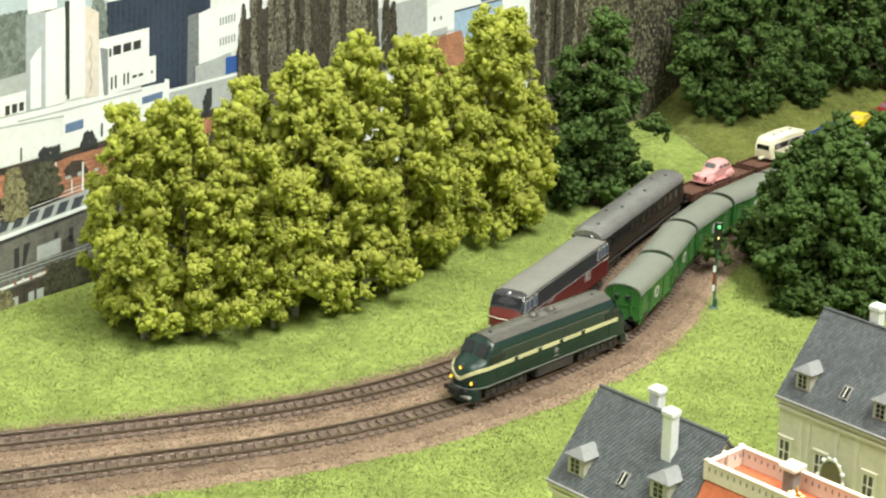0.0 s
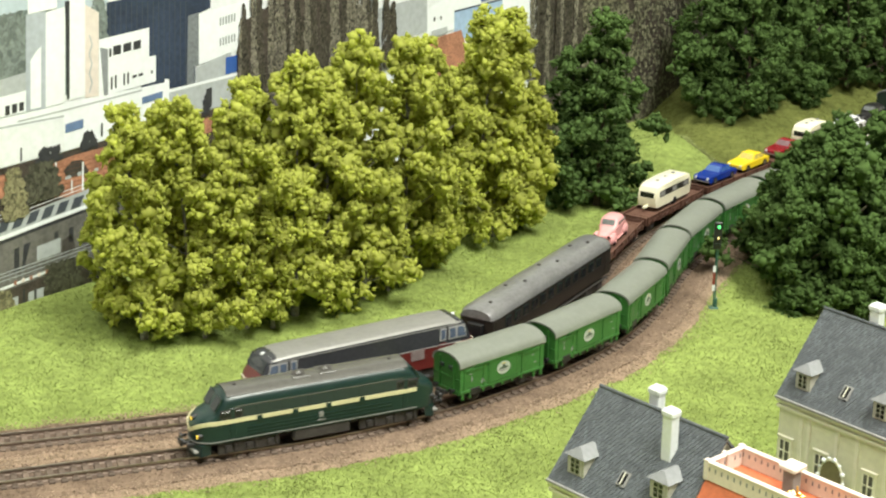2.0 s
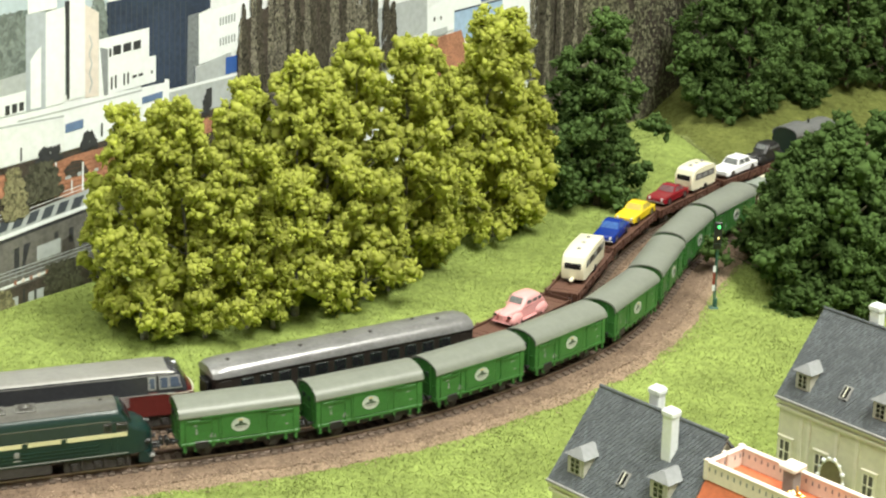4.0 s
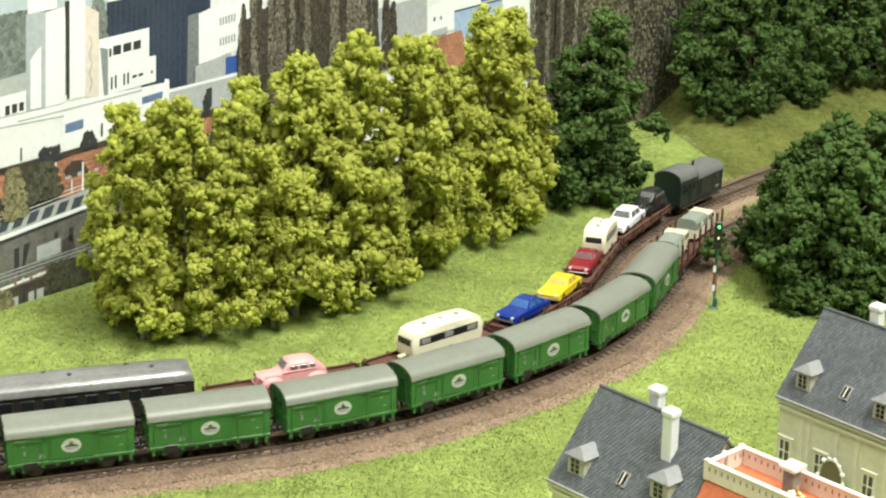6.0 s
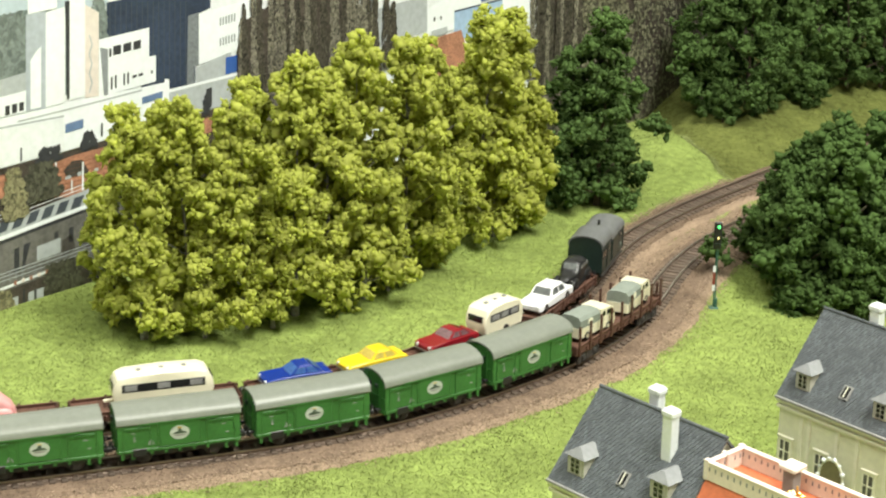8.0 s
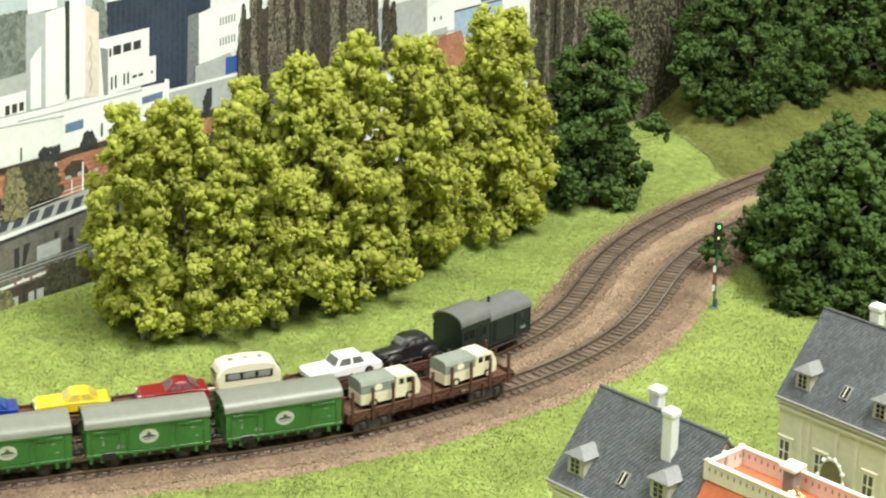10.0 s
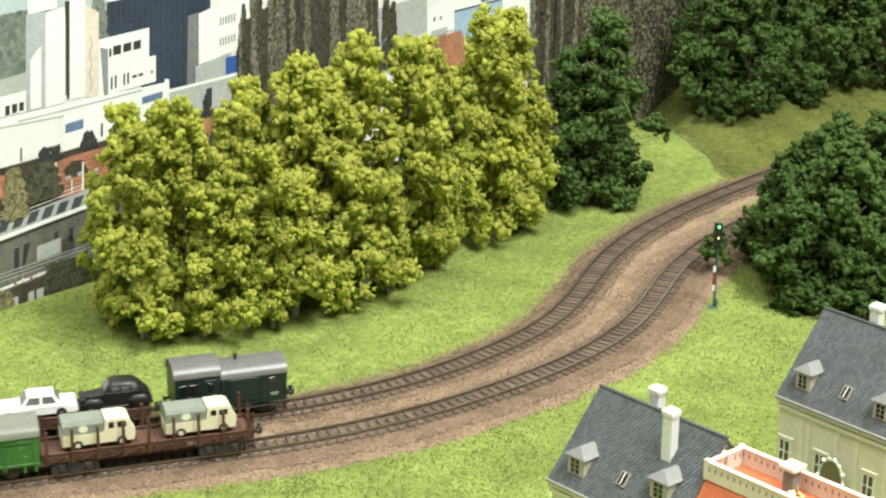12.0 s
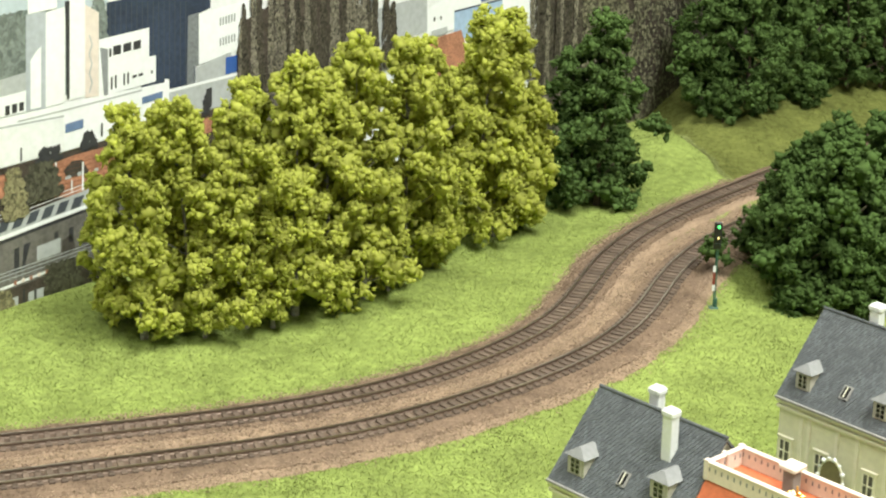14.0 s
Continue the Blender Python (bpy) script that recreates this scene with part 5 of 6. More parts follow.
printed("printed_window", PR_GREY, 4, [(166.0, 120.9), (167.0, 121.0), (166.8, 116.5), (165.8, 116.4)])
printed("printed_window", PR_GREY, 4, [(168.1, 121.1), (169.1, 121.2), (169.0, 116.7), (168.0, 116.6)])
printed("printed_window", PR_GREY, 4, [(170.2, 121.3), (171.3, 121.4), (171.1, 116.9), (170.1, 116.8)])
printed("printed_window", PR_GREY, 4, [(172.4, 121.5), (173.4, 121.6), (173.2, 117.1), (172.2, 117.0)])
printed("printed_shed", PR_GREYL, 4, [(143.8, 106.6), (157.2, 109.6), (169.9, 111.5), (169.4, 98.4), (143.4, 97.7)])
printed("printed_blue_box", PR_BLUE, 5, [(165.6, 108.9), (174.9, 109.0), (174.6, 99.5), (165.2, 99.2)])
printed("printed_white_office", PR_WHITE, 4, [(78.1, 132.7), (111.9, 134.1), (111.1, 118.3), (115.8, 118.2), (115.0, 103.8), (82.1, 102.0), (76.1, 101.3)])
printed("printed_shaded_side", PR_GREY, 5, [(78.5, 128.4), (83.6, 126.7), (82.1, 102.0), (79.5, 101.9)])
printed("printed_window", PR_DARK, 5, [(84.4, 126.9), (85.9, 126.9), (85.6, 122.4), (84.1, 122.3)])
printed("printed_window", PR_DARK, 5, [(87.1, 127.7), (92.4, 127.8), (92.1, 122.9), (86.8, 122.8)])
printed("printed_window", PR_DARK, 5, [(93.9, 127.8), (99.2, 128.2), (99.0, 123.7), (93.6, 123.3)])
printed("printed_window", PR_DARK, 5, [(100.7, 128.0), (105.8, 128.5), (105.5, 123.9), (100.5, 123.4)])
printed("printed_window", PR_DARK, 5, [(84.6, 111.2), (85.7, 111.3), (85.3, 104.6), (84.2, 104.5)])
printed("printed_window", PR_DARK, 5, [(87.3, 111.7), (88.4, 111.8), (88.0, 105.0), (86.9, 104.9)])
printed("printed_window", PR_DARK, 5, [(92.9, 111.6), (94.1, 111.8), (93.7, 105.6), (92.6, 105.5)])
printed("printed_window", PR_DARK, 5, [(95.6, 111.8), (96.8, 111.9), (96.4, 105.8), (95.3, 105.6)])
printed("printed_window", PR_DARK, 5, [(99.0, 109.7), (102.1, 110.1), (102.0, 108.6), (98.9, 108.1)])
printed("printed_window", PR_DARK, 5, [(103.2, 109.9), (106.3, 110.3), (106.3, 108.8), (103.1, 108.4)])
printed("printed_window", PR_DARK, 5, [(111.8, 110.4), (113.0, 110.5), (112.9, 108.6), (111.7, 108.5)])
printed("printed_silo", PR_GREYBLUE, 3, [(33.5, 152.3), (45.6, 152.3), (42.0, 101.9), (29.7, 102.4)])
printed("printed_silo_light", PR_WHITE, 4, [(34.4, 128.3), (37.9, 132.4), (41.5, 134.8), (39.2, 103.1), (32.5, 103.1)])
printed("printed_tank", PR_WHITE, 4, [(35.5, 165.3), (53.4, 162.9), (52.7, 153.1), (34.5, 152.2)])
printed("printed_silo", PR_WHITE, 3, [(45.6, 151.8), (58.0, 153.0), (54.5, 102.7), (42.0, 102.5)])
printed("printed_slit", PR_DARK, 4, [(57.8, 155.9), (60.7, 155.5), (57.2, 104.6), (55.7, 104.0)])
printed("printed_silo", PR_WHITE, 3, [(60.9, 158.4), (70.9, 158.3), (67.4, 104.0), (57.1, 103.7)])
printed("printed_stair_tower", PR_CREAM, 3, [(70.5, 152.4), (79.0, 147.0), (76.2, 102.5), (67.3, 102.8)])
printed("printed_truss", PR_GREYL, 4, [(71.7, 136.1), (72.4, 136.0), (73.9, 130.6), (73.1, 130.8)])
printed("printed_truss", PR_GREYL, 4, [(73.1, 130.8), (73.9, 130.6), (71.7, 125.8), (71.0, 126.0)])
printed("printed_truss", PR_GREYL, 4, [(71.0, 126.0), (71.7, 125.8), (73.2, 120.4), (72.5, 120.6)])
printed("printed_truss", PR_GREYL, 4, [(72.5, 120.6), (73.2, 120.4), (71.1, 115.6), (70.3, 115.7)])
printed("printed_truss", PR_GREYL, 4, [(70.3, 115.7), (71.1, 115.6), (72.6, 110.2), (71.8, 110.3)])
printed("printed_truss", PR_GREYL, 4, [(71.8, 110.3), (72.6, 110.2), (70.4, 105.3), (69.7, 105.5)])
printed("printed_low_house", PR_GREYL, 3, [(-4.3, 119.7), (31.3, 122.9), (30.4, 112.1), (-4.9, 112.6)])
printed("printed_low_hall", PR_WHITE, 4, [(-5.0, 111.7), (30.6, 113.6), (29.7, 102.4), (-5.8, 102.0)])
printed("printed_window", PR_DARK, 5, [(17.4, 107.6), (20.1, 107.7), (19.7, 102.8), (17.0, 102.7)])
printed("printed_window", PR_DARK, 5, [(21.5, 107.8), (24.6, 107.8), (24.2, 103.1), (21.1, 103.1)])
printed("printed_window", PR_DARK, 5, [(26.0, 107.9), (28.7, 107.9), (28.4, 103.5), (25.6, 103.5)])
printed("printed_long_hall", PR_WHITE, 5, [(-5.9, 101.4), (49.1, 102.2), (120.9, 102.2), (121.0, 104.1), (124.2, 103.5), (124.0, 82.7), (84.5, 78.1), (50.9, 77.0), (-8.1, 75.4)])
printed("printed_hall_shade", PR_GREYL, 6, [(-6.2, 98.0), (53.0, 96.3), (52.9, 95.4), (-6.3, 96.8)])
printed("printed_hall_shade", PR_GREYL, 6, [(24.2, 98.7), (53.2, 99.3), (105.1, 101.1), (105.0, 100.2), (53.2, 98.4), (24.2, 97.8)])
printed("printed_hall_grey", PR_OFFWHITE, 6, [(-6.3, 96.3), (52.9, 95.1), (51.7, 77.5), (-8.1, 76.0)])
printed("printed_hall_end", PR_GREYL, 6, [(123.8, 96.6), (174.6, 98.2), (174.0, 81.1), (142.3, 81.6), (123.0, 80.6)])
printed("printed_hall_top", PR_WHITE, 7, [(123.9, 97.8), (174.6, 98.9), (174.6, 97.2), (123.8, 95.9)])
printed("printed_blue_window", PR_BLUEWIN, 7, [(53.4, 91.3), (65.1, 92.2), (64.8, 87.3), (53.1, 86.5)])
printed("printed_blue_window", PR_BLUEWIN, 7, [(86.6, 93.8), (99.7, 94.5), (99.4, 90.1), (86.3, 89.4)])
printed("printed_blue_window", PR_BLUEWIN, 7, [(104.8, 96.7), (119.1, 97.7), (118.9, 93.9), (104.6, 93.0)])
printed("printed_shrub", PR_DARK, 8, [(24.5, 84.2), (25.5, 84.3), (25.0, 77.1), (23.9, 77.1)])
printed("printed_shrub", PR_DARK, 8, [(76.4, 87.5), (77.5, 87.6), (77.1, 80.5), (75.9, 80.4)])
printed("printed_shrub", PR_DARK, 8, [(150.2, 93.2), (154.5, 93.8), (154.1, 83.7), (151.1, 82.6)])
printed("printed_dark_roofs", PR_DARKBROWN, 6, [(-8.1, 75.4), (50.9, 76.4), (84.5, 77.8), (174.0, 81.7), (196.0, 81.2), (193.7, -5.2), (-10.8, 44.3)])
printed("printed_orange_roof", PR_ORANGE, 7, [(41.5, 71.6), (58.0, 73.7), (86.2, 74.3), (89.1, 59.1), (88.3, 44.7), (40.3, 53.9)])
printed("printed_orange_roof", PR_ORANGE, 7, [(-8.4, 72.2), (22.2, 72.3), (21.2, 59.7), (-9.4, 60.5)])
printed("printed_orange_roof", PR_ORANGE, 7, [(142.1, 76.1), (156.8, 76.9), (169.5, 75.9), (169.3, 69.9), (147.9, 67.3), (141.7, 68.5)])
printed("printed_tile_row", PR_DARKORANGE, 8, [(42.4, 68.9), (88.6, 70.0), (88.6, 69.6), (42.4, 68.5)])
printed("printed_tile_row", PR_DARKORANGE, 8, [(42.3, 66.5), (88.5, 67.5), (88.4, 67.1), (42.2, 66.0)])
printed("printed_tile_row", PR_DARKORANGE, 8, [(42.1, 64.0), (88.3, 65.0), (88.3, 64.6), (42.0, 63.6)])
printed("printed_tile_row", PR_DARKORANGE, 8, [(41.9, 61.6), (88.2, 62.5), (88.2, 62.1), (41.9, 61.2)])
printed("printed_tile_row", PR_DARKORANGE, 8, [(41.7, 59.2), (88.0, 59.9), (88.0, 59.6), (41.7, 58.7)])
printed("printed_tile_row", PR_DARKORANGE, 8, [(41.6, 56.7), (87.9, 57.4), (87.9, 57.0), (41.5, 56.3)])
printed("printed_gable", PR_DARKBROWN, 8, [(50.2, 66.6), (56.0, 70.7), (62.6, 70.3), (67.3, 62.1), (52.8, 62.0)])
printed("printed_post", PR_WHITE, 9, [(62.5, 69.1), (63.6, 68.8), (62.6, 53.3), (61.5, 53.2)])
printed("printed_post", PR_WHITE, 9, [(54.9, 60.6), (55.7, 60.5), (55.2, 53.7), (54.5, 53.8)])
printed("printed_post", PR_WHITE, 9, [(45.5, 72.3), (46.3, 72.1), (45.4, 60.5), (44.7, 60.7)])
printed("printed_post", PR_WHITE, 9, [(85.4, 73.2), (86.1, 73.1), (85.6, 64.6), (84.9, 64.7)])
printed("printed_dormer", PR_GREYL, 9, [(51.1, 63.0), (55.1, 63.4), (55.0, 61.6), (51.0, 61.5)])
printed("printed_dormer", PR_GREYL, 9, [(59.2, 63.8), (61.8, 64.2), (61.7, 62.0), (59.1, 61.6)])
printed("printed_dormer", PR_GREYL, 9, [(70.4, 63.7), (73.0, 63.7), (72.9, 61.9), (70.2, 61.8)])
printed("printed_flat_roof", PR_GREYL, 8, [(-10.8, 44.9), (75.4, 54.3), (98.4, 50.6), (98.1, 44.8), (-11.7, 34.8)])
printed("printed_roof_edge", PR_WHITE, 9, [(-11.4, 38.3), (98.3, 48.1), (98.1, 45.5), (-11.6, 35.7)])
printed("printed_roof_rail", PR_WHITE, 10, [(-10.4, 49.6), (75.7, 58.1), (75.7, 57.7), (-10.4, 49.2)])
printed("printed_roof_rail", PR_WHITE, 10, [(-10.6, 47.5), (75.5, 55.9), (75.5, 55.5), (-10.6, 47.1)])
printed("printed_solar_panel", PR_SLATEBLUE, 9, [(9.8, 47.6), (15.7, 48.0), (12.5, 42.3), (6.6, 41.6)])
printed("printed_solar_panel", PR_SLATEBLUE, 9, [(18.9, 48.1), (24.9, 48.6), (21.6, 42.8), (15.6, 42.1)])
printed("printed_solar_panel", PR_SLATEBLUE, 9, [(28.1, 48.6), (34.2, 49.1), (30.9, 43.3), (24.8, 42.6)])
printed("printed_solar_panel", PR_SLATEBLUE, 9, [(37.4, 49.2), (43.6, 49.6), (40.3, 43.8), (34.1, 43.1)])
printed("printed_solar_panel", PR_SLATEBLUE, 9, [(46.9, 49.7), (53.1, 50.2), (49.8, 44.3), (43.5, 43.6)])
printed("printed_solar_panel", PR_SLATEBLUE, 9, [(56.4, 50.3), (62.8, 50.7), (59.4, 44.8), (53.1, 44.1)])
printed("printed_solar_panel", PR_SLATEBLUE, 9, [(66.2, 50.8), (72.6, 51.3), (69.2, 45.4), (62.8, 44.6)])
printed("printed_house_wall", PR_WALLGREY, 8, [(-11.7, 33.9), (98.1, 44.2), (95.7, 1.8), (60.6, 0.4), (-14.7, 0.4)])
printed("printed_eave", PR_DARK, 9, [(-11.6, 36.0), (98.2, 46.1), (98.1, 44.2), (-11.7, 33.9)])
printed("printed_door", PR_DARK, 9, [(16.5, 31.4), (19.7, 31.6), (18.7, 18.4), (15.5, 18.3)])
printed("printed_door", PR_DARK, 9, [(51.7, 34.6), (54.7, 34.8), (54.1, 27.0), (51.1, 26.1)])
printed("printed_door", PR_DARK, 9, [(61.0, 35.5), (63.7, 35.9), (62.9, 23.8), (60.3, 23.8)])
printed("printed_door", PR_DARK, 9, [(42.1, 34.3), (44.7, 34.6), (44.4, 30.9), (41.9, 30.6)])
printed("printed_door", PR_DARK, 9, [(77.1, 37.6), (80.2, 37.8), (79.9, 34.0), (76.9, 33.8)])
printed("printed_door", PR_DARK, 9, [(22.6, 32.4), (26.9, 32.6), (21.5, 18.3), (20.1, 18.0)])
printed("printed_wall_panel", PR_GREYL, 9, [(30.6, 29.2), (45.9, 30.5), (45.3, 22.4), (30.0, 21.2)])
printed("printed_wall_panel", PR_WALLDARK, 9, [(46.9, 28.7), (53.7, 31.2), (55.3, 21.9), (46.2, 19.3)])
printed("printed_railing", PR_GREYL, 10, [(-13.0, 18.9), (58.3, 22.4), (77.4, 23.6), (77.4, 23.1), (58.3, 21.9), (-13.1, 18.4)])
printed("printed_railing", PR_GREYL, 10, [(-13.2, 17.1), (58.2, 20.5), (77.3, 21.6), (77.2, 21.2), (58.1, 20.0), (-13.2, 16.6)])
printed("printed_railing", PR_GREYL, 10, [(-13.4, 15.0), (58.0, 18.3), (77.1, 19.4), (77.1, 18.9), (58.0, 17.8), (-13.4, 14.5)])
printed("printed_balcony_slab", PR_OFFWHITE, 10, [(-13.8, 10.7), (57.9, 16.4), (57.8, 15.1), (-13.9, 8.9)])
printed("printed_ground_floor", PR_DARKBROWN, 9, [(-14.0, 8.3), (42.8, 12.2), (96.3, 11.7), (94.1, -28.1), (-15.6, -9.9)])
printed("printed_wall_panel", PR_GREYL, 10, [(23.4, 5.4), (33.5, 5.9), (32.9, -3.2), (22.7, -3.3)])
printed("printed_wall_panel", PR_GREYL, 10, [(9.9, 4.9), (17.0, 5.2), (16.3, -2.5), (9.2, -2.8)])
printed("printed_wall_panel", PR_GREYL, 10, [(66.8, 7.3), (71.8, 7.6), (71.4, 1.5), (66.4, 1.5)])
printed("printed_wall_panel", PR_GREYL, 10, [(36.5, 6.4), (41.6, 6.7), (41.3, 2.2), (36.1, 1.7)])
printed("printed_pillar", PR_DARK, 11, [(20.0, 7.9), (21.4, 8.2), (20.4, -4.9), (19.0, -5.2)])
printed("printed_pillar", PR_DARK, 11, [(27.0, 6.0), (28.5, 6.3), (27.5, -6.9), (26.0, -7.1)])
printed("printed_pillar", PR_DARK, 11, [(39.2, 2.8), (40.6, 3.1), (39.7, -10.3), (38.2, -10.5)])
printed_foliage(PR_FORESTLEAF, 2, 5.3, 35.6, 114.2, 152.9, 900, 3.0, 0.1, 70)
printed_foliage(PR_FORESTLEAF, 2, 74.3, 83.6, 126.7, 153.5, 200, 3.0, 0.1, 71)
printed("printed_baluster", PR_GREY, 10, [(8.9, 19.0), (9.3, 19.0), (8.9, 13.7), (8.5, 13.7)])
printed("printed_baluster", PR_GREY, 10, [(12.8, 19.2), (13.2, 19.2), (12.8, 13.9), (12.3, 13.9)])
printed("printed_baluster", PR_GREY, 10, [(16.6, 19.4), (17.1, 19.4), (16.6, 14.0), (16.2, 14.0)])
printed("printed_baluster", PR_GREY, 10, [(20.5, 19.6), (21.0, 19.6), (20.6, 14.2), (20.1, 14.2)])
printed("printed_baluster", PR_GREY, 10, [(24.5, 19.7), (24.9, 19.7), (24.5, 14.3), (24.1, 14.3)])
printed("printed_baluster", PR_GREY, 10, [(28.4, 19.9), (28.9, 19.9), (28.4, 14.5), (28.0, 14.5)])
printed("printed_baluster", PR_GREY, 10, [(32.4, 20.1), (32.8, 20.1), (32.4, 14.7), (32.0, 14.7)])
printed("printed_baluster", PR_GREY, 10, [(36.4, 20.3), (36.8, 20.3), (36.4, 14.8), (36.0, 14.8)])
printed("printed_baluster", PR_GREY, 10, [(40.4, 20.4), (40.8, 20.5), (40.5, 15.0), (40.0, 15.0)])
printed("printed_baluster", PR_GREY, 10, [(44.5, 20.6), (44.9, 20.6), (44.5, 15.2), (44.1, 15.2)])
printed("printed_baluster", PR_GREY, 10, [(48.5, 20.8), (49.0, 20.8), (48.6, 15.3), (48.1, 15.3)])
printed("printed_baluster", PR_GREY, 10, [(52.6, 21.0), (53.1, 21.0), (52.7, 15.5), (52.2, 15.5)])
printed("printed_baluster", PR_GREY, 10, [(56.7, 21.2), (57.2, 21.2), (56.8, 15.7), (56.4, 15.7)])
printed("printed_baluster", PR_GREY, 10, [(60.9, 21.4), (61.3, 21.4), (61.0, 15.8), (60.5, 15.8)])
printed("printed_baluster", PR_GREY, 10, [(65.0, 21.5), (65.5, 21.6), (65.1, 16.0), (64.7, 16.0)])
printed("printed_baluster", PR_GREY, 10, [(69.2, 21.7), (69.7, 21.8), (69.3, 16.2), (68.9, 16.2)])
printed("printed_planter", PR_ORANGE, 11, [(14.8, 14.0), (16.6, 14.1), (16.4, 11.7), (14.6, 11.7)])
printed("printed_planter", PR_CREAM, 11, [(19.8, 14.3), (21.6, 14.3), (21.4, 12.0), (19.6, 12.0)])
printed("printed_planter", PR_ORANGE, 11, [(24.8, 14.5), (26.6, 14.6), (26.4, 12.2), (24.6, 12.2)])
printed("printed_planter", PR_CREAM, 11, [(29.8, 14.8), (31.6, 14.8), (31.5, 12.4), (29.7, 12.4)])
printed("printed_planter", PR_ORANGE, 11, [(34.9, 15.0), (36.7, 15.1), (36.6, 12.7), (34.7, 12.7)])
printed("printed_planter", PR_CREAM, 11, [(40.0, 15.3), (41.9, 15.3), (41.7, 12.9), (39.9, 12.9)])
printed("printed_planter", PR_ORANGE, 11, [(45.2, 15.5), (47.1, 15.6), (46.9, 13.2), (45.0, 13.2)])
printed("printed_planter", PR_CREAM, 11, [(50.4, 15.8), (52.3, 15.8), (52.1, 13.4), (50.2, 13.4)])
printed("printed_planter", PR_ORANGE, 11, [(55.6, 16.0), (57.5, 16.1), (57.4, 13.7), (55.5, 13.6)])
printed_foliage(PR_DARK, 9, 146.8, 153.4, 79.5, 89.9, 60, 2.0, 0.9, 72)
printed_foliage(PR_DARK, 9, 33.4, 50.6, 73.7, 80.6, 120, 2.0, 0.3, 73)
printed_foliage(PR_DARK, 9, 61.7, 73.7, 75.6, 83.9, 90, 2.0, 0.6, 74)
printed_foliage(PR_TREE, 12, 32.4, 59.7, -9.5, 16.9, 1500, 2.0, 0.2, 3)
printed_foliage(PR_TREE, 12, 22.5, 49.9, 54.4, 73.2, 1300, 1.9, 0.5, 4)
printed_foliage(PR_BUSH, 13, 10.4, 27.2, 48.2, 73.7, 800, 1.9, 0.6, 5)
printed_foliage(PR_BUSH, 13, -3.5, 15.0, -7.9, 9.0, 350, 3.0, 0.4, 6)
printed_foliage(PR_TREE, 12, 61.3, 84.5, -16.9, 7.5, 500, 3.0, 0.2, 61)
printed("printed_haze_houses", PR_OFFWHITE, 2, [(193.5, 151.0), (305.9, 143.7), (306.2, 101.3), (192.3, 108.6)])
printed("printed_grey_hall", PR_GREYL, 3, [(286.0, 119.1), (334.6, 121.7), (335.0, 98.5), (286.0, 95.6)])
printed("printed_white_house", PR_WHITE, 4, [(334.7, 113.0), (361.5, 119.5), (386.4, 122.9), (386.9, 106.4), (360.7, 106.4), (361.0, 96.0), (335.0, 95.5)])
printed("printed_blue_hall", PR_LIGHTBLUE, 5, [(360.7, 107.2), (408.6, 108.7), (409.5, 83.5), (361.1, 90.8)])
printed("printed_roof_edge", PR_NAVY, 6, [(360.7, 108.3), (408.6, 109.8), (408.6, 108.7), (360.7, 107.2)])
printed("printed_white_house", PR_WHITE, 5, [(408.2, 120.1), (444.9, 119.2), (448.3, 48.3), (410.6, 54.7)])
printed("printed_blue_roof", PR_BLUE, 5, [(386.5, 119.1), (408.2, 120.1), (408.5, 111.7), (386.8, 110.6)])
printed("printed_window", PR_DARK, 6, [(340.7, 106.7), (342.3, 106.9), (342.3, 104.3), (340.7, 104.2)])
printed("printed_window", PR_DARK, 6, [(347.1, 106.5), (348.2, 106.7), (348.3, 104.5), (347.2, 104.3)])
printed("printed_window", PR_DARK, 6, [(415.9, 102.4), (424.7, 102.7), (424.7, 101.5), (415.9, 101.2)])
printed("printed_orange_hall", PR_ORANGE, 6, [(324.5, 92.1), (367.6, 94.7), (379.6, 65.7), (324.7, 69.3)])
printed("printed_annex", PR_GREYL, 7, [(338.7, 98.3), (353.8, 99.0), (353.9, 94.9), (338.8, 94.2)])
printed("printed_far_wood", PR_DARKBROWN, 2, [(438.5, 127.6), (1204.8, 34.2), (1286.4, -269.7), (447.4, -66.7)])
printed("printed_poplar_shade", PR_DARKBROWN, 11, [(174.0, 112.7), (180.2, 128.1), (210.5, 137.8), (256.7, 135.6), (281.0, 116.2), (290.0, 96.7), (296.1, 59.7), (256.0, 38.4), (172.2, 51.8)])
# a row of slim poplars: pale and dark spires in turn, of uneven height and width
poplar_rng = np.random.default_rng(77)
for k in range(27):
    pu = 176.0 + 4.3 * k + poplar_rng.uniform(-2.6, 2.6)
    pw = poplar_rng.uniform(3.4, 5.6)
    ptop = 150 + poplar_rng.uniform(-14, 12) - max(0, pu - 262) * 0.6 - max(0, 184 - pu) * 2.0
    printed_foliage(PR_POPLAR if k % 5 in (0, 2, 3) else PR_POPLARDARK, 12 + (k % 3), pu - pw, pu + pw, 50.0, ptop, 1000, 1.5, 0.85, 120 + k)
printed_foliage(PR_POPLARDARK, 12, 291.9, 301.2, 81.3, 126.0, 500, 1.5, 0.65, 28)
printed_foliage(PR_POPLARDARK, 12, 299.0, 306.3, 91.1, 121.6, 400, 1.5, 0.65, 29)
for k in range(11):
    pu = 440.0 + 5.4 * k + poplar_rng.uniform(-1.2, 1.2)
    pw = poplar_rng.uniform(3.2, 5.0)
    printed_foliage(PR_POPLARDARK if k % 3 else PR_POPLAR, 12 + (k % 2), pu - pw, pu + pw, -35.0, 126 + poplar_rng.uniform(-10, 8), 1100, 1.5, 0.6, 150 + k)
printed_foliage(PR_SHRUB, 11, 479.3, 561.1, -45.6, 106.5, 3200, 2.0, 0.2, 40)
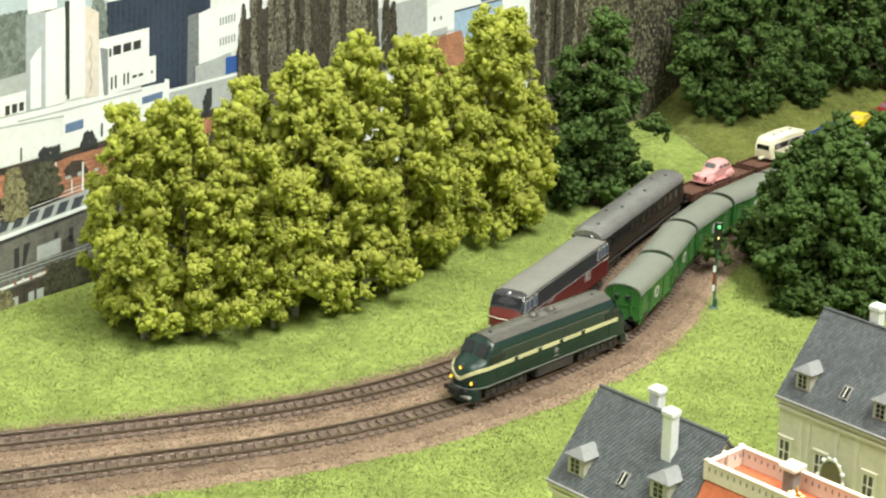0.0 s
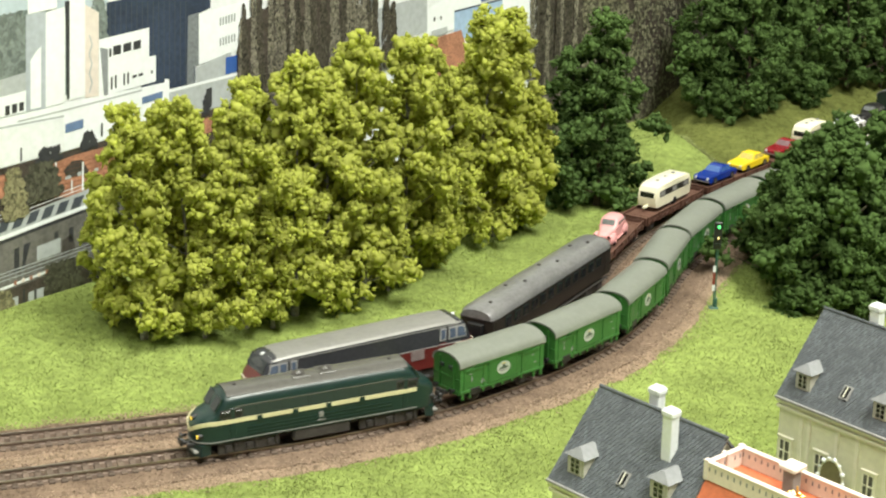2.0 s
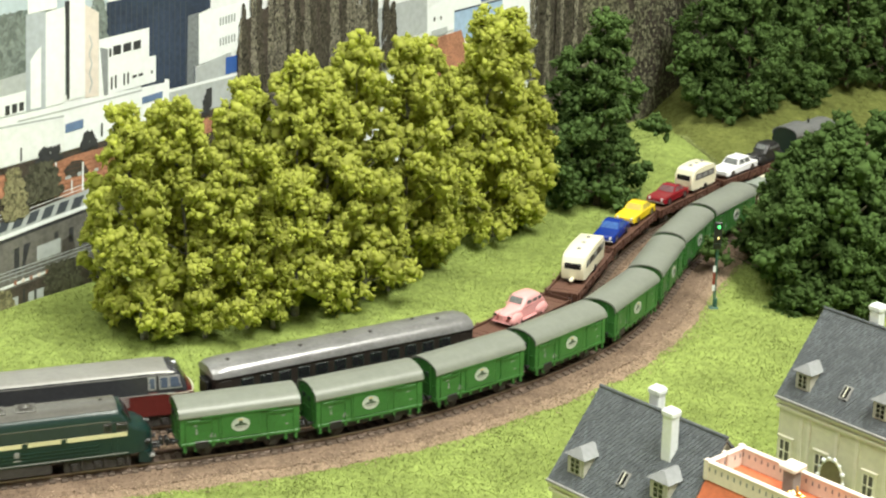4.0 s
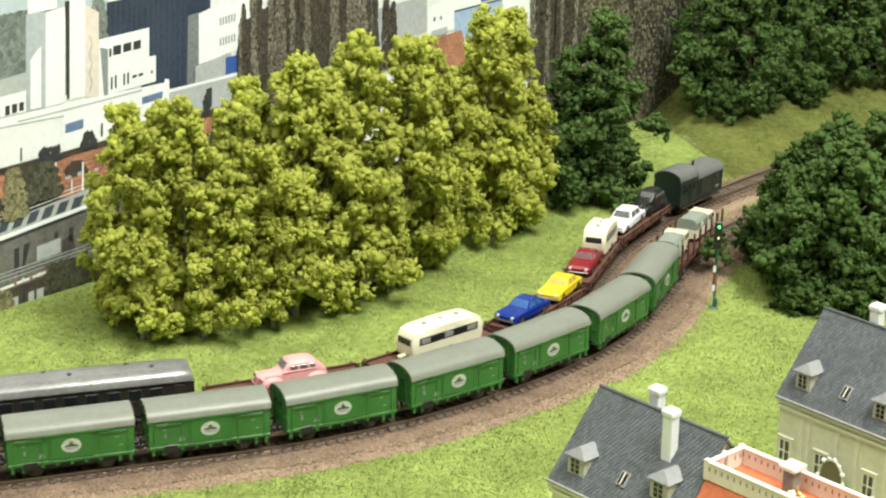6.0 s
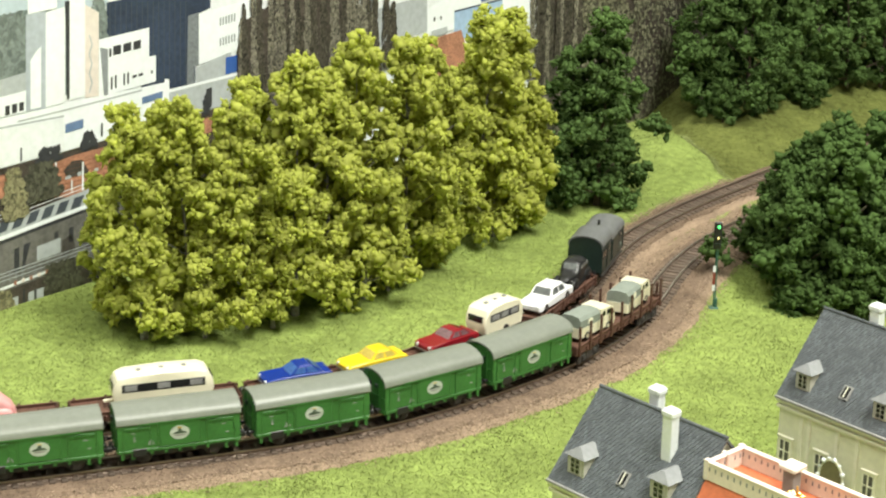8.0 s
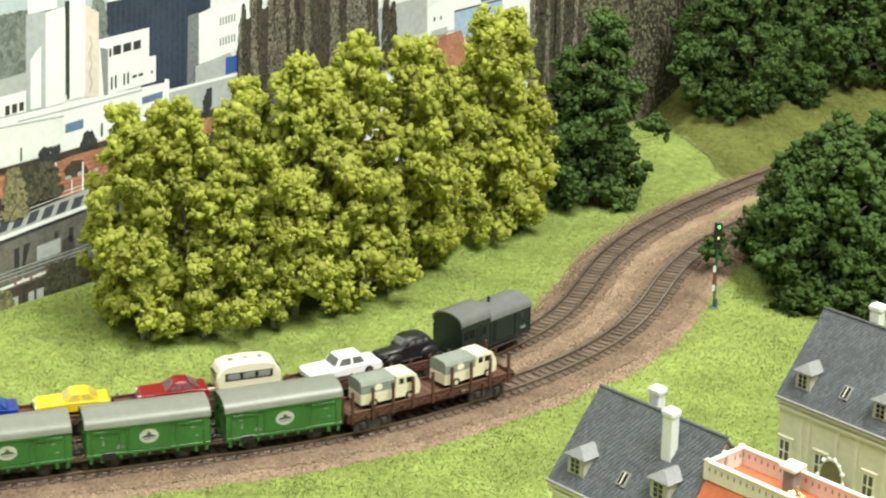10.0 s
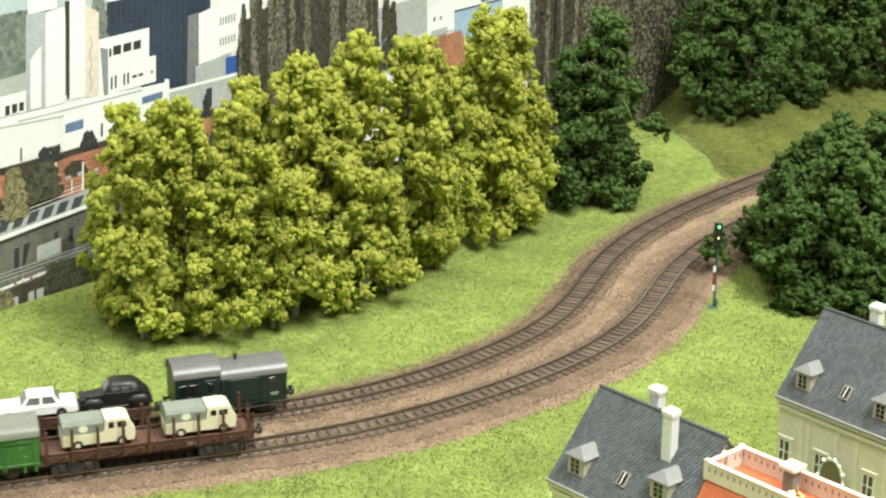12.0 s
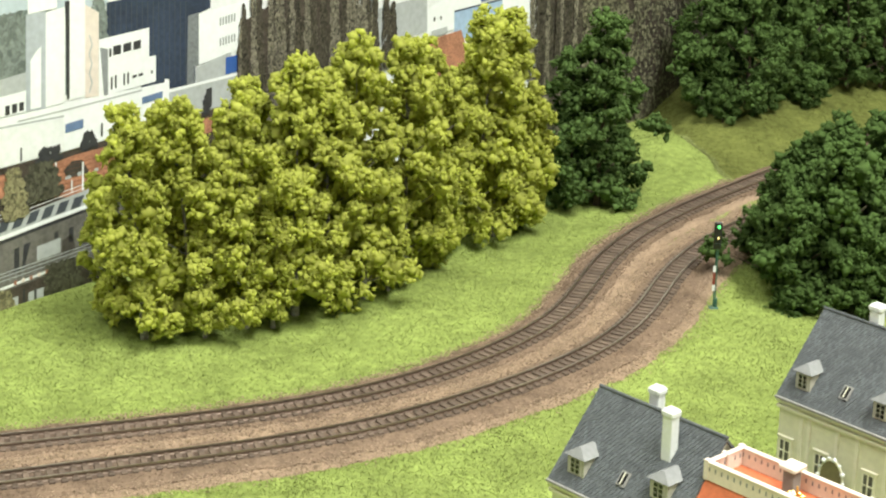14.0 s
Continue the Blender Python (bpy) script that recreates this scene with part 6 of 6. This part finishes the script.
printed_foliage(PR_SHRUB, 11, 534.9, 657.6, -30.5, 101.1, 3200, 2.0, 0.2, 41)
printed_foliage(PR_POPLAR, 11, 634.6, 1018.6, -43.9, 84.0, 3500, 3.5, 0.1, 42)


# ---- houses in front of the lawn ----
def house(label, x0, y0, turn, L, half, ze, zr, dormers, skylights, chimneys, windows, base=-5.0):
    t = thing("town_house", label, "house", "town houses")
    k = (zr - ze) / half
    wy = half - 1.6
    prof = [(-wy, base), (wy, base), (wy, ze + 1.2), (0, zr - 1.0), (-wy, ze + 1.2)]
    part("wall", extrude_x(bmesh.new(), prof, 0.8, L - 0.8), PLASTER, t)
    for sgn in (-1, 1):
        part("cornice", B(-0.2, L + 0.2, *sorted((sgn * (wy - 0.3), sgn * (wy + 1.2))), ze - 4.6, ze - 3.2, 0.2), STONE, t)
        part("eave_moulding", B(-0.4, L + 0.4, *sorted((sgn * (wy - 0.3), sgn * (wy + 1.9))), ze - 1.8, ze - 0.5, 0.2), STONE, t)
        part("gutter", B(-0.6, L + 0.6, *sorted((sgn * (half - 0.3), sgn * (half + 0.9))), ze - 0.6, ze + 0.4, 0.2), GREYSTONE, t)
        q = [(sgn * (half + 0.4), ze - 0.4), (0, zr), (0, zr - 1.2), (sgn * (half - 0.9), ze - 0.6)]
        slope = part("roof_slope", extrude_x(bmesh.new(), q, -0.5, L + 0.5), SLATE, t)
        # slates, course by course, each a thin tilted tile
        ln = math.hypot(half, zr - ze)
        dx, dn = sgn * half / ln, -(zr - ze) / ln
        nrm = Vector((0, sgn * (zr - ze) / ln, half / ln))
        rng = np.random.default_rng(5)
        V, F = [], []
        nc = int(ln / 1.55)
        for c in range(nc):
            u0, u1 = ln * c / nc, ln * (c + 1) / nc + 0.25
            nx = int(L / 1.6)
            for i in range(nx):
                a = -0.4 + (L + 0.8) * (i + 0.5 * (c % 2)) / nx
                b = min(a + (L + 0.8) / nx - 0.12, L + 0.4)
                h = 0.13 + rng.uniform(0, 0.10)
                m = len(V)
                um, mid, ue = u0 + (u1 - u0) * 0.35, (a + b) / 2, min(u1 + 0.5, ln)
                for xx, uu, hh in ((a, u0, 0.05), (b, u0, 0.05), (b, um, h), (mid, ue, h + 0.12), (a, um, h), (mid, ue, 0.0), (b, um, 0.0), (a, um, 0.0)):
                    V.append(tuple((Vector((xx, dx * uu, zr + dn * uu)) + nrm * hh) * MM))
                F += [(m, m + 1, m + 2, m + 3, m + 4), (m + 2, m + 6, m + 5, m + 3), (m + 3, m + 5, m + 7, m + 4)]
        me = bpy.data.meshes.new("slate_cladding")
        me.from_pydata(V, [], F)
        me.materials.append(SLATE_PIECE)
        s = tagged(new("slate_cladding", me), kind="stuff")
        s.parent = slope
    part("ridge_cap", rod(bmesh.new(), (-0.6, 0, zr + 0.1), (L + 0.6, 0, zr + 0.1), 0.7, 8), SLATE, t)
    for x, fr, w in dormers:
        z0 = zr - k * fr
        d = part("dormer", B(x - w / 2, x + w / 2, -fr, -fr + 7.5, z0 - 0.5, z0 + 7.6, 0.1), DORMER_WALL, t)
        part("dormer_roof", loft(bmesh.new(), [[(x - w / 2 - 1.1, -fr - 1.0, z0 + 7.4), (x + w / 2 + 1.1, -fr - 1.0, z0 + 7.4), (x + w / 2 + 1.1, -fr + 8.5, z0 + 7.4), (x - w / 2 - 1.1, -fr + 8.5, z0 + 7.4)], [(x - 0.6, -fr + 1.8, z0 + 10.4), (x + 0.6, -fr + 1.8, z0 + 10.4), (x + 0.6, -fr + 10.5, z0 + 10.4), (x - 0.6, -fr + 10.5, z0 + 10.4)]]), DORMER_ROOF, d)
        fr_ = part("dormer_window", B(x - w * 0.34, x + w * 0.34, -fr - 0.35, -fr + 0.1, z0 + 0.6, z0 + 6.8, 0.1), DORMER_WALL, d)
        for sx in (-1, 1):
            for zz in (0, 1, 2):
                a = part("dormer_pane", B(*sorted((x + sx * 0.25, x + sx * w * 0.25)), -fr - 0.45, -fr - 0.2, z0 + 1.2 + 1.85 * zz, z0 + 2.7 + 1.85 * zz), GLASS, d)
    for x, fr in skylights:
        ln = math.hypot(1, k)
        up, nn = Vector((0, 1, k)) / ln, Vector((0, -k, 1)) / ln
        c = Vector((x, -fr, zr - k * fr))
        for nm, w, h, e, m in (("skylight", 2.0, 2.8, 0.8, GREYSTONE), ("skylight_pane", 1.3, 2.1, 1.1, GLASS)):
            pts = [c + Vector((sx * w, 0, 0)) + up * (sy * h) for sx, sy in ((-1, -1), (1, -1), (1, 1), (-1, 1))]
            part(nm, loft(bmesh.new(), [[tuple(q) for q in pts], [tuple(q + nn * e) for q in pts]]), m, t)
        part("skylight_bar", loft(bmesh.new(), [[tuple(c + Vector((sx * 0.2, 0, 0)) + up * (sy * 2.3) + nn * e) for sx, sy in ((-1, -1), (1, -1), (1, 1), (-1, 1))] for e in (0.9, 1.25)]), STONE, t)
    for x, fr, h in chimneys:
        z0 = zr - k * abs(fr)
        c = part("chimney", B(x - 2.2, x + 2.2, -fr - 2.0, -fr + 2.0, z0 - 4, z0 + h, 0.25), WHITE, t, "white rendered chimney")
        part("chimney_cap", B(x - 2.7, x + 2.7, -fr - 2.5, -fr + 2.5, z0 + h - 2.6, z0 + h - 0.4, 0.4), WHITE, c)
    for x, zb, zt in windows:
        y = -wy
        sur = part("window_surround", B(x - 3.2, x + 3.2, y - 0.9, y + 0.1, zb - 1.2, zt + 1.2, 0.2), STONE, t)
        part("window_lintel", B(x - 3.8, x + 3.8, y - 1.3, y + 0.1, zt + 1.0, zt + 1.9, 0.25), STONE, sur)
        fr_ = part("window", B(x - 2.1, x + 2.1, y - 1.0, y - 0.3, zb, zt, 0.1), HOUSEGLASS, t)
        part("window_bar", B(x - 0.3, x + 0.3, y - 1.2, y - 0.7, zb, zt), STONE, fr_)
        for f in (0.36, 0.68):
            part("window_bar", B(x - 2.4, x + 2.4, y - 1.2, y - 0.7, zb + (zt - zb) * f - 0.25, zb + (zt - zb) * f + 0.25), STONE, fr_)
        for sx in (-1, 1):
            if x + sx * 6.6 < 2:
                continue
            part("pilaster", B(x + sx * 6.6 - 0.8, x + sx * 6.6 + 0.8, y - 0.5, y + 0.1, 0, ze - 4.6, 0.15), STONE, t)
    t.matrix_basis = at(x0, y0, 0, turn)
    return t


DORMER_WALL = mat("dormer_beige", (0.42, 0.41, 0.35), 0.75, var=0.1)
HOUSEGLASS = mat("dull_house_window", (0.085, 0.085, 0.07), 0.3, var=0.3)
SLATE_PIECE = mat("slate_piece", (0.08, 0.091, 0.1), 0.6, var=0.15, scale=60, island=0.22)
DORMER_ROOF = mat("dormer_lead", (0.22, 0.23, 0.235), 0.6, var=0.12)
house("narrow town house with dark slate roof and white chimneys", 58, 592, -47.8, 58, 26, 51, 80, [(9.8, 22.4, 8.0), (46.0, 19.5, 8.0)], [(29.3, 18.4)], [(21.5, -6.0, 12.0), (40.5, 8.6, 17.0)], [(8, 26, 40), (24, 26, 40), (40, 26, 40)])
house("pale green plastered town house with dark slate roof", 149.4, 648.2, -49.2, 95, 26, 60, 90, [(9.0, 22.3, 7.0), (45.0, 22.3, 7.0), (80, 22.3, 7)], [(27.0, 18.9)], [(22.0, -3, 11.0)], [(5.0, 29.5, 42.5), (22.0, 29.5, 42.5), (44.5, 29.5, 42.5), (62, 29.5, 42.5)])

terrace = thing("terrace_house", "orange tiled house with a white balustraded roof terrace", "house", "town houses")
x0, x1, yf, yb, zt = 60.0, 112.0, -10.5, 7.5, 68.4
bm = loft(bmesh.new(), [[(x0 - 1 - 9 * f, yf - 16 * f, zt - 26 * f), (x1 + 4 * f, yf - 16 * f, zt - 26 * f), (x1 + 4 * f, yb + 12 * f, zt - 26 * f), (x0 - 1 - 9 * f, yb + 12 * f, zt - 26 * f)] for f in (0.0, 0.35, 0.7, 1.0)])
part("mansard_roof", bm, TILE_ORANGE, terrace, "orange tiled mansard roof")
part("wall", B(x0 - 6, x1 + 3, yf - 14, yb + 10, -5, zt - 25), PLASTER, terrace)
part("terrace_floor", B(x0, x1, yf + 0.8, yb - 0.8, zt - 0.2, zt + 0.4), TILE_ORANGE, terrace)
for a, b, c, d in ((x0 - 1, x1, yf - 0.5, yf + 0.7), (x0 - 1, x1, yb - 0.7, yb + 0.5), (x0 - 1, x0 + 0.2, yf + 0.8, yb - 0.8)):
    bal = part("parapet", B(a, b, c, d, zt, zt + 6.2, 0.1), TERRACE, terrace, "white pierced parapet")
    part("coping", B(a - 0.4, b + 0.4, c - 0.4, d + 0.4, zt + 6.1, zt + 7.0, 0.2), TERRACE, bal)
    n = int(max(b - a, d - c) / 2.6)
    for i in range(n):
        f = (i + 0.5) / n
        if b - a > d - c:
            px, py = a + (b - a) * f, (c + d) / 2
            bm = B(px - 0.3, px + 0.3, c - 0.08, d + 0.08, zt + 3.4, zt + 5.0, 0.05)
        else:
            px, py = (a + b) / 2, c + (d - c) * f
            bm = B(a - 0.08, b + 0.08, py - 0.3, py + 0.3, zt + 3.4, zt + 5.0, 0.05)
        part("parapet_opening", bm, DORMER_ROOF, bal)
    for px in (a, b):
        part("parapet_post", B(px - 1.0, px + 1.0, (c + d) / 2 - 1.0, (c + d) / 2 + 1.0, zt, zt + 7.4, 0.2), TERRACE, bal)
ch = part("chimney_block", B(83.2, 87.6, -1.5, 3.0, zt, zt + 10.0, 0.3), GREYSTONE, terrace, "grey rendered chimney block")
part("chimney_cap", B(82.0, 88.8, -2.7, 4.2, zt + 10.0, zt + 11.8, 0.4), TERRACE, ch)
bm = bmesh.new()
for i in range(9):
    a = i * 0.7
    bmesh.ops.create_icosphere(bm, subdivisions=1, radius=0.9, matrix=Matrix.Translation((92 + 2.6 * math.cos(a), -5 + 2.6 * math.sin(a), zt + 2.5 + 0.5 * i)))
rod(bm, (92, -5, zt), (92, -5, zt + 8), 0.9, 8, 0.3)
part("gilded_finial", bm, GOLD, terrace, "gilded roof ornament")
terrace.matrix_basis = at(58, 592, 0, -47.8)

# oval sign standing before the pale house
sign = thing("oval_sign", "dull olive oval sign in an ornate pale frame", "sign")
ring = [(5.0 * math.cos(a), 7.4 * math.sin(a)) for a in np.linspace(0, 2 * math.pi, 32, endpoint=False)]
part("frame", loft(bmesh.new(), [[(x * s, y, z * s) for x, z in ring] for y, s in ((0.0, 1.12), (-0.8, 1.12), (-0.8, 1.0), (0, 1.0))]), STONE, sign)
part("panel", loft(bmesh.new(), [[(x, y, z) for x, z in ring] for y in (-0.1, -0.6)]), mat("olive_panel", (0.17, 0.15, 0.08), 0.6), sign)
bm = bmesh.new()
for i in range(14):
    a = i * 2 * math.pi / 14
    bmesh.ops.create_icosphere(bm, subdivisions=1, radius=0.8 + 0.3 * (i % 2), matrix=Matrix.Translation((5.9 * math.cos(a), -0.8, 8.6 * math.sin(a))))
part("scrollwork", bm, WHITE, sign)
part("post", rod(bmesh.new(), (0, 0.2, -41), (0, 0.2, -7), 0.8, 8), STONE, sign)
c49 = math.radians(-49.2)
sign.matrix_basis = at(151 + 29.5 * math.cos(c49) + 29.5 * math.sin(c49), 649 + 29.5 * math.sin(c49) - 29.5 * math.cos(c49), 36.5, -49.2)

# ---- colour-light signal beside the front track ----
sig = thing("railway_signal", "slim green colour-light signal showing green over amber", "signal")
part("base", B(-2.6, 2.6, -2.6, 2.6, -1.5, 0.6, 0.3), MAST_GREEN, sig)
part("cabinet", B(0.4, 1.9, -0.7, 0.7, 0, 5.5, 0.2), MAST_GREEN, sig)
part("mast", rod(bmesh.new(), (0, 0, 0), (0, 0, 42), 0.5, 10), MAST_GREEN, sig)
plate = part("mast_plate", B(-1.3, 0.0, -0.9, -0.5, 10.0, 24.0, 0.1), SIGNALRED, sig, "red and white mast plate")
part("white_field", B(-1.35, 0.05, -1.0, -0.4, 10.0, 13.4, 0.1), WHITE, plate)
part("white_field", B(-1.35, 0.05, -1.0, -0.4, 20.6, 24.0, 0.1), WHITE, plate)
part("head", B(-2.1, 2.1, -1.2, 0.9, 33.5, 48.6, 0.9, 3), BLACK, sig, "black signal head")
part("ladder", B(0.7, 1.1, 0.2, 0.5, 2, 36), MAST_GREEN, sig)
for x, z, m, r in ((0.2, 46.2, GREENLIGHT, 0.8), (0.2, 40.0, AMBERLIGHT, 0.6), (-0.9, 40.2, BLACKGREEN, 0.6), (-0.9, 36.6, BLACKGREEN, 0.6), (0.9, 36.6, BLACKGREEN, 0.6)):
    part("lamp", rod(bmesh.new(), (x, -1.9, z), (x, -1.0, z), r, 14), m, sig)
sig.matrix_basis = at(145.8, 894.7, -4, 0)


# ---- turf: short fibres over the ground, leaving the track beds free ----
def build_grass():
    rng = np.random.default_rng(8)
    n = 420000
    y = 600 + 850 * rng.uniform(0, 1, n) ** 1.25
    x = (rng.uniform(-0.29, 0.29, n)) * (y + 60) + 20
    db, sb = BACK.away(x, y)
    df, _ = FRONT.away(x, y)
    wob = np.array([noise.noise((a * 0.06, b * 0.06, 5.0)) * 5 + noise.noise((a * 0.25, b * 0.25, 2.0)) * 3 for a, b in zip(x, y)])
    keep = (db > 15 + wob + rng.exponential(1.5, n) - 2) | (df < -27 - wob - rng.exponential(1.5, n) + 2)
    wall = (x - BD0[0]) * 437 - (y - BD0[1]) * 389 > 600
    keep &= wall
    x, y = x[keep], y[keep]
    n = len(x)
    z = rise(x, y)
    for on, name, material, label in ((~meadow(x, y), "grass", GRASS, "short light green turf fibres on the lawn"), (meadow(x, y), "meadow_grass", SHADED_OLIVE_TURF, "olive green turf fibres on the bank, darkened for the trees' shade")):
        turf(name, material, label, x[on], y[on], z[on], rng)


def build_crest():
    """Pale fibres along the crest between the mound and the bank."""
    rng = np.random.default_rng(18)
    n = 2600
    y = rng.uniform(1122, 1225, n)
    x = 190 - (y - 1140) * 0.25 + rng.normal(0, 1.1, n) - 1.0 + 1.5 * np.sin(y * 0.13)
    turf("crest_grass", CREST, "pale turf along the crest of the mound", x, y, rise(x, y) + 0.3, rng)


def turf(name, material, label, x, y, z, rng):
    n = len(x)
    h = rng.uniform(0.2, 1.0, n)
    a = rng.uniform(0, 6.28, n)
    lean = rng.uniform(0.3, 1.9, n)
    w = rng.uniform(0.22, 0.5, n)
    b = a + rng.uniform(0.8, 2.2, n)
    V = np.zeros((n, 3, 3))
    V[:, 0] = np.stack([x - w * np.cos(b), y - w * np.sin(b), z - 0.3], 1)
    V[:, 1] = np.stack([x + w * np.cos(b), y + w * np.sin(b), z - 0.3], 1)
    V[:, 2] = np.stack([x + lean * np.cos(a), y + lean * np.sin(a), z + h], 1)
    me = bpy.data.meshes.new(name)
    me.vertices.add(3 * n)
    me.vertices.foreach_set("co", (V * MM).ravel())
    me.loops.add(3 * n)
    me.loops.foreach_set("vertex_index", np.arange(3 * n, dtype=np.int32))
    me.polygons.add(n)
    me.polygons.foreach_set("loop_start", np.arange(0, 3 * n, 3, dtype=np.int32))
    me.update(calc_edges=True)
    me.materials.append(material)
    tagged(new(name, me), label, "grass", kind="stuff")


build_grass()
build_crest()


# ---- loose grains: brown over the beds, pale along their edges ----
def grains(name, material, label, spans, n, r, seed):
    rng = np.random.default_rng(seed)
    P = []
    for track, o0, o1, spread, share in spans:
        m = int(n * share)
        s = rng.uniform(-60, 600, m)
        o = rng.uniform(o0, o1, m) + rng.normal(0, spread, m)
        for a, b in zip(s, o):
            if abs(b) < 9.2:
                continue
            q = track.off(a, b)
            P.append((q[0], q[1], -2.55 - 0.05 * max(0, abs(b) - 22) + rng.uniform(-0.15, 0.15)))
    P = np.array(P)
    tagged(new(name, clumps(name, P, rng.uniform(0.5, 1.3, len(P)) * r, material, rng)), label, "gravel", kind="stuff")


grains("ballast_grain", mat("ballast_grain", (0.17, 0.12, 0.087), 0.95, island=0.4, spec=0.1), "fine brown ballast grains", [(FRONT, -15, 23, 1.5, 0.5), (BACK, -15, 14, 1.5, 0.5)], 34000, 0.30, 21)
grains("sand_grain", mat("sand_grain", (0.38, 0.29, 0.21), 0.95, island=0.3, spec=0.1), "pale sandy grains along the track beds", [(FRONT, 20, 28, 3.0, 0.45), (BACK, -18, -14, 2.0, 0.2), (FRONT, -22, -15, 2.5, 0.35)], 30000, 0.30, 22)


# ---- what moves ----
def stock_rows(track, s0, speed, base, z, turn):
    rows = []
    for k in range(57):
        t = k * 0.25
        s = s0 - speed * t
        a, b = track.point(s - base), track.point(s + base)
        c, d = (a + b) / 2, a - b
        rows.append((t, at(c[0], c[1], z, math.degrees(math.atan2(d[1], d[0])) + turn)))
    return rows


def motions():
    for ob, track, s0, speed, base, z, turn in STOCK:
        walk(ob, stock_rows(track, s0, speed, base, z, turn))


motions()
